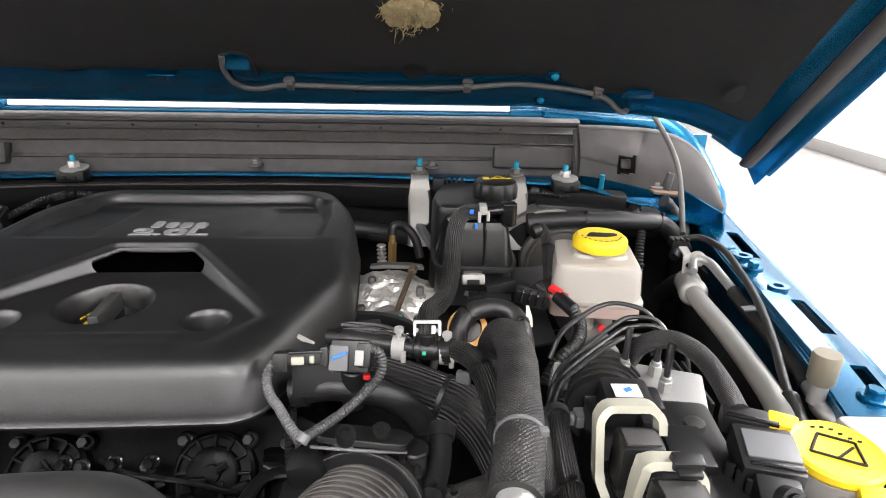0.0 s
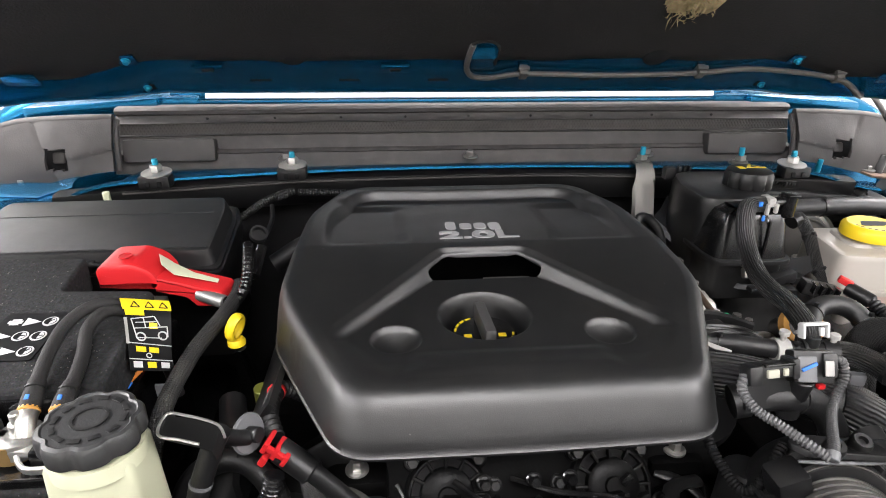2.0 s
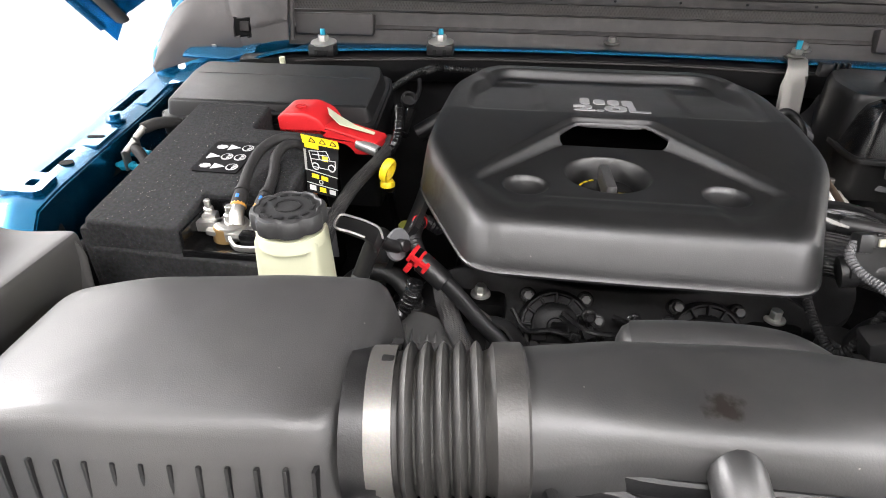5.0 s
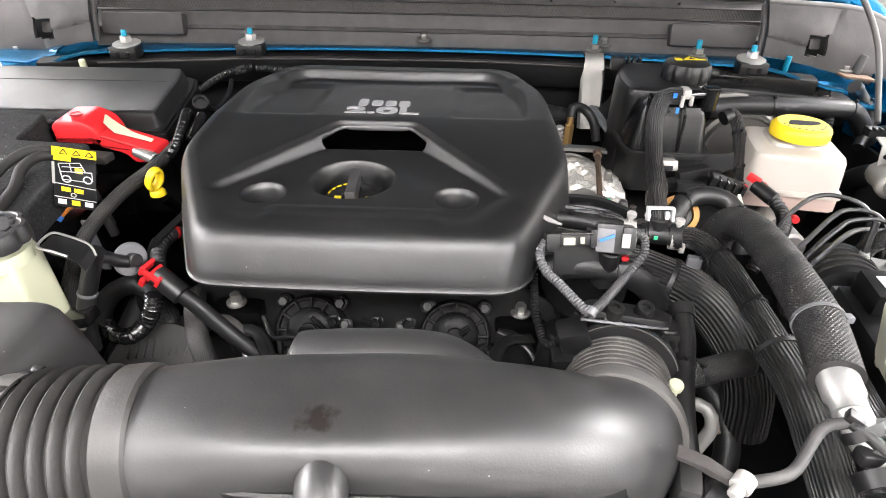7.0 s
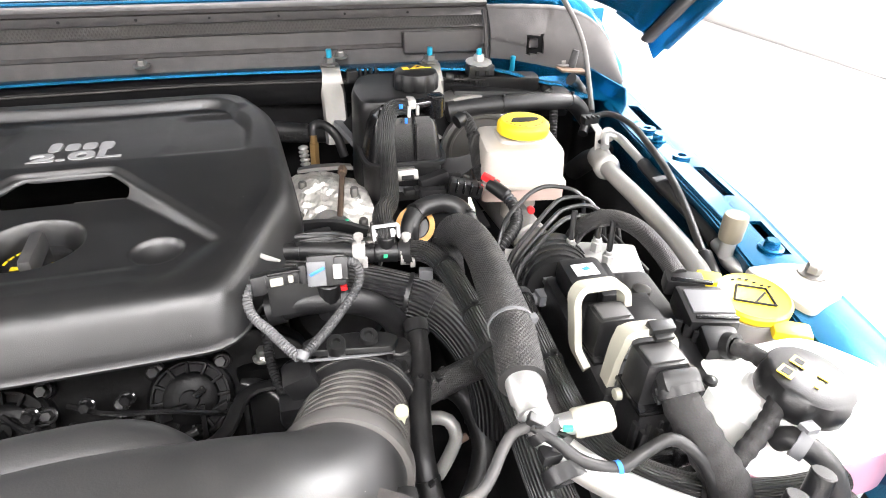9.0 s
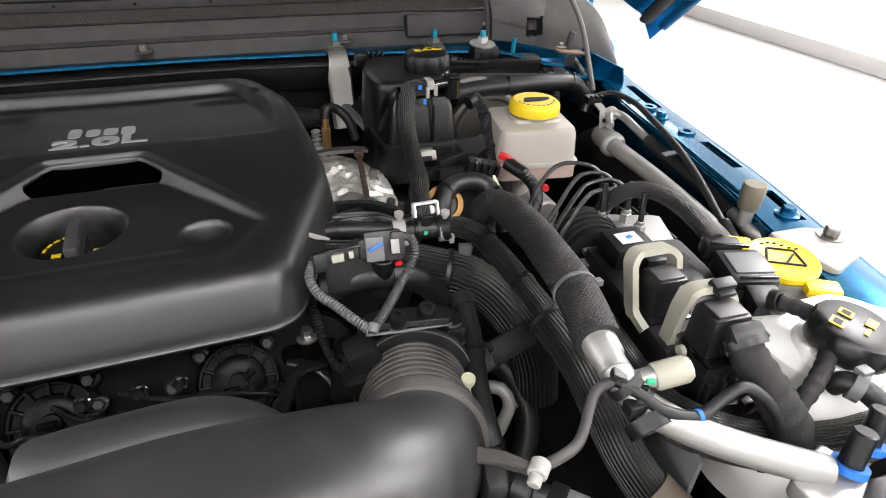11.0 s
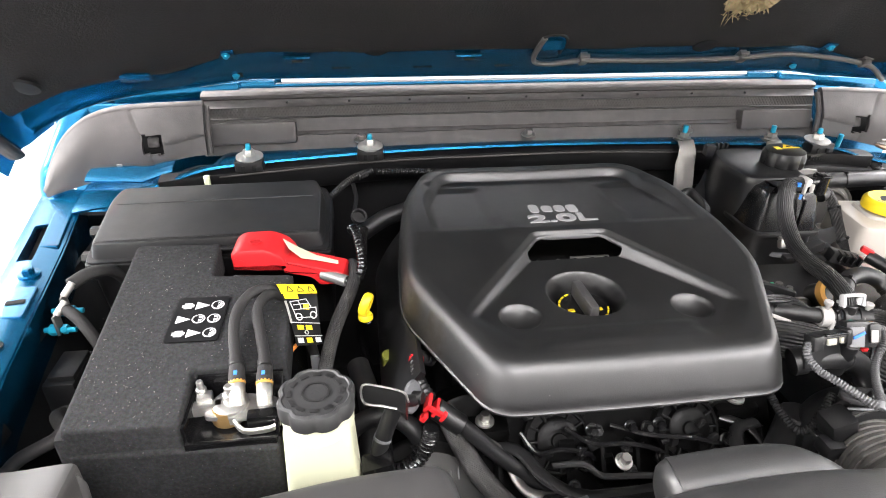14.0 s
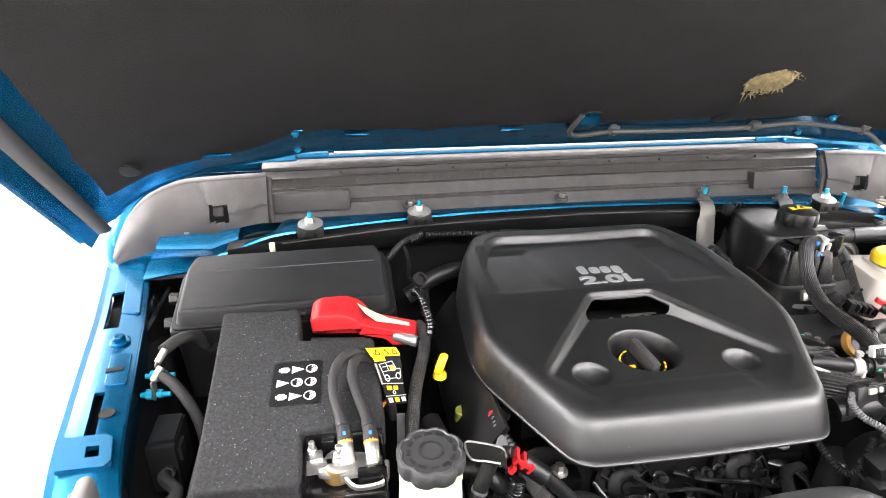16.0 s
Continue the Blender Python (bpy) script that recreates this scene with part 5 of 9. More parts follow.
    prof += [(0.045, 0.084), (0.0495, 0.085), (0.0495, 0.094), (0.0, 0.094)]
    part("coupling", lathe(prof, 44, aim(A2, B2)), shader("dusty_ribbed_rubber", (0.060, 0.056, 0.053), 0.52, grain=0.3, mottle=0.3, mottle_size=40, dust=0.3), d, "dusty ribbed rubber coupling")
    part("coupling_clamp", lathe([(0.0470, -0.006), (0.0512, -0.005), (0.0520, -0.002), (0.0520, 0.008), (0.0508, 0.011), (0.0480, 0.012)], 48, aim(A2, B2)), shader("satin_grey_collar", (0.11, 0.105, 0.10), 0.4, grain=0.1), d, "satin grey collar")
    # front hose neck and sensor
    part("neck", tube([(-0.006, 0.255, 1.124), (-0.006, 0.232, 1.133), (-0.004, 0.214, 1.127), (0.003, 0.203, 1.110), (0.02, 0.199, 1.094), (0.05, 0.200, 1.088)], 0.0155, 18, 0.005), DUCT, d, "curved black breather neck")
    part("rubber_elbow", tube([(0.030, 0.214, 1.062), (0.06, 0.214, 1.066), (0.10, 0.210, 1.066), (0.135, 0.204, 1.062)], 0.022, 18, 0.008), DUCT, d)
    fl = []
    for i in range(41):
        x = -0.096 + 0.268 * i / 40
        yo = float(np.interp(x, (-0.096, -0.08, -0.055, 0.06, 0.11, 0.14, 0.160, 0.172), (0.232, 0.224, 0.222, 0.224, 0.224, 0.222, 0.219, 0.226)))
        z = 1.123 + 0.004 * smooth_step(-0.03, -0.096, x) - 0.006 * smooth_step(0.10, 0.17, x)
        fl.append([(x, yo + 0.030, z - 0.002), (x, yo + 0.006, z), (x, yo + 0.002, z + 0.0015), (x, yo, z), (x, yo + 0.0005, z - 0.012)])
    part("flange", sheet(fl, 0.0025), RUBBER, d, "moulded flange along the duct")
    part("sensor_boss", box((0.224, 0.272, 1.080), (0.016, 0.034, 0.036), 0.006, turn(0, 0, -15)), DUCT, d)
    return d


clean_air_duct()


def air_temperature_sensor():
    s = thing("air_sensor", "grey sensor connector with orange wires beside the duct", "sensor")
    a, b = Vector((0.233, 0.262, 1.088)), Vector((0.285, 0.208, 1.088))
    d = (b - a).normalized()
    part("sensor", merge(rod(a, a + d * 0.014, 0.012, 16), rod(a + d * 0.014, a + d * 0.026, 0.0085, 16)), PLASTIC, s)
    rz = math.degrees(math.atan2(d.y, d.x))
    part("latch", box(a + d * 0.030, (0.012, 0.018, 0.018), 0.002, turn(0, 0, rz)), PLASTIC, s)
    part("connector", merge(box(a + d * 0.048, (0.027, 0.016, 0.017), 0.002, turn(0, 0, rz)), box(a + d * 0.066, (0.010, 0.012, 0.010), 0.002, turn(0, 0, rz))), GREYPL, s, "grey plastic connector")
    e = a + d * 0.070
    for k, mat in enumerate((ORANGE, shader("tan_wire", (0.45, 0.22, 0.12), 0.5))):
        o = Vector((0, 0, 0.003 - 0.006 * k))
        part("wire", tube([e + o, e + d * 0.006 + o + Vector((0, 0, -0.001)), e + d * 0.012 + o + Vector((0.002, 0.002, -0.008)), e + d * 0.013 + o + Vector((0.003, 0.004, -0.03))], 0.0016, 6, 0.004), mat, s)
    return s


air_temperature_sensor()


def front_panel():
    f = thing("radiator_support", "black plastic radiator support panel across the front", "radiator support")
    part("beam", box((0.0, 0.085, 1.020), (1.20, 0.12, 0.035), 0.008), PLASTIC, f)
    o = rounded([(0.200, 0.200), (0.245, 0.216), (0.56, 0.190), (0.56, 0.115), (0.200, 0.115)], 0.008, 4)
    part("cover_plate", slab(o, 1.045, 1.066, 0.004), PLASTIC, f, "dark grey top plate with round dimples")
    for x, y in ((0.222, 0.178), (0.268, 0.190)):
        part("plate_dimple", lathe([(0.0, 0.0), (0.013, 0.0), (0.0125, 0.0015), (0.009, 0.0005), (0, -0.0005)], 20, Matrix.Translation((x, y, 1.0665))), DULL, f)
    part("label_yellow", box((0.262, 0.150, 1.0668), (0.034, 0.016, 0.0006), 0, turn(0, 0, 8)), YELLOW, f, "yellow warning label")
    part("label_white", box((0.300, 0.158, 1.0668), (0.040, 0.022, 0.0006), 0, turn(0, 0, 8)), GREYPL, f, "grey printed label")
    for k in range(3):
        part("label_line", box((0.300, 0.164 - 0.006 * k, 1.0673), (0.030, 0.002, 0.0004), 0, turn(0, 0, 8)), PRINT, f)
    # moulded frame carrying the duct
    for p in ([(-0.105, 0.225, 1.106), (-0.10, 0.205, 1.106), (-0.092, 0.17, 1.104), (-0.09, 0.13, 1.102)], [(-0.105, 0.226, 1.106), (-0.06, 0.222, 1.106), (-0.04, 0.20, 1.104), (-0.038, 0.14, 1.102)],
              [(0.124, 0.224, 1.106), (0.155, 0.222, 1.106), (0.180, 0.198, 1.102), (0.178, 0.170, 1.100), (0.148, 0.162, 1.098), (0.128, 0.180, 1.100), (0.124, 0.224, 1.106)],
              [(-0.04, 0.205, 1.106), (0.0, 0.210, 1.106), (0.06, 0.214, 1.108), (0.10, 0.220, 1.106), (0.124, 0.224, 1.106)]):
        part("frame_rib", tube(p, 0.0045, 8, 0.008, flat=1.5), PLASTIC, f)
    part("mount_pad", slab(rounded([(0.128, 0.222), (0.168, 0.219), (0.180, 0.182), (0.148, 0.170), (0.130, 0.187)], 0.01, 4), 1.078, 1.090, 0.003), PLASTIC, f)
    part("mount_pad", slab(rounded([(-0.10, 0.225), (-0.05, 0.225), (-0.045, 0.15), (-0.09, 0.15)], 0.01, 4), 1.078, 1.090, 0.003), PLASTIC, f)
    for x, y, z in ((0.154, 0.199, 1.090), (-0.070, 0.190, 1.090)):
        bolt((x, y, z), (x, y, z + 0.012), 0.009, 0.0165, f, WHITE)
    for x, y in ((0.154, 0.19), (-0.07, 0.185)):
        part("mount_post", box((x, y, 1.050), (0.030, 0.040, 0.060), 0.004), PLASTIC, f)
    part("radiator", box((0.0, 0.15, 0.83), (0.62, 0.05, 0.36), 0.01), DULL, f)
    for k in range(8):
        part("fan_shroud_rib", box((-0.25 + 0.07 * k, 0.215, 0.93), (0.008, 0.06, 0.012), 0.002), PLASTIC, f)
    part("fan_shroud", box((0.0, 0.19, 0.84), (0.60, 0.03, 0.34), 0.01), DULL, f)
    return f


front_panel()


def left_air_scoop():
    s = thing("side_baffle", "curved grey-black plastic baffle beside the air filter", "baffle")
    section = ((-0.606, 1.050), (-0.612, 1.130), (-0.630, 1.160), (-0.640, 1.175), (-0.637, 1.1860), (-0.627, 1.1905), (-0.615, 1.1855), (-0.607, 1.172), (-0.599, 1.160), (-0.588, 1.1525),
               (-0.572, 1.149), (-0.556, 1.148), (-0.540, 1.1490), (-0.522, 1.1510), (-0.5100, 1.1515), (-0.5068, 1.1495), (-0.5058, 1.144), (-0.5062, 1.125), (-0.511, 1.100), (-0.520, 1.060), (-0.528, 0.96))
    fine = curve_points([(x, 0.0, z) for x, z in section], 0.004)
    section = [(p[0], p[2]) for p in fine]
    crown = [q for q in section if q[1] > 1.12]

    def pulled(x, y):
        """The rolled outer edge swings inwards towards the front."""
        return x + float(np.interp(y, (0.12, 0.28, 0.31, 0.357, 0.404), (0.070, 0.036, 0.026, 0.016, 0.011))) * smooth_step(-0.565, -0.625, x)
    rows = []
    for k in range(15):
        t = k / 14
        y = 0.385 - 0.26 * t
        rows.append([(pulled(x, y), y + 0.030 * smooth_step(-0.600, -0.628, x) + (0.004 if z > 1.1 else 0.0), z) for x, z in section])
    part("panel", sheet(rows, 0.004), BAFFLE, s)
    back = [[(pulled(x, 0.386), 0.386 + 0.030 * smooth_step(-0.600, -0.628, x), z - 0.003) for x, z in crown],
            [(pulled(x, 0.378), 0.378 + 0.030 * smooth_step(-0.600, -0.628, x), 1.06) for x, z in crown]]
    part("rear_face", sheet(back, 0.003), BAFFLE, s)
    # ribbed foot between the baffle and the air filter
    part("foot_plate", box((-0.487, 0.352, 1.066), (0.046, 0.050, 0.004), 0.001), PLASTIC, s, "black ribbed foot")
    for p, q in (((-0.507, 0.374), (-0.466, 0.370)), ((-0.507, 0.374), (-0.509, 0.330)), ((-0.503, 0.370), (-0.480, 0.348)), ((-0.480, 0.348), (-0.508, 0.333)), ((-0.480, 0.348), (-0.466, 0.369))):
        dx, dy = q[0] - p[0], q[1] - p[1]
        part("rib", box(((p[0] + q[0]) / 2, (p[1] + q[1]) / 2, 1.080), (math.hypot(dx, dy), 0.0022, 0.028), 0.0006, turn(0, 0, math.degrees(math.atan2(dy, dx)))), PLASTIC, s)
    return s


left_air_scoop()


# ---------- battery side ----------


def fuse_box():
    f = thing("fuse_box", "black plastic fuse box with a ridged lid", "fuse box")
    m = Matrix.Translation((-0.4885, 0.818, 1.1585)) @ turn(10.5, 0, 1.2)
    base = rounded([(-0.155, -0.080), (0.158, -0.080), (0.160, 0.04), (0.150, 0.078), (-0.146, 0.078), (-0.157, 0.04)], 0.010, 5)
    part("body", slab([(x * 0.965, y * 0.95) for x, y in base], -0.16, -0.044, 0.002, m), PLASTIC, f)
    part("lid_skirt", slab(base, -0.046, -0.022, 0.004, m), PLASTIC, f)
    top = rounded([(-0.149, -0.073), (0.151, -0.073), (0.152, 0.035), (0.143, 0.070), (-0.139, 0.070), (-0.150, 0.035)], 0.014, 5)
    part("lid", slab(top, -0.026, 0.002, 0.006, m, inset=0.006), COVERLID, f)
    part("lid_ridge", sheet([[m @ Vector((x, 0.020 + dy, 0.0022 + dz)) for dy, dz in ((-0.0022, -0.0012), (0.0, 0.0004), (0.0022, -0.0012))] for x in [-0.132 + 0.264 * k / 8 for k in range(9)]], 0.0006), COVERLID, f)
    part("lid_rim", slab(rounded([(-0.153, -0.0775), (0.155, -0.0775), (0.156, 0.037), (0.147, 0.074), (-0.143, 0.074), (-0.154, 0.037)], 0.012, 5), -0.024, -0.019, 0.0015, m), PLASTIC, f)
    for dx in (0.012, 0.034):
        part("hinge", box(m @ Vector((dx, -0.078, -0.010)), (0.010, 0.014, 0.012), 0.002, turn(10)), PLASTIC, f)
    part("hinge_pin", rod(m @ Vector((0.006, -0.080, -0.006)), m @ Vector((0.040, -0.080, -0.006)), 0.003, 8), PLASTIC, f)
    part("latch", box(m @ Vector((-0.08, -0.080, -0.064)), (0.045, 0.008, 0.026), 0.002), PLASTIC, f)
    part("latch_tongue", box(m @ Vector((-0.10, -0.085, -0.058)), (0.016, 0.004, 0.010), 0.001), PLASTIC, f)
    for dy, dz in ((-0.045, -0.036), (0.0, -0.028)):
        part("side_nut", rod(m @ Vector((-0.155, dy, dz)), m @ Vector((-0.168, dy, dz)), 0.0085, 6), DARKBOLT, f)
    part("yellow_plug", rod((-0.515, 0.905, 1.150), (-0.515, 0.903, 1.174), 0.0048, 10), CREAM, f)
    return f


fuse_box()


def battery():
    b = thing("battery", "car battery in a flecked black foam jacket", "battery")

    def top(x, y):
        return 1.1285 + 0.106 * (y - 0.445)
    plan = rounded([(-0.562, 0.724), (-0.462, 0.720), (-0.459, 0.655), (-0.368, 0.650), (-0.364, 0.510), (-0.451, 0.508), (-0.449, 0.444), (-0.551, 0.446)],
                   [0.008, 0.007, 0.005, 0.008, 0.007, 0.005, 0.007, 0.010], 4)
    part("jacket_top", prism(plan, top, 0.036, 0.0045), FOAM, b, "flecked black foam top")
    part("jacket_front", prism(rounded([(-0.552, 0.468), (-0.366, 0.464), (-0.366, 0.434), (-0.551, 0.444)], 0.006, 4), lambda x, y: 1.100, 0.16, 0.004), FOAM, b, "black foam front")
    part("jacket_side", box((-0.551, 0.585, 1.035), (0.022, 0.28, 0.17), 0.006, turn(0, 0, 2)), FOAM, b)
    part("jacket_front_upper", prism(rounded([(-0.5512, 0.468), (-0.4495, 0.468), (-0.4495, 0.4445), (-0.5506, 0.4465)], 0.006, 4), lambda x, y: 1.1255, 0.035, 0.003), FOAM, b)
    # stray pale fibres caught in the foam
    rng = random.Random(7)
    lint = bmesh.new()
    spans = ((-0.558, -0.372, 0.52, 0.70), (-0.552, -0.455, 0.45, 0.52))
    for i in range(260):
        xa, xb, ya, yb = spans[0 if rng.random() < 0.72 else 1]
        x, y = rng.uniform(xa, xb), rng.uniform(ya, yb)
        if x > -0.462 and y > 0.645:
            continue
        a, ln, w = rng.uniform(0, 3.14), rng.choice((0.0007, 0.0010, 0.0014, 0.0022)) * rng.uniform(0.7, 1.2), rng.uniform(0.00015, 0.00034)
        d, n = Vector((math.cos(a), math.sin(a), 0.1)) * ln * 0.5, Vector((-math.sin(a), math.cos(a), 0)) * w
        c = Vector((x, y, top(x, y) + 0.0006))
        q = [lint.verts.new(v) for v in (c - d - n, c - n * 1.4 + Vector((0, 0, 0.0005)), c + d - n, c + d + n, c + n * 0.6 + Vector((0, 0, 0.0005)), c - d + n)]
        lint.faces.new((q[0], q[1], q[4], q[5]))
        lint.faces.new((q[1], q[2], q[3], q[4]))
    tagged(part("lint", lint, shader("pale_lint", (0.20, 0.19, 0.17), 0.9, mottle=0.3, mottle_size=90), b, "stray pale fibres on the foam", smooth=False), kind="stuff")
    part("case", box((-0.458, 0.58, 1.008), (0.170, 0.26, 0.15), 0.006), GLOSSY, b, "glossy black battery case")
    part("terminal_tray", box((-0.409, 0.474, 1.098), (0.080, 0.068, 0.006), 0.002), GLOSSY, b, "black terminal tray")
    for wb in (box((-0.4475, 0.476, 1.110), (0.0035, 0.068, 0.030), 0.001), box((-0.408, 0.5065, 1.112), (0.080, 0.0035, 0.032), 0.001), box((-0.3685, 0.478, 1.106), (0.0035, 0.060, 0.026), 0.001),
               box((-0.409, 0.4415, 1.1005), (0.080, 0.0035, 0.012), 0.001), box((-0.425, 0.502, 1.116), (0.014, 0.008, 0.02), 0.002)):
        part("tray_wall", wb, GLOSSY, b)
    # instruction label: black film with white signs
    lm = Matrix.Translation((-0.4605, 0.579, top(0, 0.579) + 0.0012)) @ turn(6.0, 0, -1.5)
    part("label", slab(rounded([(-0.0265, -0.0345), (0.0265, -0.0345), (0.0265, 0.0345), (-0.0265, 0.0345)], 0.003, 3), -0.0004, 0.0006, 0, lm), LABEL, b, "black instruction label with white signs")
    for j in range(3):
        for i in range(3):
            c = lm @ Matrix.Translation((-0.0145 + 0.0155 * i, 0.0200 - 0.0215 * j, 0.0009))
            if (j, i) in ((0, 0), (2, 0)):
                bmx = merge(box((0, 0, 0), (0.008, 0.0085, 0.0005), 0, c), box((0, 0, 0), (0.0125, 0.004, 0.0005), 0, c))
            elif (j, i) in ((0, 1), (1, 0), (2, 1)):
                bmx = slab([(-0.0070, -0.0060), (0.0070, 0.0), (-0.0070, 0.0060)], -0.0002, 0.0003, 0, c)
            else:
                bmx = lathe([(0, 0), (0.0068, 0), (0.0068, 0.0004), (0, 0.0004)], 20, c)
            g = part("label_sign", bmx, PRINT, b, smooth=False)
            if i == 2 or (j, i) == (1, 1):
                part("sign_stroke", ring_band(c @ Vector((0, 0, 0.0004)), c @ Vector((0, 0, 0.0007)), 0.0048, 0.0005, 18), LABEL, g)
                part("sign_stroke", box((0, 0, 0.0006), (0.0075, 0.0012, 0.0003), 0, c @ turn(0, 0, 45 if j != 1 else 0)), LABEL, g)
    return b


battery()


def battery_cables():
    t = thing("negative_terminal", "zinc battery clamp with two taped cables", "battery terminal")
    part("clamp", merge(slab(rounded([(-0.436, 0.462), (-0.408, 0.458), (-0.372, 0.458), (-0.370, 0.482), (-0.398, 0.490), (-0.432, 0.486)], 0.006, 4), 1.112, 1.117, 0.0015),
                        lathe([(0.008, 0), (0.0165, 0), (0.018, 0.002), (0.0165, 0.014), (0.0135, 0.016), (0.008, 0.016)], 24, Matrix.Translation((-0.413, 0.476, 1.106)))), ZINC, t)
    part("clamp_ear", box((-0.434, 0.474, 1.1165), (0.030, 0.011, 0.011), 0.002, turn(0, 0, 3)), ZINC, t)
    part("clamp_ear", box((-0.437, 0.482, 1.1200), (0.014, 0.012, 0.012), 0.002, turn(0, 0, 6)), ZINC, t)
    part("pole", lathe([(0, 0), (0.015, 0), (0.013, 0.014), (0, 0.0145)], 18, Matrix.Translation((-0.416, 0.472, 1.105))), BRASS, t)
    part("sensor_block", box((-0.382, 0.459, 1.1125), (0.028, 0.012, 0.015), 0.002, turn(0, 0, 2)), GLOSSY, t)
    part("strap", tube([(-0.410, 0.462, 1.112), (-0.402, 0.452, 1.109), (-0.394, 0.449, 1.1075), (-0.374, 0.450, 1.1085), (-0.367, 0.455, 1.112), (-0.366, 0.470, 1.118)], 0.0022, 8, 0.003, flat=1.8), ZINC, t)
    for x, y, z, h, r in ((-0.4405, 0.487, 1.118, 0.020, 0.0050), (-0.413, 0.478, 1.118, 0.020, 0.0068), (-0.381, 0.472, 1.118, 0.014, 0.0062)):
        part("stud", lathe([(0, 0), (r * 1.25, 0), (r * 1.25, 0.002), (r, 0.0025), (r, h * 0.5), (r * 0.9, h * 0.56), (r * 0.62, h * 0.6), (r * 0.62, h * 0.95), (r * 0.5, h), (0, h)], 20, Matrix.Translation((x, y, z))), ZINC, t)
    runs = (((-0.4065, 0.484, 1.134), (-0.4080, 0.497, 1.1405), (-0.4125, 0.518, 1.1450), (-0.4180, 0.548, 1.1495), (-0.4170, 0.575, 1.1560), (-0.4060, 0.596, 1.1610), (-0.3890, 0.606, 1.1590), (-0.372, 0.608, 1.146), (-0.360, 0.610, 1.115), (-0.352, 0.615, 1.06)),
            ((-0.3805, 0.478, 1.136), (-0.3815, 0.492, 1.1405), (-0.3850, 0.515, 1.1420), (-0.3920, 0.545, 1.1440), (-0.3975, 0.570, 1.1530), (-0.3930, 0.592, 1.1570), (-0.3820, 0.603, 1.1530), (-0.366, 0.606, 1.136), (-0.356, 0.606, 1.105), (-0.348, 0.610, 1.05)))
    for run in runs:
        p, q = Vector(run[0]), Vector(run[1])
        d = (q - p).normalized()
        part("lug", tube([p - d * 0.016 - Vector((0, 0, 0.006)), p - d * 0.008, p], 0.0074, 14, 0.004, flat=0.85), ZINC, t)
        part("copper_end", rod(p - d * 0.001, p + d * 0.003, 0.0080, 14), OCHRE, t)
        c = part("cable", tube(run, 0.0056, 16, 0.004), TAPE, t, "cloth-taped black cable")
        part("sleeve", tube([p + d * 0.001, p.lerp(q, 0.7), q, Vector(run[2]).lerp(q, 0.45)], 0.0080, 16, 0.004, r_end=0.0066), TAPE, c)
        part("tape_edge", ring_band(q + d * 0.004, q + d * 0.0055, 0.0068, 0.0006, 18), RUBBER, c)
        up = (Vector((0, -0.35, 1)) - d * d.dot(Vector((0, -0.35, 1)))).normalized()
        part("paint_mark", box(p.lerp(q, 0.55) + up * 0.0078, (0.0032, 0.0040, 0.0012), 0.0004, turn(32)), PAINTMARK, c)
    return t


battery_cables()


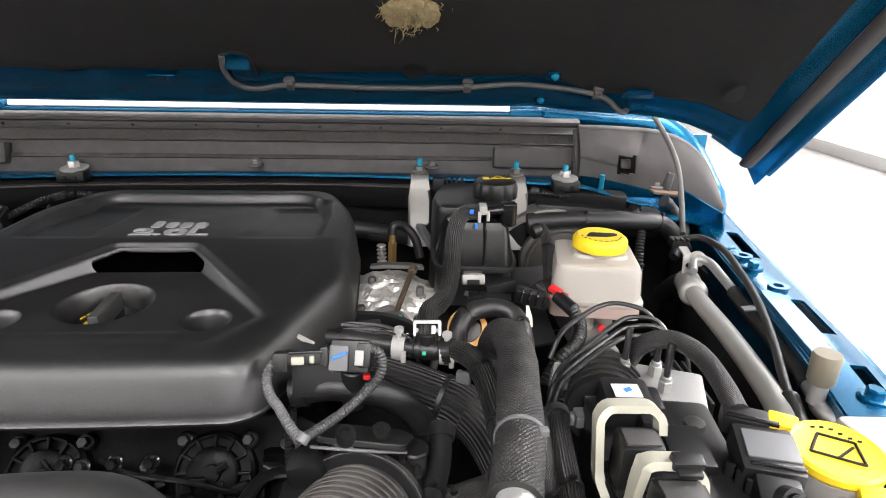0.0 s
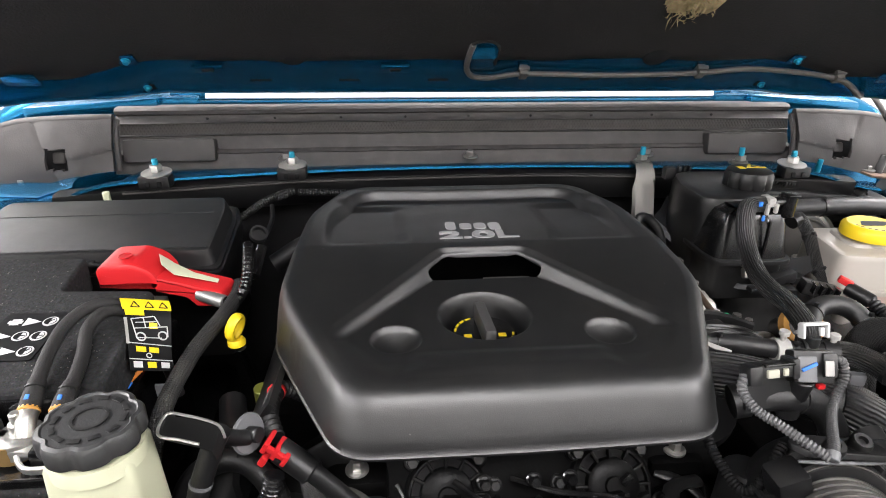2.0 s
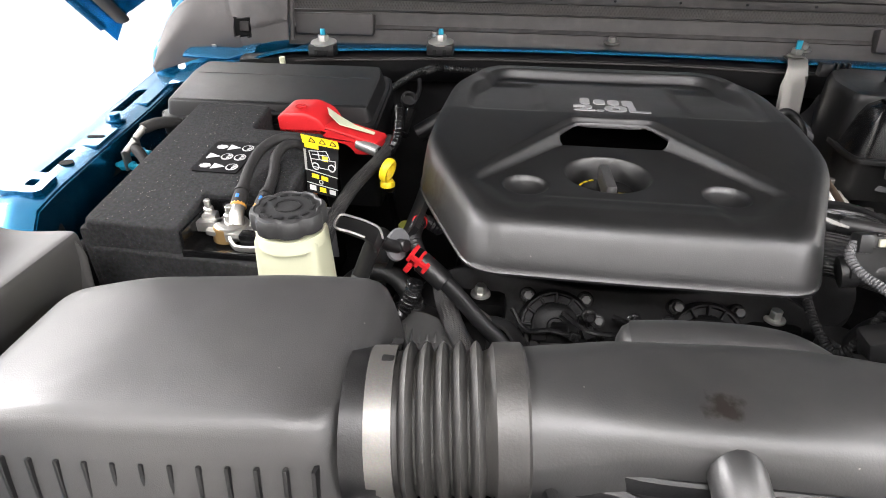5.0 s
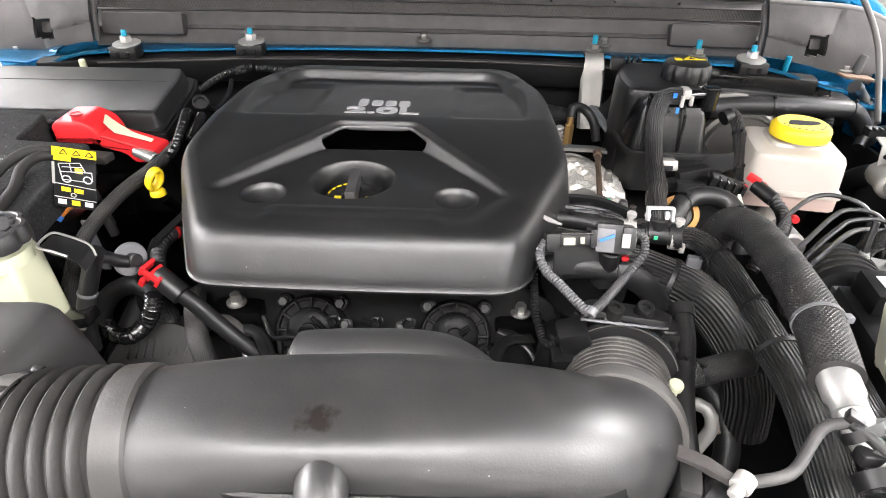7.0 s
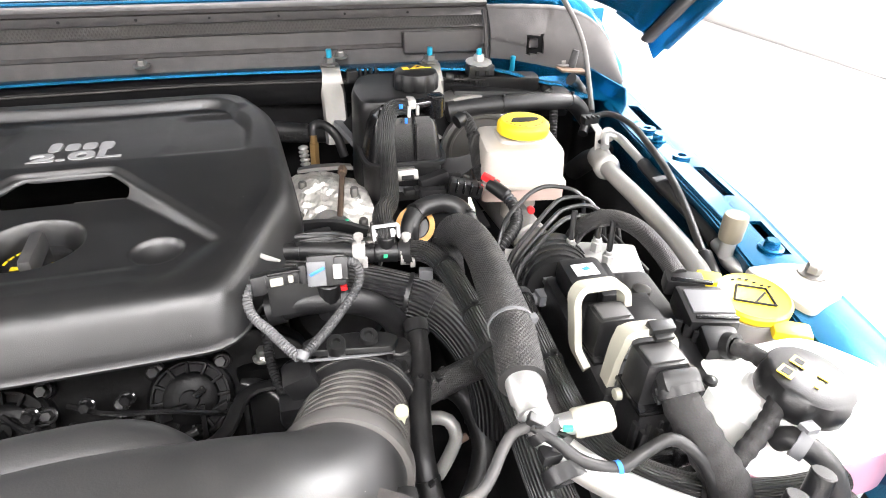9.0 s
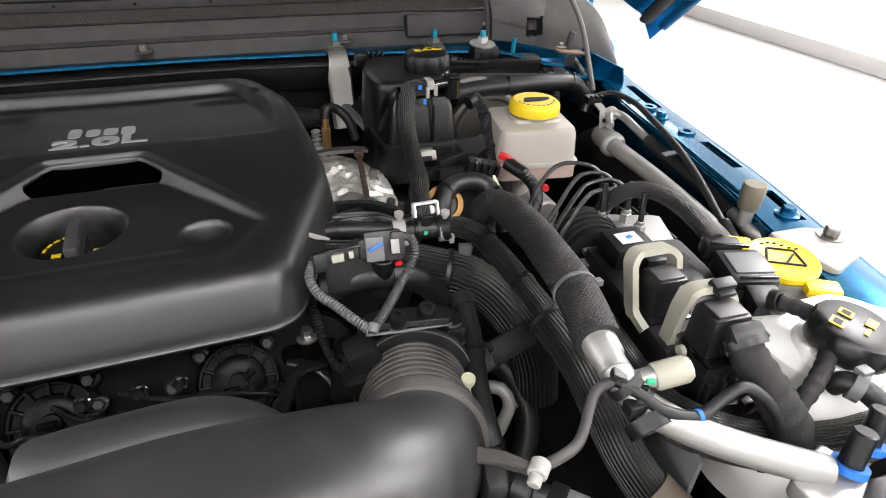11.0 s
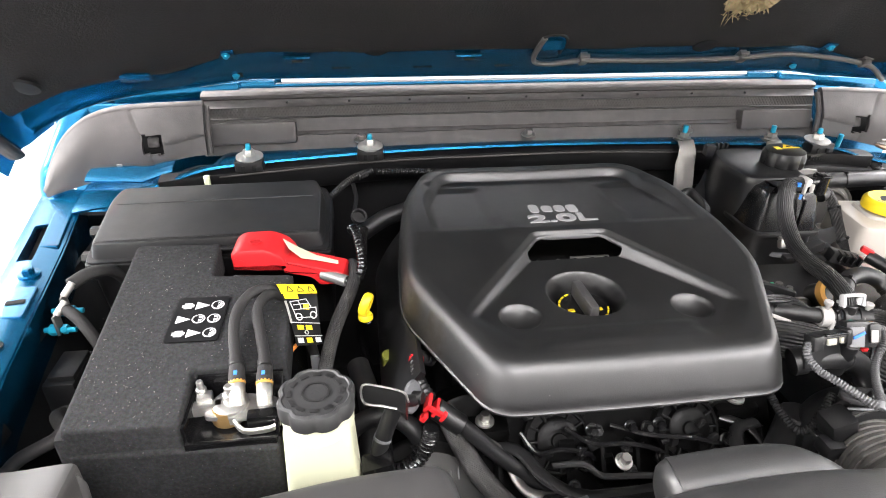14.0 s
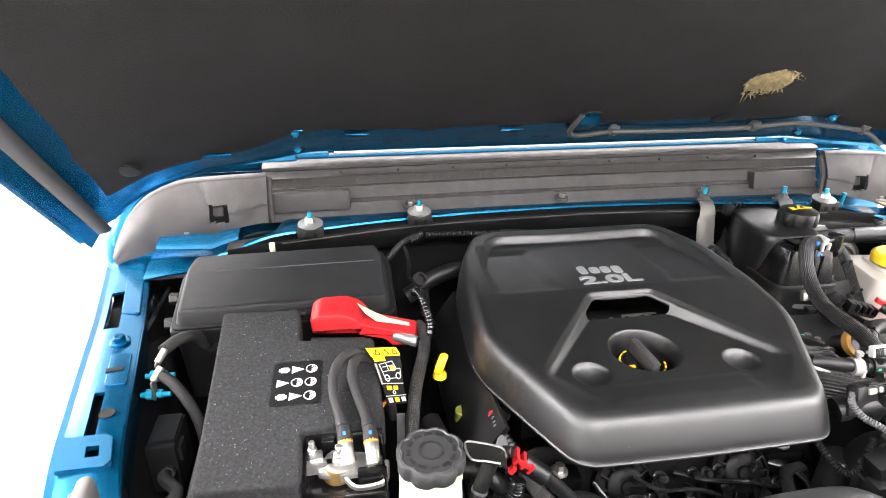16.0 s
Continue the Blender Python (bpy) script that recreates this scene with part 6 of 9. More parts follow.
def positive_terminal():
    t = thing("positive_terminal_cap", "red plastic cap over the positive battery terminal", "terminal cap")
    m = Matrix.Translation((-0.418, 0.722, 1.130)) @ turn(0, 0, -17)
    side = Matrix.Translation((-0.380, 0.708, 0.0)) @ turn(0, 0, -9) @ turn(90)
    dome = rounded([(-0.071, 1.122), (-0.073, 1.150), (-0.060, 1.160), (-0.024, 1.1635), (-0.004, 1.156), (0.006, 1.143), (0.006, 1.124), (-0.012, 1.128), (-0.030, 1.122)], 0.006, 4)
    part("cap", slab(dome, -0.024, 0.018, 0.0065, side, inset=0.004), RED, t)
    arm = rounded([(-0.006, 1.124), (-0.002, 1.146), (0.030, 1.140), (0.073, 1.131), (0.076, 1.110), (0.040, 1.107), (0.030, 1.118)], 0.004, 3)
    part("arm", slab(arm, -0.012, 0.018, 0.004, side, inset=0.002), RED, t)
    part("emblem", ring_band(Vector((-0.418, 0.712, 1.1612)), Vector((-0.418, 0.712, 1.1622)), 0.0062, 0.0014, 18), RED, t)
    part("torn_tag", sheet([[(-0.386, 0.721, 1.1590), (-0.376, 0.697, 1.1570)], [(-0.366, 0.712, 1.1500), (-0.362, 0.691, 1.1470)], [(-0.345, 0.702, 1.1435), (-0.343, 0.692, 1.1420)], [(-0.318, 0.697, 1.1370), (-0.318, 0.690, 1.1365)]], 0.0008), CREAM, t, "torn cream paper tag")
    part("cable_end", rod(m @ Vector((0.085, -0.009, -0.006)), m @ Vector((0.118, -0.014, -0.010)), 0.0076, 14), ALU, t)
    part("plate", box((-0.415, 0.695, 1.112), (0.075, 0.020, 0.010), 0.002, turn(0, 0, -8)), STEEL, t)
    p = m @ Vector((0.118, -0.014, -0.010))
    part("cable", tube([p, p + Vector((0.012, 0.0, 0.0)), p + Vector((0.020, 0.014, 0.010)), p + Vector((0.018, 0.045, 0.022)), p + Vector((0.012, 0.08, 0.03)), p + Vector((0.006, 0.10, 0.02))], 0.0058, 12, 0.003, ridge=0.0008, pitch=0.006), GLOSSY, t, "black conduit")
    part("eye_loop", ring_band(Vector((-0.292, 0.79, 1.150)), Vector((-0.290, 0.786, 1.155)), 0.008, 0.003, 16), PLASTIC, t)
    part("conduit_tee", rod((-0.290, 0.735, 1.120), (-0.286, 0.775, 1.140), 0.0072, 12), GLOSSY, t)
    part("down_cable", tube([(-0.303, 0.715, 1.120), (-0.298, 0.69, 1.122), (-0.304, 0.652, 1.118), (-0.322, 0.590, 1.108), (-0.334, 0.53, 1.085), (-0.338, 0.49, 1.04), (-0.34, 0.47, 0.97)], 0.0080, 12, 0.005), FABRIC, t, "cloth-taped cable")
    return t


positive_terminal()


def jump_tag():
    g = thing("warning_tag", "black hanging tag with yellow band and white pictograms", "tag")
    tl, tr, bl, br = Vector((-0.379, 0.601, 1.1655)), Vector((-0.3445, 0.617, 1.1515)), Vector((-0.3585, 0.548, 1.1230)), Vector((-0.3345, 0.5735, 1.1020))

    def at(u, v, lift=0.0):
        """u: 0..1 across, v: 0..1 down the tag; it curls a little."""
        p = tl.lerp(tr, u).lerp(bl.lerp(br, u), v)
        n = (tr - tl).cross(tl - bl).normalized()
        return p + n * (lift + 0.006 * math.sin(math.pi * v) + 0.003 * math.sin(2 * math.pi * v + 0.6) * (0.4 + u))

    def patch(name, u0, v0, u1, v1, material, lift=0.0006, label=""):
        rows = [[at(u0 + (u1 - u0) * i / 4, v0 + (v1 - v0) * j / 6, lift) for i in range(5)] for j in range(7)]
        return part(name, sheet(rows, 0.0004), material, g, label)

    def stroke(u0, v0, u1, v1, material=PRINT, r=0.0005):
        pts = [at(u0 + (u1 - u0) * k / 4, v0 + (v1 - v0) * k / 4, 0.0008) for k in range(5)]
        return part("pictogram", tube(pts, r, 5, 0.004), material, g)
    patch("tag_sheet", 0.0, 0.0, 1.0, 1.0, LABEL, 0.0)
    patch("yellow_band", -0.02, -0.02, 1.02, 0.17, YELLOW, 0.0005)
    patch("yellow_flap", 0.02, 0.17, 0.42, 0.26, YELLOW, 0.0005)
    for k in range(3):
        stroke(0.16 + 0.30 * k, 0.13, 0.25 + 0.30 * k, 0.03, LABEL)
        stroke(0.25 + 0.30 * k, 0.03, 0.34 + 0.30 * k, 0.13, LABEL)
        stroke(0.16 + 0.30 * k, 0.13, 0.34 + 0.30 * k, 0.13, LABEL)
    # pale worn edge down one side
    patch("worn_edge", -0.03, 0.30, 0.035, 0.66, WHITE, 0.0007, "white worn edge of the tag")
    # car pictogram in plain strokes
    for a in ((0.12, 0.32, 0.62, 0.27), (0.62, 0.27, 0.74, 0.40), (0.12, 0.32, 0.16, 0.45), (0.16, 0.45, 0.90, 0.40), (0.90, 0.40, 0.92, 0.53), (0.22, 0.57, 0.78, 0.55), (0.38, 0.30, 0.42, 0.43), (0.20, 0.37, 0.66, 0.34), (0.16, 0.45, 0.20, 0.55)):
        stroke(*a)
    patch("yellow_sign", 0.50, 0.36, 0.68, 0.44, YELLOW, 0.0009)
    for u, v in ((0.30, 0.555), (0.80, 0.52)):
        part("pictogram_wheel", tube([at(u + 0.10 * math.cos(a), v + 0.050 * math.sin(a), 0.0009) for a in [2 * math.pi * k / 12 for k in range(13)]], 0.0007, 6, 0.002), PRINT, g)
    stroke(0.0, 0.645, 1.0, 0.645)
    stroke(0.0, 0.855, 1.0, 0.855)
    for u in (0.28, 0.58):
        patch("yellow_sign", u - 0.11, 0.685, u + 0.11, 0.755, YELLOW, 0.0008)
    part("pictogram_wheel", tube([at(0.45 + 0.06 * math.cos(a), 0.80 + 0.030 * math.sin(a), 0.0009) for a in [2 * math.pi * k / 10 for k in range(11)]], 0.0005, 6, 0.002), PRINT, g)
    for u, mat in ((0.18, PRINT), (0.50, YELLOW), (0.82, PRINT)):
        patch("footer_sign", u - 0.10, 0.885, u + 0.10, 0.965, mat, 0.0008)
    part("tail", box((-0.343, 0.566, 1.062), (0.010, 0.003, 0.07), 0.001, turn(6, 0, 0)), GREYPL, g)
    return g


jump_tag()


def fluid_reservoir():
    r = thing("fluid_reservoir", "cream plastic fluid reservoir with a lobed black cap", "reservoir")
    cx, cy = -0.3275, 0.423
    part("bottle", slab(resample(rounded([(cx - 0.036, cy - 0.026), (cx + 0.034, cy - 0.026), (cx + 0.035, cy + 0.028), (cx - 0.034, cy + 0.028)], 0.014, 6), 60), 1.00, 1.154, 0.010, inset=0.007), CREAM, r)
    part("side_tab", box((cx + 0.039, cy - 0.012, 1.066), (0.010, 0.008, 0.022), 0.002), CREAM, r)
    part("neck", lathe([(0, 0), (0.030, 0), (0.030, 0.012), (0, 0.012)], 28, Matrix.Translation((cx, cy, 1.140))), CREAM, r)
    part("cap", lathe([(0, 0.0), (0.0318, 0.0), (0.0325, 0.002), (0.0325, 0.0125), (0.0312, 0.0150), (0.0285, 0.0160), (0.0272, 0.0150), (0.0, 0.0158)], 96, Matrix.Translation((cx, cy, 1.1565)), lobes=8, lobe_depth=0.085, lobe_z=(-0.01, 0.0165)), shader("matt_grey_black_cap", (0.022, 0.022, 0.0225), 0.5, grain=0.2, bump=0.2, specular=0.7), r, "lobed black screw cap")
    for k in range(12):
        a = 2 * math.pi * k / 12
        part("cap_marking", box((cx + 0.0215 * math.cos(a), cy + 0.0215 * math.sin(a), 1.1723), (0.0035, 0.0075, 0.0008), 0.0002, turn(0, 0, math.degrees(a))), RUBBER, r)
    part("cap_emblem", ring_band(Vector((cx, cy, 1.1720)), Vector((cx, cy, 1.1731)), 0.010, 0.0018, 20), RUBBER, r)
    for s, dz in (("COLD", 0.0), ("MAX", -0.014)):
        letters(s, 0.0125, "level_lettering", CREAM, r, Matrix.Translation((cx - 0.004, cy - 0.0255, 1.062 + dz)) @ turn(87), depth=0.0006)
    return r


fluid_reservoir()


def dipstick():
    d = thing("dipstick", "yellow looped dipstick handle on a black tube", "dipstick")
    part("tube", tube([(-0.286, 0.628, 1.093), (-0.292, 0.66, 1.06), (-0.295, 0.70, 1.0), (-0.28, 0.72, 0.9)], 0.006, 10, 0.01), GLOSSY, d)
    ring = [Vector((-0.286, 0.619, 1.121)) + Vector((0.42, 0.91, 0)).normalized() * (0.0080 * math.cos(a)) + Vector((0.30, 0, 0.95)) * (0.0120 * math.sin(a)) for a in [2 * math.pi * k / 16 for k in range(17)]]
    part("handle", tube(ring, 0.0034, 10, 0.003, flat=1.6), YELLOW, d)
    part("collar", lathe([(0, 0), (0.0090, 0), (0.0090, 0.004), (0.007, 0.007), (0, 0.007)], 18, Matrix.Translation((-0.287, 0.621, 1.100))), YELLOW, d)
    part("green_fitting", rod((-0.262, 0.60, 1.045), (-0.262, 0.598, 1.062), 0.009, 12), shader("olive_fitting", (0.16, 0.17, 0.03), 0.4), d)
    return d


dipstick()


def lifting_fitting():
    f = thing("pipe_joint", "bright metal tab on a black pipe joint with a round washer", "pipe fitting")
    rows = [[(-0.290, 0.447, 1.152), (-0.289, 0.436, 1.152), (-0.289, 0.426, 1.152)], [(-0.276, 0.445, 1.1515), (-0.275, 0.434, 1.151), (-0.274, 0.422, 1.150)], [(-0.262, 0.442, 1.149), (-0.261, 0.431, 1.148), (-0.261, 0.420, 1.147)], [(-0.253, 0.440, 1.145), (-0.253, 0.430, 1.143), (-0.254, 0.421, 1.141)], [(-0.250, 0.438, 1.136), (-0.251, 0.430, 1.134), (-0.252, 0.422, 1.132)]]
    part("tab", sheet(rows, 0.002), DARKBOLT, f, "bent grey metal tab")
    edge = [rows[2][2], rows[1][2], rows[0][2], rows[0][0], rows[1][0], rows[2][0], rows[3][0], rows[4][0]]
    # zinc tube stands in for the light along the tab's rim
    part("tab_edge", tube([Vector(p) + Vector((0, 0, 0.0015)) for p in edge], 0.0011, 6, 0.003), ZINC, f, "bright edge drawn for the rim light on the tab")
    part("elbow", tube([(-0.262, 0.447, 1.128), (-0.256, 0.455, 1.124), (-0.250, 0.462, 1.116), (-0.243, 0.468, 1.111)], 0.0062, 14, 0.004), PLASTIC, f)
    part("washer", lathe([(0.007, 0), (0.0150, 0.0), (0.0165, 0.002), (0.0150, 0.004), (0.008, 0.004)], 26, aim((-0.246, 0.474, 1.110), (-0.226, 0.462, 1.116))), GREYPL, f, "grey rubber washer")
    part("washer_hub", rod((-0.250, 0.476, 1.109), (-0.234, 0.467, 1.1135), 0.0062, 14), PLASTIC, f)
    part("sleeve", tube([(-0.256, 0.448, 1.136), (-0.263, 0.447, 1.122), (-0.270, 0.444, 1.104), (-0.277, 0.440, 1.084), (-0.282, 0.436, 1.06), (-0.284, 0.434, 1.03)], 0.0080, 16, 0.004), RUBBER, f)
    part("sleeve_ring", ring_band(Vector((-0.2740, 0.4420, 1.0935)), Vector((-0.2748, 0.4414, 1.0908)), 0.0081, 0.0006, 22), GREYPL, f)
    part("sleeve_foot", box((-0.280, 0.428, 1.074), (0.030, 0.022, 0.012), 0.004, turn(0, -14, 0)), GLOSSY, f)
    part("white_tab", box((-0.281, 0.424, 1.070), (0.016, 0.004, 0.010), 0.002, turn(0, 30, 10)), WHITE, f)
    return f


lifting_fitting()


def breather_hose():
    h = thing("breather_hose", "black hose with a red quick connector", "hose")
    part("hose", tube([(-0.215, 0.466, 1.092), (-0.200, 0.462, 1.082), (-0.182, 0.461, 1.062), (-0.160, 0.459, 1.036), (-0.135, 0.456, 1.012), (-0.110, 0.452, 0.992), (-0.07, 0.445, 0.975)], 0.0080, 14, 0.004), RUBBER, h)
    part("socket", rod((-0.222, 0.470, 1.096), (-0.196, 0.461, 1.078), 0.0108, 16), PLASTIC, h)
    way = turn(0, 32, -14)
    for k in range(3):
        part("red_lock", box((-0.2290 + 0.0075 * k, 0.4700 - 0.0026 * k, 1.1040 - 0.0048 * k), (0.0042, 0.018, 0.011), 0.0014, way), RED, h, "red locking rib")
    part("red_lock", box((-0.221, 0.4600, 1.100), (0.018, 0.004, 0.005), 0.001, way), RED, h, "red locking clip")
    part("red_lock", box((-0.233, 0.465, 1.091), (0.006, 0.009, 0.010), 0.002, way), RED, h, "red locking clip")
    part("back_hose", tube([(-0.226, 0.483, 1.096), (-0.235, 0.51, 1.10), (-0.232, 0.545, 1.098), (-0.215, 0.56, 1.08)], 0.0068, 12, 0.005, ridge=0.0009, pitch=0.006), RUBBER, h)
    part("red_collar", ring_band(Vector((-0.2345, 0.537, 1.100)), Vector((-0.234, 0.541, 1.099)), 0.0072, 0.0012, 16), RED, h)
    return h


breather_hose()


def small_looms():
    for name, label, cat, pts, r, ridge, pitch, mat in (
        ("spring_conduit", "black corrugated conduit looping beside the engine", "conduit", [(-0.226, 0.464, 1.076), (-0.230, 0.460, 1.060), (-0.240, 0.456, 1.044), (-0.258, 0.457, 1.028), (-0.280, 0.468, 1.016), (-0.300, 0.482, 1.012), (-0.315, 0.50, 1.00)], 0.0078, 0.0012, 0.0044, GLOSSY),
        ("woven_loom", "black woven cable loom below the hose", "cable loom", [(-0.205, 0.500, 1.050), (-0.196, 0.470, 1.044), (-0.178, 0.436, 1.030), (-0.150, 0.408, 1.012), (-0.11, 0.395, 0.99), (-0.06, 0.39, 0.97)], 0.0105, 0, 0, BRAID),
        ("crossover_conduit", "thin ribbed conduit at the bulkhead clamp", "conduit", [(-0.352, 0.872, 1.128), (-0.330, 0.895, 1.140), (-0.302, 0.925, 1.152), (-0.268, 0.942, 1.158)], 0.0050, 0.0007, 0.0040, RUBBER),
        ("crossover_conduit", "thin ribbed conduit along the bulkhead", "conduit", [(-0.262, 0.942, 1.156), (-0.22, 0.945, 1.154), (-0.16, 0.948, 1.150), (-0.05, 0.955, 1.142)], 0.0048, 0.0007, 0.004, RUBBER),
        ("thin_lead", "thin black lead down behind the fuse box", "cable", [(-0.300, 0.93, 1.14), (-0.296, 0.90, 1.13), (-0.300, 0.86, 1.12), (-0.296, 0.82, 1.135), (-0.290, 0.795, 1.15)], 0.0032, 0, 0, RUBBER),
        ("drop_hose", "black hose dropping beside the reservoir", "hose", [(-0.325, 0.495, 0.99), (-0.312, 0.508, 1.028), (-0.290, 0.512, 1.046), (-0.262, 0.505, 1.054), (-0.240, 0.49, 1.045), (-0.228, 0.48, 1.02)], 0.0105, 0, 0, RUBBER),
        ("floor_hose", "black hose deep beside the engine", "hose", [(-0.30, 0.62, 1.03), (-0.285, 0.55, 1.02), (-0.29, 0.48, 0.99), (-0.30, 0.42, 0.95)], 0.014, 0, 0, RUBBER),
        ("rear_hose", "black hose along the bulkhead", "hose", [(-0.30, 0.90, 1.06), (-0.24, 0.915, 1.09), (-0.15, 0.93, 1.10), (0.0, 0.94, 1.10), (0.15, 0.945, 1.10), (0.25, 0.96, 1.08)], 0.014, 0, 0, RUBBER),
        ("fender_lead", "black taped lead along the inner fender", "cable", [(-0.640, 0.470, 1.040), (-0.622, 0.483, 1.058), (-0.602, 0.488, 1.068), (-0.588, 0.496, 1.071), (-0.587, 0.510, 1.069), (-0.600, 0.528, 1.062), (-0.613, 0.550, 1.052), (-0.618, 0.59, 1.02)], 0.0068, 0, 0, TAPE),
    ):
        t = thing(name, label, cat)
        part("sleeve", tube(pts, r, 14, 0.005, ridge=ridge, pitch=pitch or 0.005), mat, t)
        part("tape_end", tube([Vector(pts[-2]).lerp(Vector(pts[-1]), 0.3), Vector(pts[-2]).lerp(Vector(pts[-1]), 0.7)], r + 0.0016, 14, 0.005), FABRIC, t)
    # small fittings on the inner fender
    g = thing("ground_studs", "blue-capped ground studs on the inner fender", "fastener")
    for y, z in ((0.678, 1.099), (0.652, 1.090)):
        part("stud", merge(rod((-0.658, y, z), (-0.622, y - 0.002, z), 0.0034, 10), rod((-0.652, y, z), (-0.643, y, z), 0.0068, 6), rod((-0.638, y, z), (-0.632, y, z), 0.0058, 6)), CYANNUT, g)
        part("lug", merge(box((-0.641, y, z + 0.008), (0.003, 0.014, 0.026), 0.001), rod((-0.641, y + 0.002, z + 0.018), (-0.632, y + 0.014, z + 0.030), 0.0046, 10)), STEEL, g, "crimped cable lug")
    part("lead", tube([(-0.636, 0.692, 1.126), (-0.622, 0.712, 1.128), (-0.606, 0.735, 1.118), (-0.600, 0.755, 1.09)], 0.0078, 12, 0.004), TAPE, g, "taped black lead")
    part("lead", tube([(-0.634, 0.662, 1.112), (-0.618, 0.652, 1.104), (-0.602, 0.640, 1.086), (-0.590, 0.630, 1.060), (-0.584, 0.62, 1.02)], 0.0068, 12, 0.004), TAPE, g, "taped black lead")
    k = thing("relay_block", "black relay block on the inner fender", "relay")
    part("body", box((-0.624, 0.612, 1.030), (0.034, 0.06, 0.07), 0.004), PLASTIC, k)
    part("lid", box((-0.622, 0.612, 1.067), (0.028, 0.046, 0.008), 0.002), PLASTIC, k)
    part("clip", box((-0.606, 0.600, 1.046), (0.006, 0.02, 0.02), 0.001), PLASTIC, k)
    w = thing("orange_tail", "short orange wire end with blue tip", "wire")
    part("wire", tube([(-0.372, 0.566, 1.098), (-0.364, 0.570, 1.105), (-0.355, 0.578, 1.112)], 0.0022, 8, 0.003), ORANGE, w)
    part("tip", rod((-0.374, 0.563, 1.095), (-0.371, 0.567, 1.099), 0.0032, 8), PAINTMARK, w)


small_looms()


# ---------- bulkhead side, brake and coolant ----------
def tie_hose(t, pts, r, at=(0.3, 0.7)):
    """Cable ties with their heads, and a moulded end collar, on a hose."""
    cp = curve_points(pts, 0.006)
    for f in at:
        i = min(len(cp) - 2, int(f * len(cp)))
        p, d = cp[i], (cp[i + 1] - cp[i]).normalized()
        part("tie", ring_band(p - d * 0.0018, p + d * 0.0018, r + 0.0001, 0.0010, 18), PLASTIC, t)
        up = (Vector((0, -0.3, 1)) - d * d.dot(Vector((0, -0.3, 1)))).normalized()
        part("tie_head", box(p + up * (r + 0.002), (0.005, 0.004, 0.004), 0.0008, turn(0, 0, 30)), PLASTIC, t)
    p, d = cp[0], (cp[2] - cp[0]).normalized()
    part("end_collar", ring_band(p, p + d * 0.012, r + 0.0002, 0.0018, 18), RUBBER, t)


def strut(x, y, lower, group="support struts"):
    s = thing("support_strut", "bent zinc-plated steel strut bolted to the bulkhead flange", "bracket", group)
    top = 1.190
    rows = []
    for yy, zz, w in ((y + 0.010, top, 0.014), (y - 0.008, top, 0.014), (y - 0.017, top - 0.008, 0.014), (y - 0.022, top - 0.022, 0.016), (y - 0.026, top - 0.036, 0.0185), (y - 0.036, top - 0.075, 0.0185), (y - 0.052, lower, 0.019)):
        k = 0.0045 if zz < top - 0.03 else 0.0
        rows.append([(x - w, yy + k, zz), (x - w + 0.004, yy, zz), (x, yy + 0.001, zz), (x + w - 0.004, yy, zz), (x + w, yy + k * 1.6, zz)])
    part("strap", sheet(rows, 0.0025), STEEL, s)
    part("nut", lathe([(0, 0), (0.013, 0), (0.013, 0.002), (0.0085, 0.004), (0.0085, 0.011), (0, 0.011)], 6, Matrix.Translation((x, y + 0.001, top + 0.001))), STEEL, s, smooth=False)
    part("stud", rod((x, y + 0.001, top + 0.008), (x, y + 0.001, top + 0.024), 0.0042, 10), CYANNUT, s)
    return s


strut(0.264, 0.955, 1.085)
strut(0.416, 0.940, 1.085)


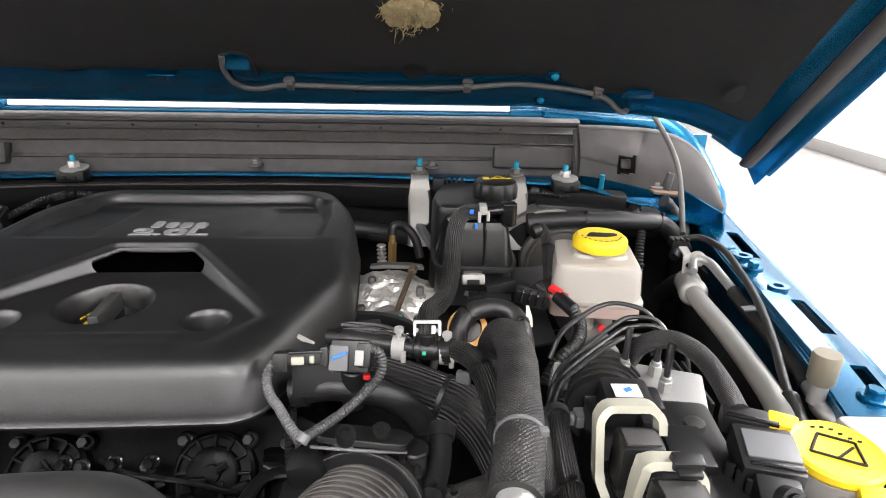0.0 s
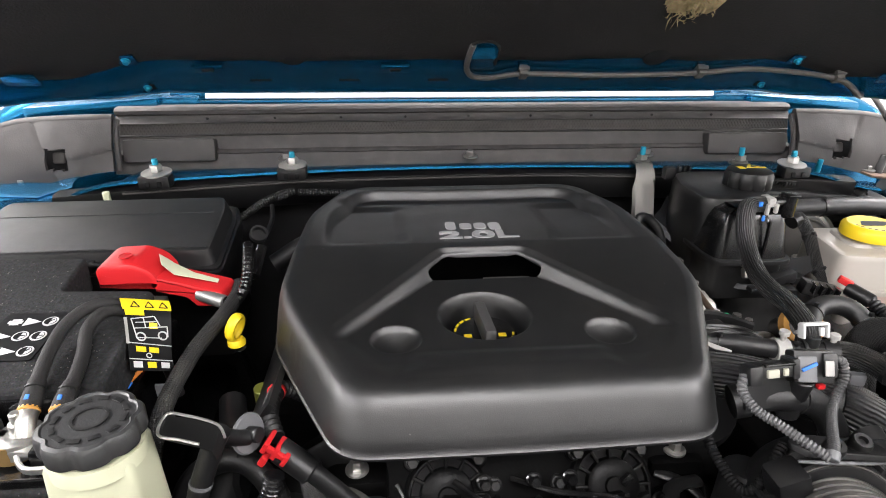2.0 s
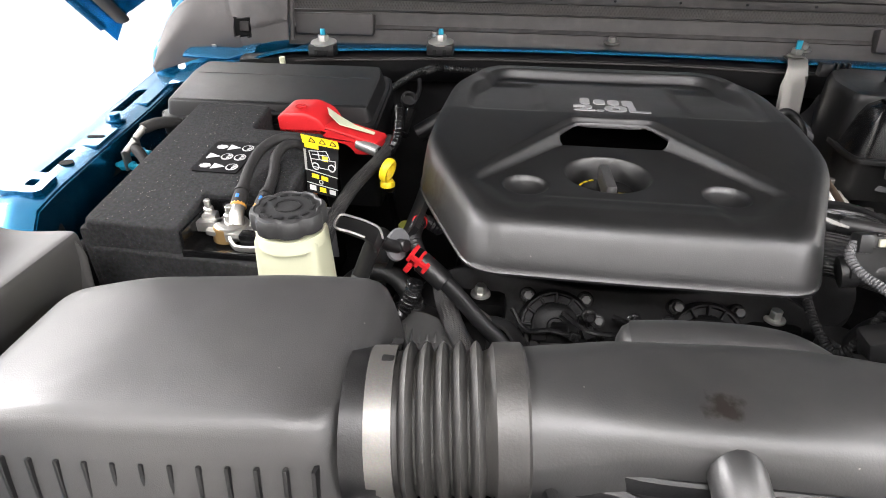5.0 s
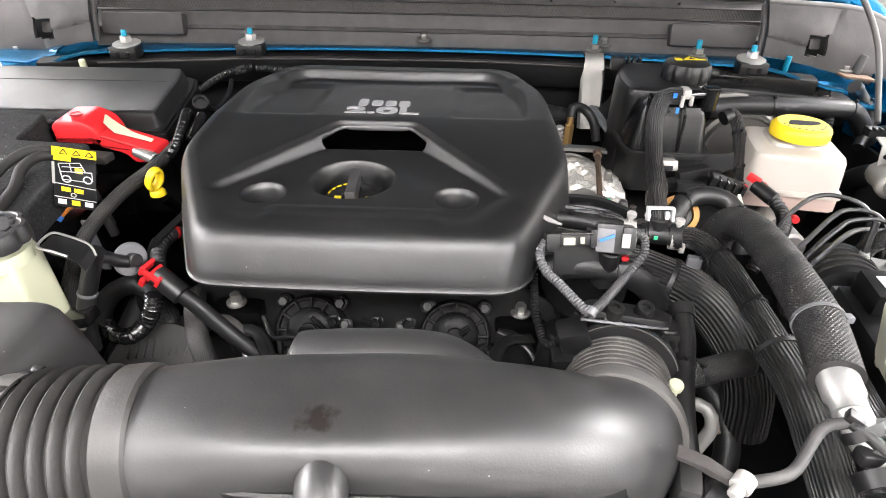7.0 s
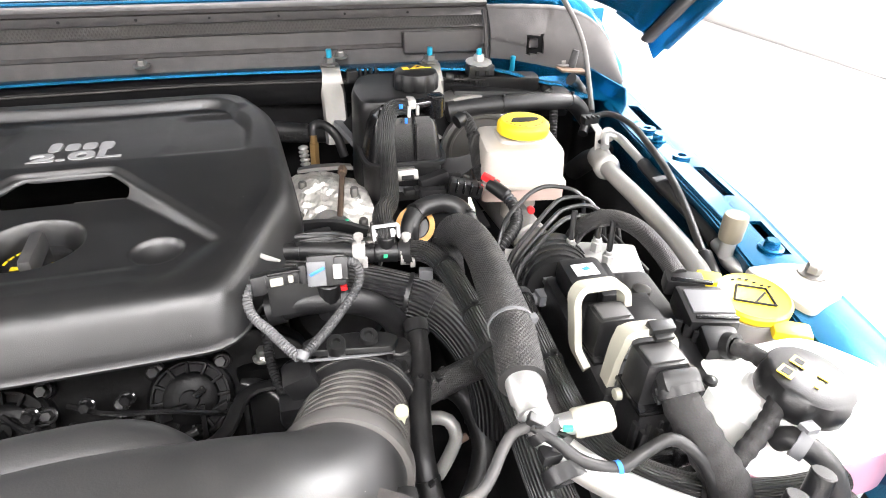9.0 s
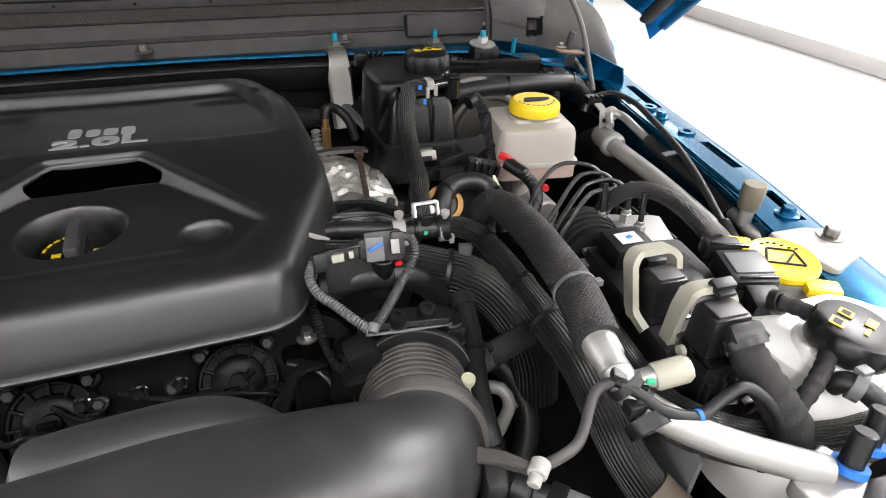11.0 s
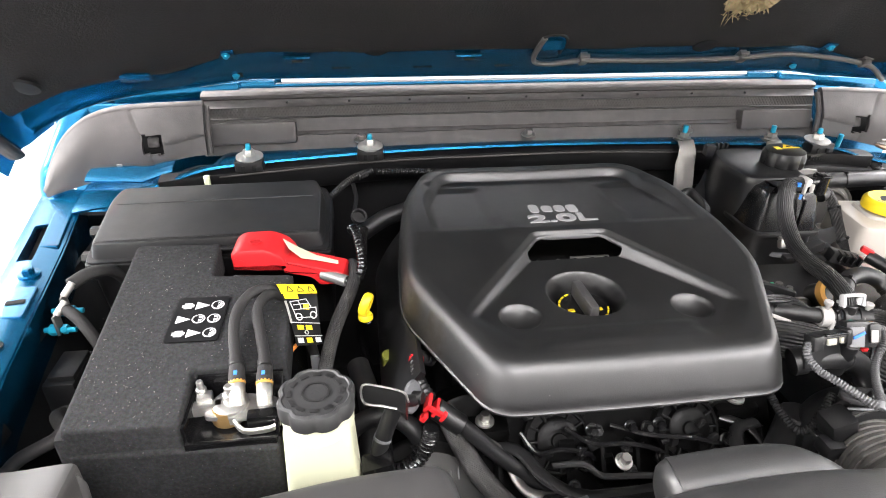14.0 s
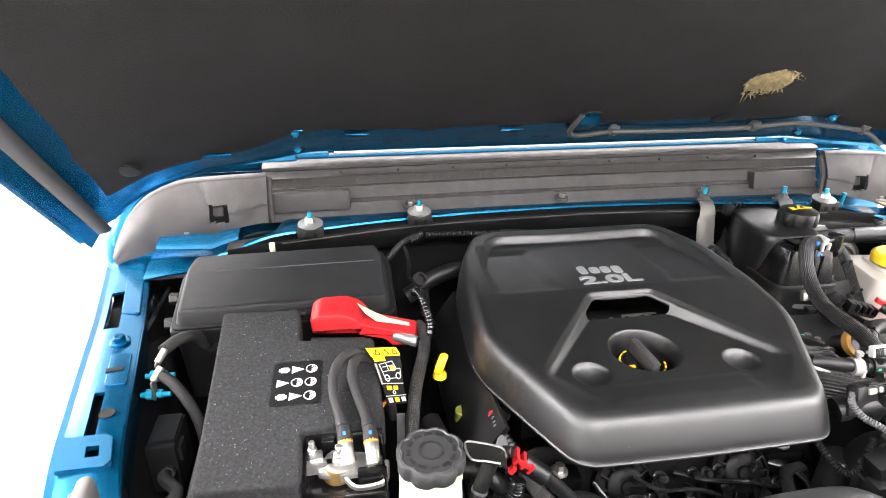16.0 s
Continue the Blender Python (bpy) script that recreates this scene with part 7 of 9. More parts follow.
def coolant_tank():
    t = thing("coolant_tank", "black coolant expansion tank with a ribbed pressure cap", "coolant tank")
    m = Matrix.Translation((0.337, 0.0, 0.0))
    back = resample(rounded([(-0.056, 0.785), (0.052, 0.785), (0.056, 0.86), (0.052, 0.926), (-0.040, 0.930), (-0.062, 0.86)], 0.026, 6), 60)
    part("rear_chamber", slab(back, 1.055, 1.186, 0.012, m, inset=0.004), PLASTIC, t)
    lobe = resample(rounded([(-0.050, 0.744), (0.044, 0.740), (0.052, 0.765), (0.052, 0.83), (-0.054, 0.83), (-0.056, 0.77)], 0.018, 6), 60)
    part("front_chamber", slab(lobe, 1.112, 1.180, 0.021, m, inset=0.009), GLOSSY, t)
    mid = (0.0, 0.79)
    wide = [(x * 1.07, mid[1] + (y - mid[1]) * 1.10) for x, y in lobe]
    part("weld_seam", slab(wide, 1.112, 1.118, 0.0018, m), PLASTIC, t)
    part("lower_body", slab([(x * 0.97, y + 0.004) for x, y in lobe], 1.060, 1.113, 0.008, m), PLASTIC, t)
    part("mould_line", box((0.345, 0.7415, 1.145), (0.003, 0.004, 0.050), 0.001), GLOSSY, t)
    part("shoulder_rib", tube([(0.345, 0.7425, 1.150), (0.345, 0.7440, 1.164), (0.345, 0.7510, 1.174), (0.345, 0.765, 1.1795), (0.345, 0.80, 1.1805)], 0.0016, 8, 0.004), GLOSSY, t)
    cap = lathe([(0, 0), (0.030, 0), (0.032, 0.003), (0.032, 0.018), (0.029, 0.024), (0.022, 0.027), (0, 0.0275)], 80, Matrix.Translation((0.369, 0.841, 1.184)), lobes=10, lobe_depth=0.10, lobe_z=(-0.001, 0.019))
    part("pressure_cap", cap, PLASTIC, t, "lobed black pressure cap with yellow signs")
    part("cap_sign", slab([(-0.012, -0.005), (0.012, -0.005), (0.0, 0.012)], 0, 0.0005, 0, Matrix.Translation((0.373, 0.843, 1.2118))), YELLOW, t)
    part("cap_sign", box((0.355, 0.841, 1.2118), (0.009, 0.011, 0.0006), 0), YELLOW, t)
    part("cap_sign", box((0.388, 0.841, 1.2115), (0.006, 0.003, 0.0006), 0), YELLOW, t)
    part("cap_mark", slab([(-0.004, -0.002), (0.004, -0.002), (0.0, 0.005)], 0, 0.0004, 0, Matrix.Translation((0.373, 0.843, 1.2124))), LABEL, t)
    part("nipple", merge(rod((0.376, 0.762, 1.170), (0.376, 0.762, 1.199), 0.0115, 14), rod((0.376, 0.762, 1.191), (0.338, 0.752, 1.190), 0.0065, 12), box((0.376, 0.758, 1.199), (0.016, 0.018, 0.004), 0.0015)), GLOSSY, t)
    part("comb", merge(*[box((0.298 + 0.008 * k, 0.932, 1.182), (0.004, 0.010, 0.014), 0.001) for k in range(5)]), PLASTIC, t)
    part("top_tab", box((0.292, 0.918, 1.183), (0.016, 0.014, 0.018), 0.002), PLASTIC, t)
    part("mount_foot", merge(box((0.330, 0.729, 1.106), (0.030, 0.010, 0.014), 0.003, turn(-25)), box((0.330, 0.738, 1.112), (0.024, 0.012, 0.004), 0.001)), STEEL, t, "zinc mounting foot")
    part("mount_slot", box((0.330, 0.7235, 1.105), (0.016, 0.003, 0.006), 0.001, turn(-25)), DULL, t)
    part("paint_mark", box((0.332, 0.7385, 1.176), (0.0035, 0.002, 0.007), 0.0004), PAINTMARK, t)
    # swept bracket from the strut to the mounting foot
    rows = []
    for (x, y, z), w in (((0.262, 0.905, 1.122), 0.016), ((0.276, 0.875, 1.110), 0.018), ((0.289, 0.840, 1.098), 0.020), ((0.300, 0.805, 1.087), 0.021), ((0.312, 0.772, 1.081), 0.022), ((0.328, 0.746, 1.081), 0.020), ((0.350, 0.731, 1.084), 0.016)):
        rows.append([(x - 0.005, y - 0.004, z - 0.005), (x - 0.003, y - 0.003, z + 0.0015), (x + 0.003, y + 0.002, z), (x + w * 0.8, y + w * 0.5, z - 0.004)])
    part("swept_bracket", sheet(rows, 0.003), GREYPL, t, "curved grey bracket under the tank")
    skirt = []
    for k, (x, y, z) in enumerate(((0.268, 0.900, 1.118), (0.281, 0.868, 1.106), (0.293, 0.832, 1.094), (0.304, 0.797, 1.084), (0.317, 0.766, 1.079), (0.335, 0.742, 1.080), (0.362, 0.730, 1.084), (0.395, 0.733, 1.088))):
        skirt.append([(x + 0.004, y + 0.004, z), (x + 0.020 + 0.002 * k, y + 0.016, z + 0.010), (x + 0.034 + 0.002 * k, y + 0.030, z + 0.026)])
    part("tank_skirt", sheet(skirt, 0.003), PLASTIC, t)
    part("lower_shell", sheet([[(0.285, 0.90 - 0.19 * k / 6, 1.070 - 0.004 * k), (0.30, 0.90 - 0.19 * k / 6, 1.045 - 0.003 * k), (0.36, 0.90 - 0.20 * k / 6, 1.035 - 0.004 * k), (0.44, 0.90 - 0.20 * k / 6, 1.05 - 0.003 * k)] for k in range(7)], 0.004), PLASTIC, t)
    for x, y, z, w in ((0.352, 0.722, 1.086, 0.030), (0.375, 0.728, 1.097, 0.022), (0.398, 0.738, 1.090, 0.020)):
        part("wire_clip", box((x, y, z), (w, 0.012, 0.010), 0.002, turn(10, 0, 8)), PLASTIC, t)
    return t


coolant_tank()


def degas_hose():
    h = thing("degas_hose", "ribbed black coolant hose with white clips", "hose")
    pts = [(0.338, 0.752, 1.190), (0.320, 0.750, 1.190), (0.311, 0.743, 1.185), (0.304, 0.729, 1.168), (0.301, 0.708, 1.147), (0.297, 0.678, 1.132), (0.290, 0.640, 1.130), (0.280, 0.600, 1.137), (0.268, 0.568, 1.143), (0.265, 0.545, 1.138), (0.265, 0.540, 1.122)]
    part("hose", tube(pts, 0.0105, 18, 0.004), RIBBED, h)
    part("top_clip", merge(box((0.341, 0.750, 1.195), (0.010, 0.020, 0.012), 0.003), box((0.336, 0.740, 1.187), (0.004, 0.005, 0.014), 0.001), box((0.347, 0.740, 1.188), (0.004, 0.005, 0.012), 0.001)), WHITE, h, "white spring clip")
    part("end_clip", merge(box((0.265, 0.541, 1.137), (0.026, 0.008, 0.004), 0.0015, turn(-20)), box((0.265, 0.539, 1.147), (0.026, 0.008, 0.003), 0.0015, turn(-20)), box((0.253, 0.537, 1.141), (0.003, 0.009, 0.014), 0.0015, turn(-20)), box((0.277, 0.537, 1.141), (0.003, 0.009, 0.014), 0.0015, turn(-20)), box((0.271, 0.5345, 1.141), (0.004, 0.004, 0.008), 0.001, turn(-20))), PRINT, h, "silver end clip")
    part("paint_mark", box((0.326, 0.741, 1.194), (0.005, 0.003, 0.006), 0.0005), PAINTMARK, h)
    return h


degas_hose()


def brake_reservoir():
    r = thing("brake_fluid_reservoir", "milky brake fluid reservoir with a yellow screw cap", "reservoir")
    m = Matrix.Translation((0.500, 0.757, 0)) @ turn(0, 0, -8)
    low = resample(rounded([(-0.064, -0.054), (0.052, -0.056), (0.054, 0.056), (-0.060, 0.056)], 0.012, 5), 60)
    part("lower_half", slab(low, 1.062, 1.083, 0.002, m), FLUID, r, "amber fluid seen in the lower half")
    part("seam", slab([(x * 1.05, y * 1.05) for x, y in low], 1.080, 1.087, 0.002, m), MILKY, r)
    part("upper_half", slab(resample(rounded([(-0.064, -0.054), (0.052, -0.056), (0.054, 0.056), (-0.060, 0.056)], 0.020, 6), 72), 1.085, 1.133, 0.009, m, inset=0.003), MILKY, r)
    part("shoulder", slab(resample(rounded([(-0.040, -0.030), (0.040, -0.030), (0.038, 0.042), (-0.038, 0.042)], 0.02, 5), 48), 1.128, 1.138, 0.004, m, inset=0.004), MILKY, r)
    part("window", box((0.515, 0.7025, 1.099), (0.030, 0.003, 0.012), 0.001, turn(0, 0, -8)), MILKY, r)
    part("neck", lathe([(0, 0), (0.028, 0), (0.028, 0.015), (0, 0.015)], 28, Matrix.Translation((0.500, 0.757, 1.134))), MILKY, r)
    part("cap", lathe([(0, 0), (0.035, 0), (0.0358, 0.002), (0.0358, 0.011), (0.0345, 0.0135), (0.030, 0.017), (0, 0.017)], 90, Matrix.Translation((0.500, 0.757, 1.141)), lobes=45, lobe_depth=0.02, lobe_z=(0.001, 0.014)), YELLOW, r, "yellow ribbed screw cap")
    part("cap_sign", merge(slab(resample(rounded([(-0.022, -0.007), (0.006, -0.010), (0.022, -0.004), (0.022, 0.004), (-0.012, 0.009)], 0.004, 4), 30), 0, 0.0006, 0, Matrix.Translation((0.500, 0.757, 1.1578)))), LABEL, r)
    for k in range(10):
        a = radians(190 + 16 * k)
        part("cap_print", box((0.500 + 0.026 * math.cos(a), 0.757 + 0.026 * math.sin(a), 1.1581), (0.0016, 0.0042, 0.0004), 0, turn(0, 0, math.degrees(a))), LABEL, r)
    part("outlet", merge(rod((0.485, 0.74, 1.02), (0.485, 0.74, 1.055), 0.014, 14), rod((0.520, 0.765, 1.02), (0.520, 0.765, 1.055), 0.014, 14)), MILKY, r)
    b = thing("brake_booster", "dark round brake booster with a metal rim", "brake booster")
    part("drum", lathe([(0, 0), (0.09, 0), (0.118, 0.012), (0.122, 0.022), (0.122, 0.030), (0.116, 0.040), (0.06, 0.06), (0, 0.065)], 48, aim((0.475, 0.955, 1.035), (0.475, 0.80, 1.02))), STEEL, b)
    part("face", lathe([(0, 0.060), (0.105, 0.044), (0.108, 0.046), (0.055, 0.070), (0, 0.072)], 48, aim((0.475, 0.955, 1.035), (0.475, 0.80, 1.02))), DULL, b)
    part("front_plate", lathe([(0, 0), (0.050, 0.0), (0.053, 0.003), (0.056, 0.003), (0.058, -0.004), (0.063, -0.006), (0.066, -0.002), (0.066, -0.012), (0.040, -0.060), (0, -0.060)], 44, aim((0.482, 0.862, 1.074), (0.482, 0.80, 1.070))), STEEL, b, "ringed metal front plate")
    part("master_cylinder", rod((0.485, 0.90, 1.015), (0.50, 0.69, 1.005), 0.026, 20), CASTING, b, "alloy master cylinder")
    return r


brake_reservoir()


def bulkhead_hoses():
    for label, pts, r, mat, ridge in (
        ("smooth black hose along the bulkhead", [(0.425, 0.87, 1.135), (0.47, 0.868, 1.140), (0.53, 0.866, 1.142), (0.59, 0.870, 1.140), (0.64, 0.88, 1.13), (0.69, 0.90, 1.08)], 0.0135, RUBBER, 0),
        ("thin corrugated conduit along the bulkhead", [(0.44, 0.935, 1.168), (0.50, 0.925, 1.160), (0.56, 0.918, 1.155), (0.61, 0.905, 1.150)], 0.0055, RUBBER, 0.0009),
        ("black vacuum hose behind the reservoir", [(0.60, 0.910, 1.150), (0.605, 0.88, 1.13), (0.600, 0.86, 1.09), (0.598, 0.84, 1.03)], 0.0065, RUBBER, 0.0008),
        ("black cable looping down beside the reservoir", [(0.418, 0.80, 1.145), (0.432, 0.805, 1.150), (0.438, 0.785, 1.130), (0.434, 0.75, 1.10), (0.44, 0.72, 1.08)], 0.0080, RIBBED, 0),
        ("black hose at the fender corner", [(0.655, 0.925, 1.155), (0.675, 0.93, 1.14), (0.690, 0.91, 1.11), (0.66, 0.87, 1.08)], 0.008, RUBBER, 0),
        ("wide black heater hose below the tank", [(0.30, 0.95, 1.09), (0.36, 0.935, 1.07), (0.43, 0.92, 1.07), (0.52, 0.93, 1.10), (0.62, 0.93, 1.11)], 0.016, RUBBER, 0),
    ):
        t = thing("hose", label, "hose")
        part("sleeve", tube(pts, r, 14, 0.006, ridge=ridge, pitch=0.0048), mat, t)
        tie_hose(t, pts, r + ridge)
    d = thing("heater_duct", "black moulded duct under the bulkhead flange", "duct")
    part("shell", box((0.545, 0.925, 1.128), (0.20, 0.05, 0.045), 0.010, turn(0, 3, -4)), PLASTIC, d)
    c = thing("hinge_bracket", "small steel bracket and bolt at the bulkhead corner", "bracket")
    part("plate", box((0.668, 0.956, 1.162), (0.05, 0.035, 0.004), 0.001, turn(0, 6, 0)), RUST, c)
    part("knob", rod((0.672, 0.965, 1.164), (0.678, 0.963, 1.192), 0.009, 12, r2=0.006), RUBBER, c)


bulkhead_hoses()


def turbo():
    t = thing("turbocharger", "turbocharger with foil heat shield and rusty fittings", "turbocharger")
    rows = []
    for k in range(45):
        y = 0.675 + 0.175 * k / 44
        row = []
        for i in range(45):
            x = 0.150 + 0.134 * i / 44
            crease = abs(noise.noise(Vector((x * 46, y * 90, 4.0)))) * 0.010 + abs(noise.noise(Vector((x * 120, y * 200, 7.0)))) * 0.004
            row.append((x, y, 1.058 + 0.022 * math.sin(math.pi * i / 44) + 0.012 * math.sin((y - 0.69) * 26) - crease))
        rows.append(row)
    part("heat_shield", sheet(rows, 0.0015), FOIL, t, "crumpled foil heat shield", smooth=False)
    dome = []
    for k in range(15):
        f = k / 14
        dome.append([(0.222 + 0.056 * (1 - 0.55 * f) * math.cos(a), 0.672 + 0.040 * f - 0.012 * math.sin(a), 1.028 + (0.050 + 0.012 * math.sin(f * 2.6)) * math.sin(a)) for a in [radians(-20 + 220 * i / 30) for i in range(31)]])
    part("compressor_dome", sheet(dome, 0.003), CASTING, t, "rough alloy compressor housing")
    part("dome_rim", tube([(0.222 + 0.058 * math.cos(a), 0.667 - 0.012 * math.sin(a), 1.028 + 0.053 * math.sin(a)) for a in [radians(-20 + 22 * k) for k in range(11)]], 0.0055, 12, 0.006), ALU, t)
    part("turbine_housing", lathe([(0, -0.05), (0.05, -0.05), (0.060, -0.03), (0.062, 0.0), (0.052, 0.02), (0.0, 0.022)], 32, aim((0.222, 0.640, 0.985), (0.222, 0.600, 1.020))), DULL, t, "dull black turbine housing")
    part("heat_plate", sheet([[(0.196, 0.795, 1.101), (0.215, 0.797, 1.103), (0.250, 0.797, 1.102), (0.266, 0.797, 1.099)], [(0.194, 0.788, 1.100), (0.215, 0.788, 1.102), (0.250, 0.788, 1.101), (0.268, 0.788, 1.098)], [(0.194, 0.787, 1.096), (0.215, 0.787, 1.097), (0.250, 0.787, 1.096), (0.268, 0.787, 1.094)]], 0.002), STEEL, t, "dull steel bracket plate")
    part("shield_strap", tube([(0.158, 0.640, 1.096), (0.185, 0.632, 1.104), (0.225, 0.622, 1.106), (0.258, 0.612, 1.098)], 0.0042, 8, 0.005, flat=1.8), PLASTIC, t)
    for bx, by, bz in ((0.198, 0.765, 1.084), (0.262, 0.742, 1.080), (0.188, 0.700, 1.074), (0.258, 0.640, 1.090), (0.240, 0.628, 1.094)):
        bolt((bx, by, bz - 0.006), (bx, by, bz + 0.010), 0.0055, 0.008, t, STEEL)
    part("actuator_rod", rod((0.231, 0.640, 1.100), (0.252, 0.775, 1.099), 0.0036, 10), RUST, t, "brown actuator rod")
    part("rod_end", merge(rod((0.229, 0.636, 1.092), (0.230, 0.636, 1.104), 0.0095, 14), ring_band(Vector((0.229, 0.636, 1.100)), Vector((0.2292, 0.636, 1.103)), 0.0095, 0.003, 16)), STEEL, t)
    part("rod_nut", rod((0.251, 0.768, 1.099), (0.2535, 0.784, 1.099), 0.0062, 6), RUST, t)
    part("green_mark", box((0.238, 0.630, 1.106), (0.004, 0.003, 0.003), 0.0005), GREENMARK, t)
    part("sensor", merge(rod((0.222, 0.850, 1.075), (0.223, 0.850, 1.112), 0.007, 6), rod((0.223, 0.850, 1.110), (0.223, 0.850, 1.128), 0.005, 10)), BRASS, t, "brass sensor body")
    part("sensor_boot", tube([(0.223, 0.850, 1.124), (0.225, 0.853, 1.136), (0.240, 0.858, 1.134), (0.256, 0.852, 1.118), (0.264, 0.845, 1.09)], 0.0066, 12, 0.005), RUBBER, t)
    part("coil", tube([(0.208, 0.838, 1.085), (0.207, 0.840, 1.113)], 0.0058, 12, 0.003, ridge=0.0018, pitch=0.006), ALU, t, "small steel coil")
    part("oil_pipe", tube([(0.236, 0.63, 1.055), (0.25, 0.62, 1.075), (0.28, 0.622, 1.08), (0.30, 0.63, 1.07)], 0.0065, 10, 0.005), STEEL, t)
    part("banjo", merge(rod((0.243, 0.622, 1.07), (0.243, 0.622, 1.092), 0.008, 6), rod((0.268, 0.632, 1.068), (0.268, 0.632, 1.098), 0.004, 10)), STEEL, t)
    part("ochre_ring", ring_band(Vector((0.312, 0.612, 1.098)), Vector((0.311, 0.603, 1.105)), 0.016, 0.006, 24), OCHRE, t, "ochre pipe seal")
    part("pipe_stub", rod((0.316, 0.640, 1.075), (0.312, 0.606, 1.102), 0.016, 18), PLASTIC, t)
    p = thing("clamp_pad", "silver V-band clamp beside the engine cover", "clamp")
    part("band", tube([(0.158, 0.655, 1.085), (0.176, 0.63, 1.095), (0.196, 0.607, 1.09), (0.205, 0.595, 1.075)], 0.006, 8, 0.005, flat=1.6), ALU, p)
    part("cap", merge(rod((0.20, 0.598, 1.072), (0.204, 0.60, 1.092), 0.011, 12)), CASTING, p)


turbo()


def charge_hoses():
    h = thing("charge_air_hose", "thick ribbed black charge-air hose with a tie", "hose")
    pts = [(0.150, 0.548, 1.096), (0.185, 0.542, 1.094), (0.225, 0.532, 1.088), (0.260, 0.522, 1.081), (0.293, 0.508, 1.073), (0.318, 0.484, 1.064), (0.336, 0.452, 1.045), (0.345, 0.430, 1.015), (0.348, 0.42, 0.97)]
    part("sleeve", tube(pts, 0.0235, 26, 0.006), LONGRIB, h)
    part("end_sleeve", tube([(0.283, 0.5125, 1.0755), (0.293, 0.508, 1.073), (0.306, 0.497, 1.069)], 0.0252, 26, 0.004), LONGRIB, h)
    part("tie", ring_band(Vector((0.2785, 0.5145, 1.0765)), Vector((0.2825, 0.5128, 1.0757)), 0.0240, 0.0014, 30), PLASTIC, h)
    part("grey_tab", box((0.299, 0.511, 1.103), (0.014, 0.008, 0.012), 0.002, turn(0, 0, -15)), GREYPL, h, "grey clip tab")
    h = thing("lower_charge_hose", "wide ribbed black hose with a worn brown cuff", "hose")
    part("sleeve", tube([(0.322, 0.385, 1.108), (0.326, 0.355, 1.103), (0.327, 0.326, 1.096), (0.327, 0.296, 1.084), (0.331, 0.268, 1.066), (0.340, 0.245, 1.050)], 0.0165, 24, 0.006), LONGRIB, h)
    part("tie", ring_band(Vector((0.3220, 0.382, 1.1075)), Vector((0.3225, 0.378, 1.1068)), 0.0166, 0.0014, 26), PLASTIC, h)
    part("end_cuff", tube([(0.339, 0.247, 1.0515), (0.349, 0.230, 1.042), (0.362, 0.212, 1.032)], 0.0190, 20, 0.006), shader("worn_tan_cuff", (0.11, 0.09, 0.065), 0.7, mottle=0.4, mottle_size=60, grain=0.4), h, "worn brown hose cuff")
    e = thing("valve_block", "small grey valve block with a pale top between the hoses", "valve")
    part("body", box((0.402, 0.520, 1.088), (0.034, 0.030, 0.022), 0.003, turn(0, 0, -20)), GREYPL, e)
    part("top", box((0.402, 0.520, 1.101), (0.030, 0.024, 0.005), 0.002, turn(0, 0, -20)), WHITE, e)
    b = thing("air_conditioning_hose", "fat textured black hose running into a silver pipe", "hose")
    pts = [(0.340, 0.538, 1.03), (0.333, 0.546, 1.085), (0.332, 0.549, 1.110), (0.337, 0.540, 1.131), (0.341, 0.510, 1.143), (0.3385, 0.460, 1.151), (0.330, 0.410, 1.158), (0.3205, 0.350, 1.162), (0.309, 0.300, 1.158)]
    part("sleeve", tube(pts, 0.0165, 26, 0.005), BRAID, b)
    part("tie", ring_band(Vector((0.3208, 0.352, 1.162)), Vector((0.3203, 0.349, 1.162)), 0.0167, 0.0010, 30), GREYPL, b)
    part("tie_head", box((0.334, 0.344, 1.172), (0.006, 0.006, 0.005), 0.001), GREYPL, b)
    part("cuff", lathe([(0, 0), (0.0125, 0), (0.0125, 0.018), (0.0105, 0.022), (0.0105, 0.030), (0, 0.030)], 24, aim((0.3105, 0.306, 1.1585), (0.308, 0.280, 1.153))), ALU, b, "silver crimp")
    part("pipe", tube([(0.309, 0.292, 1.156), (0.3105, 0.274, 1.149), (0.318, 0.260, 1.139), (0.335, 0.242, 1.131), (0.363, 0.219, 1.125), (0.394, 0.200, 1.119), (0.415, 0.190, 1.114)], 0.0105, 20, 0.005), ALU, b, "matt aluminium pipe")
    part("service_port", rod((0.314, 0.268, 1.148), (0.330, 0.264, 1.154), 0.0072, 16), ALU, b)
    part("port_cap", lathe([(0, 0), (0.0086, 0), (0.0094, 0.002), (0.0094, 0.022), (0.0080, 0.025), (0, 0.0255)], 10, aim((0.328, 0.264, 1.153), (0.358, 0.259, 1.159))), BEIGE, b, "translucent beige service cap")
    part("paint_mark", box((0.322, 0.2590, 1.1560), (0.006, 0.003, 0.003), 0.0004, turn(0, 0, -15)), GREENMARK, b)
    part("clip", merge(ring_band(Vector((0.3120, 0.271, 1.1475)), Vector((0.3145, 0.266, 1.144)), 0.0107, 0.0024, 20), box((0.305, 0.270, 1.156), (0.010, 0.008, 0.006), 0.0015, turn(0, 20, -30)), box((0.312, 0.262, 1.153), (0.020, 0.003, 0.003), 0.0008, turn(0, 10, -25)), ring_band(Vector((0.3165, 0.2625, 1.1410)), Vector((0.3190, 0.2590, 1.1385)), 0.0107, 0.0020, 20)), PLASTIC, b)
    part("flange_block", slab(rounded([(-0.022, -0.03), (0.035, -0.018), (0.035, 0.014), (-0.012, 0.010)], 0.006, 4), 0, 0.012, 0.003, Matrix.Translation((0.402, 0.186, 1.102)) @ turn(0, 0, 15)), ALU, b, "alloy pipe flange")
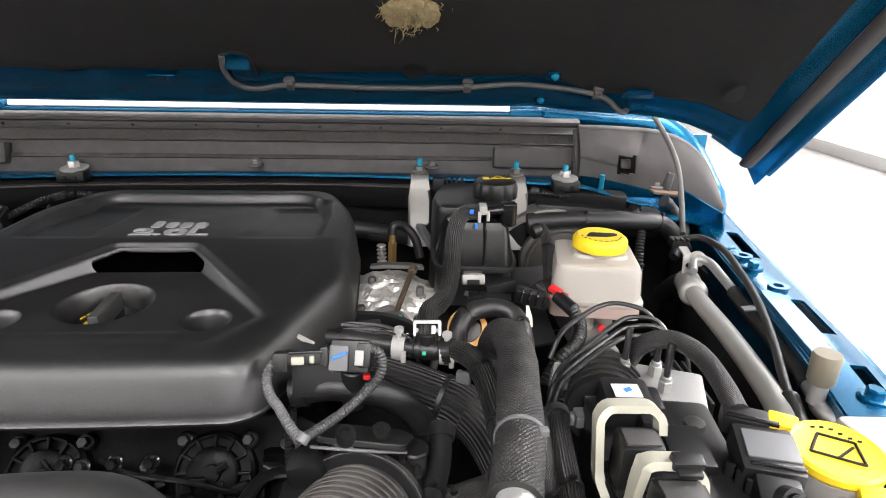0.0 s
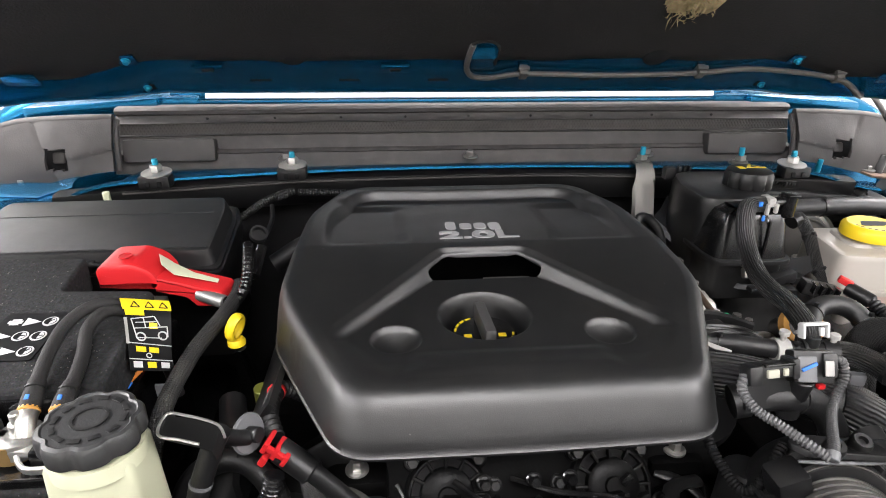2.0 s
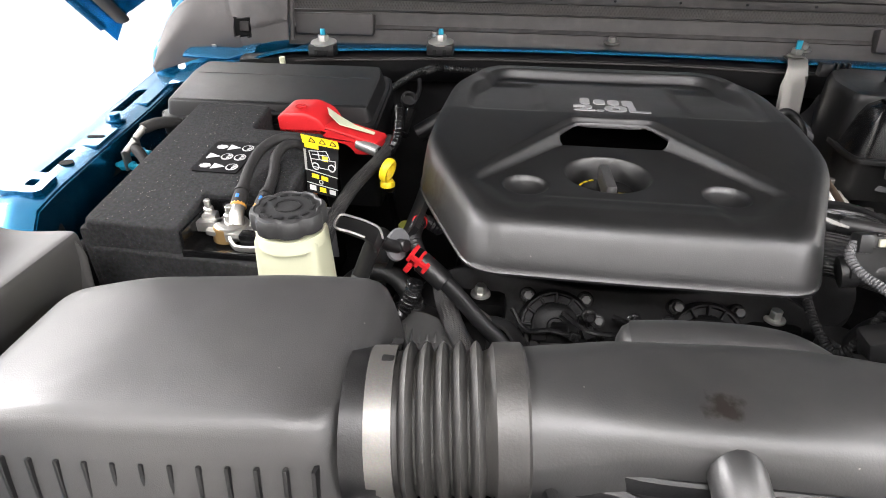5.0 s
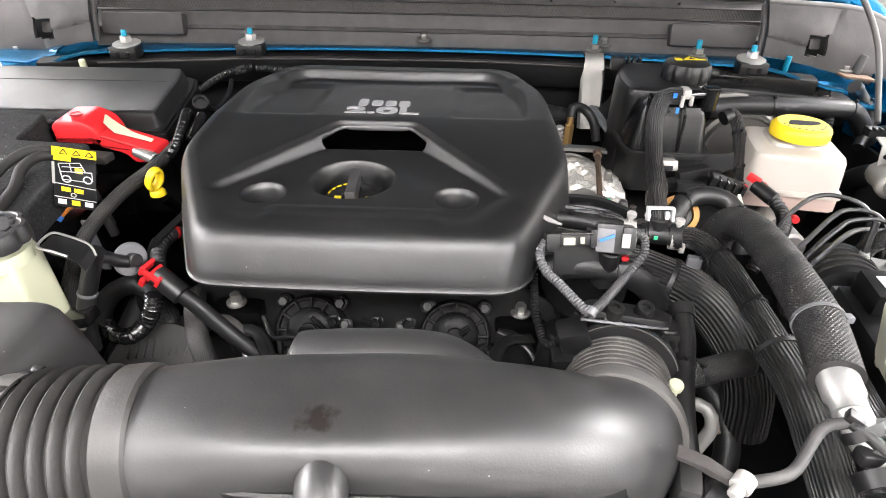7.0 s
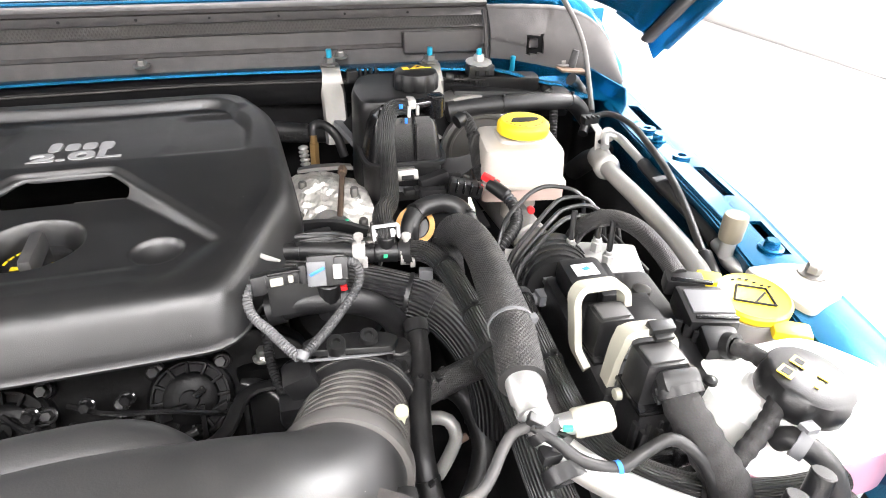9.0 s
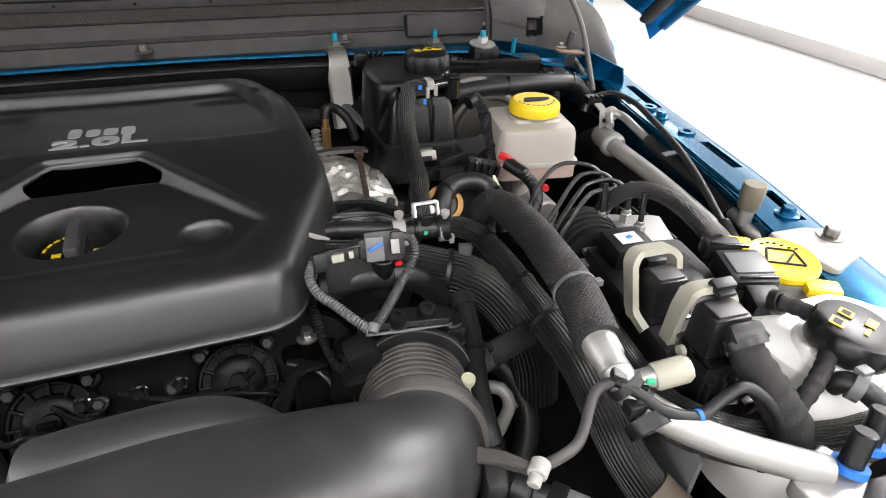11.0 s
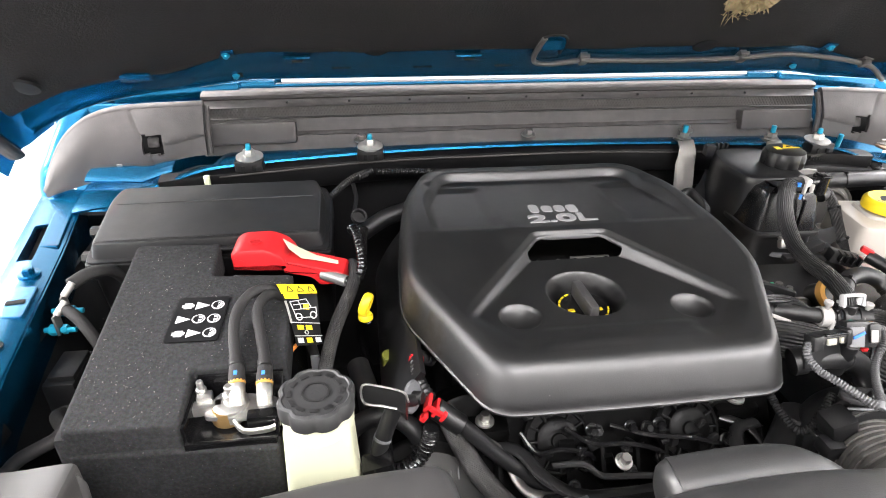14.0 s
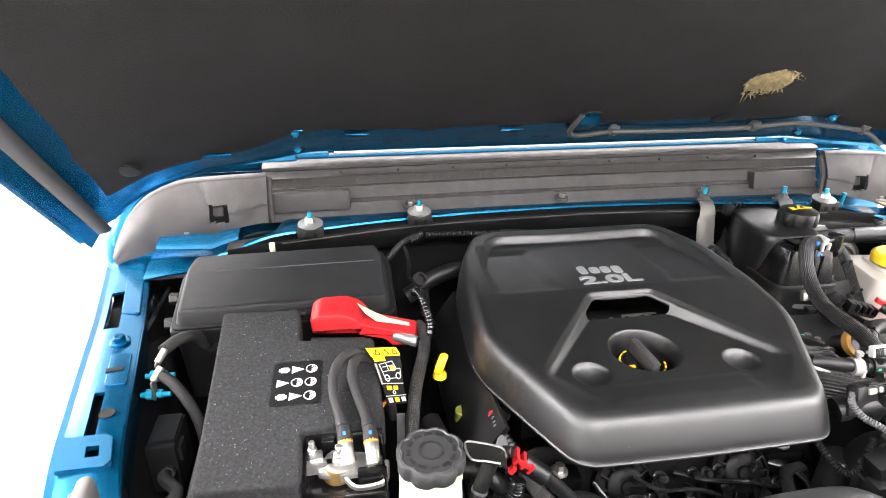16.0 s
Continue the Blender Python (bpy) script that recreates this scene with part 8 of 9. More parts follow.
    part("clip", merge(ring_band(Vector((0.3185, 0.252, 1.131)), Vector((0.3195, 0.243, 1.127)), 0.0112, 0.004, 20), box((0.310, 0.254, 1.142), (0.014, 0.010, 0.009), 0.002)), PLASTIC, b)
    for dx, dy in ((0.0, 0.0), (0.027, 0.009)):
        f = thing("pressure_port", "black capped port with a blue collar", "valve cap", "pressure ports")
        part("cap", rod((0.430 + dx, 0.186 + dy, 1.112), (0.436 + dx, 0.191 + dy, 1.142), 0.0075, 14), PLASTIC, f)
        part("collar", ring_band(Vector((0.430 + dx, 0.186 + dy, 1.113)), Vector((0.4312 + dx, 0.187 + dy, 1.118)), 0.0078, 0.0035, 20), PAINTMARK, f, "blue plastic collar")
    for label, pts, r, mat in (
        ("ribbed black coolant hose beside the engine", [(0.280, 0.534, 1.117), (0.296, 0.527, 1.121), (0.309, 0.510, 1.121), (0.316, 0.480, 1.119), (0.320, 0.440, 1.115), (0.322, 0.400, 1.113), (0.323, 0.372, 1.110)], 0.0108, RIBBED),
        ("ribbed black hose under the large hose", [(0.372, 0.445, 1.110), (0.364, 0.40, 1.118), (0.358, 0.345, 1.118), (0.358, 0.305, 1.112), (0.366, 0.274, 1.105), (0.392, 0.248, 1.100), (0.427, 0.229, 1.098), (0.466, 0.219, 1.098), (0.512, 0.214, 1.10)], 0.0085, RIBBED),
        ("woven black loom beside the module", [(0.362, 0.445, 1.105), (0.352, 0.395, 1.114), (0.345, 0.345, 1.110), (0.346, 0.300, 1.100), (0.358, 0.264, 1.092), (0.388, 0.238, 1.086), (0.426, 0.217, 1.085), (0.466, 0.207, 1.086), (0.512, 0.202, 1.09)], 0.0088, BRAID),
        ("black heater hose crossing the engine", [(0.140, 0.556, 1.122), (0.180, 0.550, 1.124), (0.215, 0.543, 1.122), (0.250, 0.537, 1.119), (0.290, 0.531, 1.118)], 0.0088, RUBBER),
        ("smooth black hose over the throttle", [(0.150, 0.470, 1.118), (0.180, 0.466, 1.125), (0.207, 0.468, 1.120), (0.230, 0.474, 1.108), (0.252, 0.479, 1.088), (0.265, 0.478, 1.062), (0.270, 0.470, 1.02)], 0.0120, RUBBER),
        ("thin black pipe looping over the turbo outlet", [(0.296, 0.570, 1.09), (0.301, 0.585, 1.118), (0.315, 0.600, 1.126), (0.340, 0.607, 1.127), (0.360, 0.600, 1.122), (0.368, 0.580, 1.108), (0.370, 0.565, 1.08)], 0.0105, RUBBER),
        ("black hose dropping into the bay", [(0.276, 0.462, 1.085), (0.273, 0.43, 1.072), (0.265, 0.40, 1.063), (0.256, 0.36, 1.050), (0.254, 0.33, 1.035), (0.262, 0.30, 0.99)], 0.0095, RUBBER),
        ("black curved lower hose", [(0.30, 0.47, 1.0), (0.325, 0.44, 0.99), (0.33, 0.40, 0.96), (0.30, 0.36, 0.93), (0.26, 0.34, 0.90)], 0.012, RUBBER),
        ("black woven lower loom", [(0.255, 0.405, 1.045), (0.285, 0.410, 1.052), (0.320, 0.42, 1.055), (0.36, 0.44, 1.04)], 0.012, BRAID),
        ("silver low pipe deep in the bay", [(0.262, 0.400, 1.022), (0.275, 0.394, 1.031), (0.287, 0.385, 1.034), (0.292, 0.376, 1.022), (0.283, 0.370, 1.003), (0.274, 0.368, 0.985)], 0.0060, PIPEGREY),
    ):
        t = thing("hose", label, "hose")
        part("sleeve", tube(pts, r, 18, 0.006), mat, t)
        if mat is not PIPEGREY:
            tie_hose(t, pts, r)
    for x, y, z in ((0.238, 0.539, 1.123), (0.284, 0.532, 1.121)):
        c = thing("hose_clip", "white plastic hose clip", "clip", "hose clips")
        part("band", ring_band(Vector((x - 0.006, y + 0.001, z - 0.004)), Vector((x + 0.006, y - 0.001, z - 0.004)), 0.0098, 0.0022, 18), WHITE, c)
        part("tongue", merge(rod((x, y, z + 0.004), (x, y, z + 0.015), 0.0028, 10), rod((x, y, z + 0.013), (x, y, z + 0.018), 0.0048, 12), box((x + 0.004, y - 0.011, z - 0.008), (0.005, 0.004, 0.012), 0.001)), WHITE, c)
    c = thing("hose_joint", "black three-way hose joint", "hose joint")
    part("body", merge(rod((0.252, 0.537, 1.119), (0.276, 0.534, 1.118), 0.0100, 16), rod((0.264, 0.536, 1.114), (0.265, 0.537, 1.136), 0.008, 14), ring_band(Vector((0.256, 0.5365, 1.119)), Vector((0.259, 0.536, 1.119)), 0.0100, 0.0025, 18)), PLASTIC, c)
    part("paint_mark", box((0.262, 0.527, 1.120), (0.004, 0.003, 0.004), 0.0005), GREENMARK, c)


charge_hoses()


def throttle():
    t = thing("throttle_body", "black throttle inlet with bolted bracket plate", "throttle")
    a, b = Vector((0.2085, 0.397, 1.052)), Vector((0.216, 0.445, 1.040))
    part("flange", lathe([(0.040, 0), (0.0505, 0.0), (0.054, 0.004), (0.054, 0.014), (0.050, 0.018), (0.056, 0.022), (0.058, 0.030), (0.054, 0.044), (0.046, 0.060), (0, 0.062)], 48, aim(a, b)), PLASTIC, t)
    d = (b - a).normalized()
    side = Vector((1, 0, 0)) - d * d.x
    up = d.cross(side) * -1
    for k in range(9):
        an = radians(20 + 17.5 * k)
        n = side.normalized() * math.cos(an) + up.normalized() * math.sin(an)
        part("rib", box((0, 0, 0), (0.004, 0.020, 0.008), 0.001, Matrix.Translation(a + d * 0.014 + n * 0.0545) @ turn(0, math.degrees(math.pi / 2 - an), 0)), PLASTIC, t)
    part("clamp_line", ring_band(a + d * 0.001, a + d * 0.0035, 0.0512, 0.0012, 44), STEEL, t)
    part("bracket_plate", slab(rounded([(-0.034, -0.012), (0.034, -0.014), (0.042, 0.006), (0.030, 0.018), (-0.026, 0.018), (-0.040, 0.004)], 0.006, 4), 0, 0.005, 0.0015, Matrix.Translation((0.211, 0.420, 1.106)) @ turn(-16, 6, -2)), PLASTIC, t)
    part("plate_edge", tube([(0.172, 0.411, 1.108), (0.190, 0.407, 1.109), (0.230, 0.407, 1.105), (0.246, 0.411, 1.101)], 0.0014, 6, 0.006), GREYPL, t)
    for x, y, z in ((0.199, 0.415, 1.108), (0.226, 0.421, 1.105)):
        part("bolt", merge(lathe([(0, 0), (0.0088, 0), (0.0088, 0.003), (0.0078, 0.004), (0.0078, 0.013), (0.0066, 0.0150), (0.0036, 0.0150), (0.0030, 0.012), (0, 0.012)], 18, aim((x, y, z), (x, y - 0.003, z + 0.01)))), DARKBOLT, t)
    part("side_block", merge(box((0.170, 0.412, 1.085), (0.026, 0.026, 0.030), 0.004, turn(0, -20, 0)), box((0.160, 0.400, 1.070), (0.022, 0.020, 0.016), 0.003)), PLASTIC, t)
    part("side_tower", merge(rod((0.248, 0.430, 1.040), (0.252, 0.428, 1.092), 0.012, 14), box((0.254, 0.424, 1.070), (0.016, 0.020, 0.040), 0.004)), PLASTIC, t)
    part("motor_housing", rod((0.165, 0.450, 1.000), (0.172, 0.455, 1.058), 0.022, 20), PLASTIC, t)
    s = thing("pressure_sensor", "black pressure sensor with connector and white label", "sensor")
    tilt = turn(-28, 0, -6)
    part("sensor_body", merge(box((0.2005, 0.459, 1.159), (0.032, 0.014, 0.026), 0.003, tilt), box((0.212, 0.457, 1.161), (0.012, 0.016, 0.020), 0.003, tilt)), PLASTIC, s)
    part("white_label", box((0.1915, 0.4500, 1.1625), (0.015, 0.0016, 0.020), 0.0006, tilt), GREYPL, s, "grey label plate")
    part("label_print", box((0.2080, 0.4475, 1.1640), (0.007, 0.0016, 0.012), 0.0006, tilt), WHITE, s, "white square label")
    part("blue_mark", box((0.192, 0.4488, 1.1655), (0.013, 0.0014, 0.0026), 0.0003, tilt @ turn(0, -25, 0)), PAINTMARK, s)
    part("connector", merge(box((0.165, 0.453, 1.162), (0.036, 0.014, 0.012), 0.003, turn(-20, 0, 4)), box((0.146, 0.450, 1.160), (0.012, 0.015, 0.016), 0.003, turn(-20, 0, 4)), box((0.180, 0.454, 1.163), (0.006, 0.016, 0.016), 0.002, turn(-20, 0, 4))), PLASTIC, s)
    part("connector_face", box((0.160, 0.4450, 1.1635), (0.010, 0.003, 0.0065), 0.001, turn(-20, 0, 4)), BEIGE, s)
    part("connector_face", box((0.171, 0.4460, 1.1640), (0.004, 0.003, 0.006), 0.001, turn(-20, 0, 4)), BEIGE, s)
    part("connector_rib", box((0.166, 0.449, 1.1690), (0.026, 0.005, 0.002), 0.0006, turn(-20, 0, 4)), GLOSSY, s)
    part("stem", rod((0.200, 0.468, 1.105), (0.201, 0.463, 1.145), 0.010, 14), PLASTIC, s)
    part("stem_bracket", box((0.176, 0.462, 1.138), (0.050, 0.004, 0.034), 0.0015, turn(-20, 0, 4)), PLASTIC, s)
    part("red_seal", box((0.213, 0.456, 1.141), (0.006, 0.005, 0.004), 0.001), RED, s)
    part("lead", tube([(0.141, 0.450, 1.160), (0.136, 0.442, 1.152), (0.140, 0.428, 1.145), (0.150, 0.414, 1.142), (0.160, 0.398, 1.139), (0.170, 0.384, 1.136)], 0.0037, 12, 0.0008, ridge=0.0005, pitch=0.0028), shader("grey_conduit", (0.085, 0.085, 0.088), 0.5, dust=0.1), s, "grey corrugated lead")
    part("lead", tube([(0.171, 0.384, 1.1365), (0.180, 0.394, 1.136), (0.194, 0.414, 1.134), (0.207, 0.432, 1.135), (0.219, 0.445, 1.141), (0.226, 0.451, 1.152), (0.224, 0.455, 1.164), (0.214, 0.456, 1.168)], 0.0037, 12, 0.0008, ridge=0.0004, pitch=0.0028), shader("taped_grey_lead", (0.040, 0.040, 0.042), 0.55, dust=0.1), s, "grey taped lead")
    part("lead_end", rod((0.1705, 0.3835, 1.1345), (0.174, 0.388, 1.1385), 0.0050, 10), GREYPL, s)
    part("lead", tube([(0.142, 0.500, 1.090), (0.142, 0.485, 1.078), (0.144, 0.460, 1.066), (0.150, 0.436, 1.058), (0.158, 0.428, 1.064), (0.166, 0.430, 1.078), (0.173, 0.433, 1.090), (0.182, 0.440, 1.098)], 0.0042, 12, 0.0008, ridge=0.0005, pitch=0.0032), DULL, s)
    w = thing("wire_bundle", "bundle of black engine wires with a white tag", "wiring")
    for k in range(9):
        o = 0.004 * k
        part("wire", tube([(0.140 + o * 0.4, 0.590 - o, 1.110 + 0.003 * (k % 3)), (0.165, 0.580 - o, 1.122 + 0.003 * (k % 2)), (0.200, 0.582 - o * 0.7, 1.122 - 0.002 * (k % 4)), (0.232, 0.584 - o * 0.5, 1.114 - 0.003 * (k % 3)), (0.258, 0.574 - o, 1.10)], 0.0026, 6, 0.006), PLASTIC, w)
    part("wire_block", box((0.205, 0.600, 1.106), (0.026, 0.016, 0.016), 0.003, turn(0, 0, 10)), PLASTIC, w)
    part("white_tag", sheet([[(0.140, 0.520, 1.150), (0.141, 0.516, 1.148)], [(0.152, 0.512, 1.148), (0.151, 0.507, 1.146)], [(0.164, 0.504, 1.146), (0.163, 0.502, 1.1455)]], 0.001), WHITE, w, "white paper wire tag")
    part("green_mark", ring_band(Vector((0.166, 0.566, 1.124)), Vector((0.169, 0.566, 1.124)), 0.0034, 0.001, 10), GREENMARK, w)


throttle()


def bent(points, radius, n=4):
    """A line of straight runs with small round corners."""
    pts = [Vector(p) for p in points]
    out = [pts[0]]
    for a, b, c in zip(pts, pts[1:], pts[2:]):
        r = min(radius, (a - b).length * 0.45, (c - b).length * 0.45)
        p, q = b + (a - b).normalized() * r, b + (c - b).normalized() * r
        out += [p.lerp(b, k / n).lerp(b.lerp(q, k / n), k / n) for k in range(n + 1)]
    return out + [pts[-1]]


def brake_module():
    m = thing("brake_module", "black brake control module with two lever-locked connectors", "control module")
    part("housing", box((0.432, 0.365, 1.085), (0.100, 0.150, 0.09), 0.008, turn(0, 0, -8)), PLASTIC, m)
    part("hydraulic_block", box((0.470, 0.478, 1.080), (0.085, 0.066, 0.070), 0.005, turn(0, 0, -20)), ALU, m, "alloy hydraulic block")
    for k in range(4):
        part("cooling_fin", box((0.492 + 0.007 * k, 0.494 - 0.002 * k, 1.098), (0.003, 0.070, 0.026), 0.001, turn(0, 0, -2)), PLASTIC, m)
    part("motor", lathe([(0, 0), (0.028, 0), (0.033, 0.004), (0.033, 0.070), (0.0305, 0.078), (0, 0.078)], 32, aim((0.442, 0.520, 1.090), (0.412, 0.445, 1.106))), PLASTIC, m)
    for k in range(4):
        p = Vector((0.434, 0.500, 1.0943)).lerp(Vector((0.418, 0.460, 1.1028)), k / 3)
        q = p + Vector((-0.0017, -0.0042, 0.0009))
        part("motor_band", ring_band(p, q, 0.0332, 0.0016, 30), RUBBER, m)
    part("sensor_lid", merge(box((0.417, 0.418, 1.138), (0.038, 0.040, 0.026), 0.006, turn(2, 0, -6)), box((0.440, 0.421, 1.130), (0.014, 0.030, 0.026), 0.004, turn(2, 0, -6))), PLASTIC, m)
    part("sticker", box((0.416, 0.416, 1.1520), (0.021, 0.016, 0.0008), 0, turn(2, 0, -3)), PRINT, m, "white square sticker")
    part("sticker_mark", box((0.417, 0.4165, 1.1527), (0.006, 0.004, 0.0005), 0, turn(2, 0, 20)), PAINTMARK, m)
    part("screw", lathe([(0, 0), (0.008, 0), (0.008, 0.004), (0.004, 0.006), (0, 0.006)], 14, Matrix.Translation((0.466, 0.400, 1.130))), STEEL, m)
    part("cover_step", merge(box((0.447, 0.372, 1.130), (0.030, 0.045, 0.014), 0.003, turn(0, 0, -8)), box((0.430, 0.392, 1.134), (0.020, 0.012, 0.020), 0.003, turn(0, 0, -8))), PLASTIC, m)
    z = -4
    for x, y, top, w, d in ((0.399, 0.346, 1.166, 0.032, 0.027), (0.400, 0.287, 1.176, 0.034, 0.028)):
        cm = Matrix.Translation((x, y, 0)) @ turn(0, 0, z)
        c = part("connector", merge(box((0, 0, 0), (w, d, 0.050), 0.005, cm @ Matrix.Translation((0, 0, top - 0.026)), taper=0.92), box((0, 0, 0), (w * 1.12, d * 1.25, 0.05), 0.004, cm @ Matrix.Translation((0.002, -0.002, top - 0.060)))), PLASTIC, m)
        part("connector_rib", box((0, 0, 0), (w * 0.70, d * 0.62, 0.0018), 0.0008, cm @ Matrix.Translation((0, -0.001, top - 0.0007))), LIDGREY, c)
        part("connector_lip", box((0, 0, 0), (w * 1.18, d * 1.32, 0.004), 0.0012, cm @ Matrix.Translation((0.002, -0.002, top - 0.036))), GLOSSY, c)
        for k in range(5):
            part("comb", box((0, 0, 0), (0.003, 0.006, 0.030), 0.0008, cm @ Matrix.Translation((-w * 0.52 + w * 0.26 * k, -d * 0.66, top - 0.060))), PLASTIC, c)
        part("pivot", lathe([(0, 0), (0.0045, 0), (0.0040, 0.004), (0, 0.0045)], 14, cm @ Matrix.Translation((-w * 0.58, 0.004, top - 0.040)) @ turn(0, -90, 0)), BEIGE, c)
    levers = (((0.3735, 0.329, 1.125), (0.3705, 0.345, 1.134), (0.3715, 0.360, 1.172), (0.380, 0.365, 1.1790), (0.412, 0.3645, 1.1785), (0.4195, 0.360, 1.172), (0.4195, 0.356, 1.160)),
              ((0.388, 0.337, 1.121), (0.3795, 0.312, 1.121), (0.3805, 0.310, 1.160), (0.3815, 0.3065, 1.1805), (0.388, 0.3065, 1.1835), (0.413, 0.3055, 1.1825), (0.4185, 0.300, 1.174), (0.418, 0.296, 1.166)))
    for pts in levers:
        rows = []
        cp = bent(pts, 0.006)
        for j, p in enumerate(cp):
            g = (cp[min(j + 1, len(cp) - 1)] - cp[max(j - 1, 0)]).normalized()
            n = Vector((0.10, 0.95, -0.25))
            n = (n - g * n.dot(g)).normalized()
            hw = 0.0058 + 0.0012 * smooth_step(0.0, 0.3, j / len(cp))
            rows.append([p + n * hw, p + n * hw * 0.4, p - n * hw * 0.4, p - n * hw])
        part("lock_lever", sheet(rows, 0.0055), BEIGE, m, "beige locking lever")
    part("latch", merge(box((0.406, 0.300, 1.1845), (0.018, 0.009, 0.007), 0.0015, turn(15, 0, z)), box((0.406, 0.295, 1.1805), (0.014, 0.006, 0.004), 0.001, turn(15, 0, z))), PLASTIC, m)
    part("side_comb", merge(*[box((0.386 + 0.012 * k, 0.268 - 0.001 * k, 1.105), (0.004, 0.008, 0.040), 0.001, turn(0, 0, z)) for k in range(4)]), PLASTIC, m)
    part("bridge", merge(box((0.418, 0.257, 1.100), (0.060, 0.012, 0.022), 0.003, turn(0, 0, -12)), box((0.410, 0.250, 1.112), (0.016, 0.006, 0.014), 0.001)), GLOSSY, m)
    # exit boot and fat taped loom
    part("boot", merge(box((0.4035, 0.272, 1.161), (0.028, 0.016, 0.026), 0.006, turn(35, 0, z)), ring_band(Vector((0.404, 0.269, 1.1595)), Vector((0.404, 0.264, 1.156)), 0.0130, 0.003, 26)), PLASTIC, m)
    for k in range(11):
        an = radians(-10 + 20 * k)
        part("boot_notch", box((0.404 + 0.0160 * math.cos(an), 0.2665 + 0.0095 * math.sin(an), 1.1578 + 0.0130 * math.sin(an)), (0.0022, 0.005, 0.0018), 0.0004, turn(35, 0, z)), DULL, m)
    part("loom", tube([(0.4035, 0.270, 1.1595), (0.404, 0.258, 1.152), (0.408, 0.245, 1.142), (0.415, 0.233, 1.128), (0.424, 0.225, 1.112), (0.430, 0.222, 1.09)], 0.0122, 20, 0.0015, ridge=0.0005, pitch=0.011, r_end=0.0150), TAPE, m, "fat cloth-taped loom")
    part("loom", tube([(0.480, 0.304, 1.147), (0.488, 0.288, 1.149), (0.487, 0.270, 1.148), (0.474, 0.252, 1.143), (0.455, 0.240, 1.137), (0.436, 0.232, 1.129), (0.422, 0.230, 1.116)], 0.0064, 14, 0.0015, ridge=0.0004, pitch=0.009), TAPE, m, "cloth-taped loom")
    # control unit plug on the fender side
    part("plug", merge(box((0.493, 0.384, 1.146), (0.032, 0.018, 0.016), 0.003, turn(4, 0, -24)), box((0.492, 0.352, 1.139), (0.040, 0.044, 0.022), 0.004, turn(6, 0, -16)), box((0.482, 0.318, 1.136), (0.028, 0.026, 0.018), 0.004, turn(10, 0, -18))), PLASTIC, m)
    part("plug_lip", box((0.4945, 0.3765, 1.1535), (0.034, 0.004, 0.003), 0.001, turn(4, 0, -24)), GLOSSY, m)
    part("plug_slide", box((0.494, 0.352, 1.1505), (0.034, 0.026, 0.002), 0.0008, turn(6, 0, -16)), GREYPL, m, "grey connector slide")
    part("plug_line", box((0.489, 0.334, 1.1485), (0.034, 0.0025, 0.003), 0.0008, turn(6, 0, -16)), GLOSSY, m)
    for k in range(3):
        part("plug_rib", box((0.4655 + 0.003 * k, 0.347 - 0.008 * k, 1.133), (0.006, 0.003, 0.016), 0.0006, turn(6, 0, -40)), PLASTIC, m)
    part("plug_exit", ring_band(Vector((0.479, 0.309, 1.1445)), Vector((0.4805, 0.303, 1.1475)), 0.0070, 0.003, 20), RUBBER, m)
    part("loom", tube([(0.458, 0.519, 1.10), (0.459, 0.514, 1.122), (0.462, 0.505, 1.138), (0.471, 0.496, 1.150), (0.484, 0.484, 1.156), (0.4925, 0.458, 1.158), (0.493, 0.423, 1.156), (0.491, 0.390, 1.150)], 0.0085, 14, 0.005), BRAID, m, "woven loom over the module")
    # hard brake lines
    runs = (((0.521, 0.600, 1.07), (0.521, 0.605, 1.102), (0.518, 0.612, 1.113), (0.506, 0.621, 1.119), (0.483, 0.629, 1.121), (0.462, 0.625, 1.119), (0.433, 0.600, 1.118), (0.406, 0.572, 1.115), (0.392, 0.555, 1.095)),
            ((0.526, 0.570, 1.07), (0.526, 0.580, 1.100), (0.524, 0.589, 1.110), (0.514, 0.598, 1.117), (0.488, 0.600, 1.118), (0.466, 0.587, 1.115), (0.427, 0.550, 1.112), (0.392, 0.516, 1.107), (0.380, 0.502, 1.085)),
            ((0.513, 0.535, 1.085), (0.513, 0.546, 1.114), (0.511, 0.555, 1.123), (0.498, 0.564, 1.127), (0.471, 0.564, 1.125), (0.450, 0.550, 1.122), (0.416, 0.520, 1.119), (0.383, 0.488, 1.115), (0.372, 0.476, 1.09)),
            ((0.524, 0.520, 1.09), (0.520, 0.531, 1.118), (0.510, 0.537, 1.126), (0.489, 0.540, 1.128), (0.464, 0.539, 1.129), (0.441, 0.525, 1.128), (0.407, 0.495, 1.126), (0.384, 0.476, 1.120), (0.374, 0.466, 1.095)))
    for run in runs:
        part("brake_line", tube(run, 0.0027, 8, 0.004), PLASTIC, m, "bent black brake line")
    for x, y in ((0.474, 0.493), (0.473, 0.468), (0.446, 0.497)):
        part("line_nut", merge(rod((x, y, 1.108), (x, y, 1.126), 0.0062, 6), ring_band(Vector((x, y, 1.110)), Vector((x, y, 1.113)), 0.0062, 0.002, 14), rod((x, y, 1.124), (x, y, 1.130), 0.0044, 12)), ALU, m)
        part("brake_line", rod((x, y, 1.128), (x + 0.004, y + 0.008, 1.158), 0.0030, 8), PLASTIC, m)
    part("side_plate", box((0.381, 0.335, 1.06), (0.004, 0.20, 0.05), 0.001, turn(0, 0, -8)), GREYPL, m)
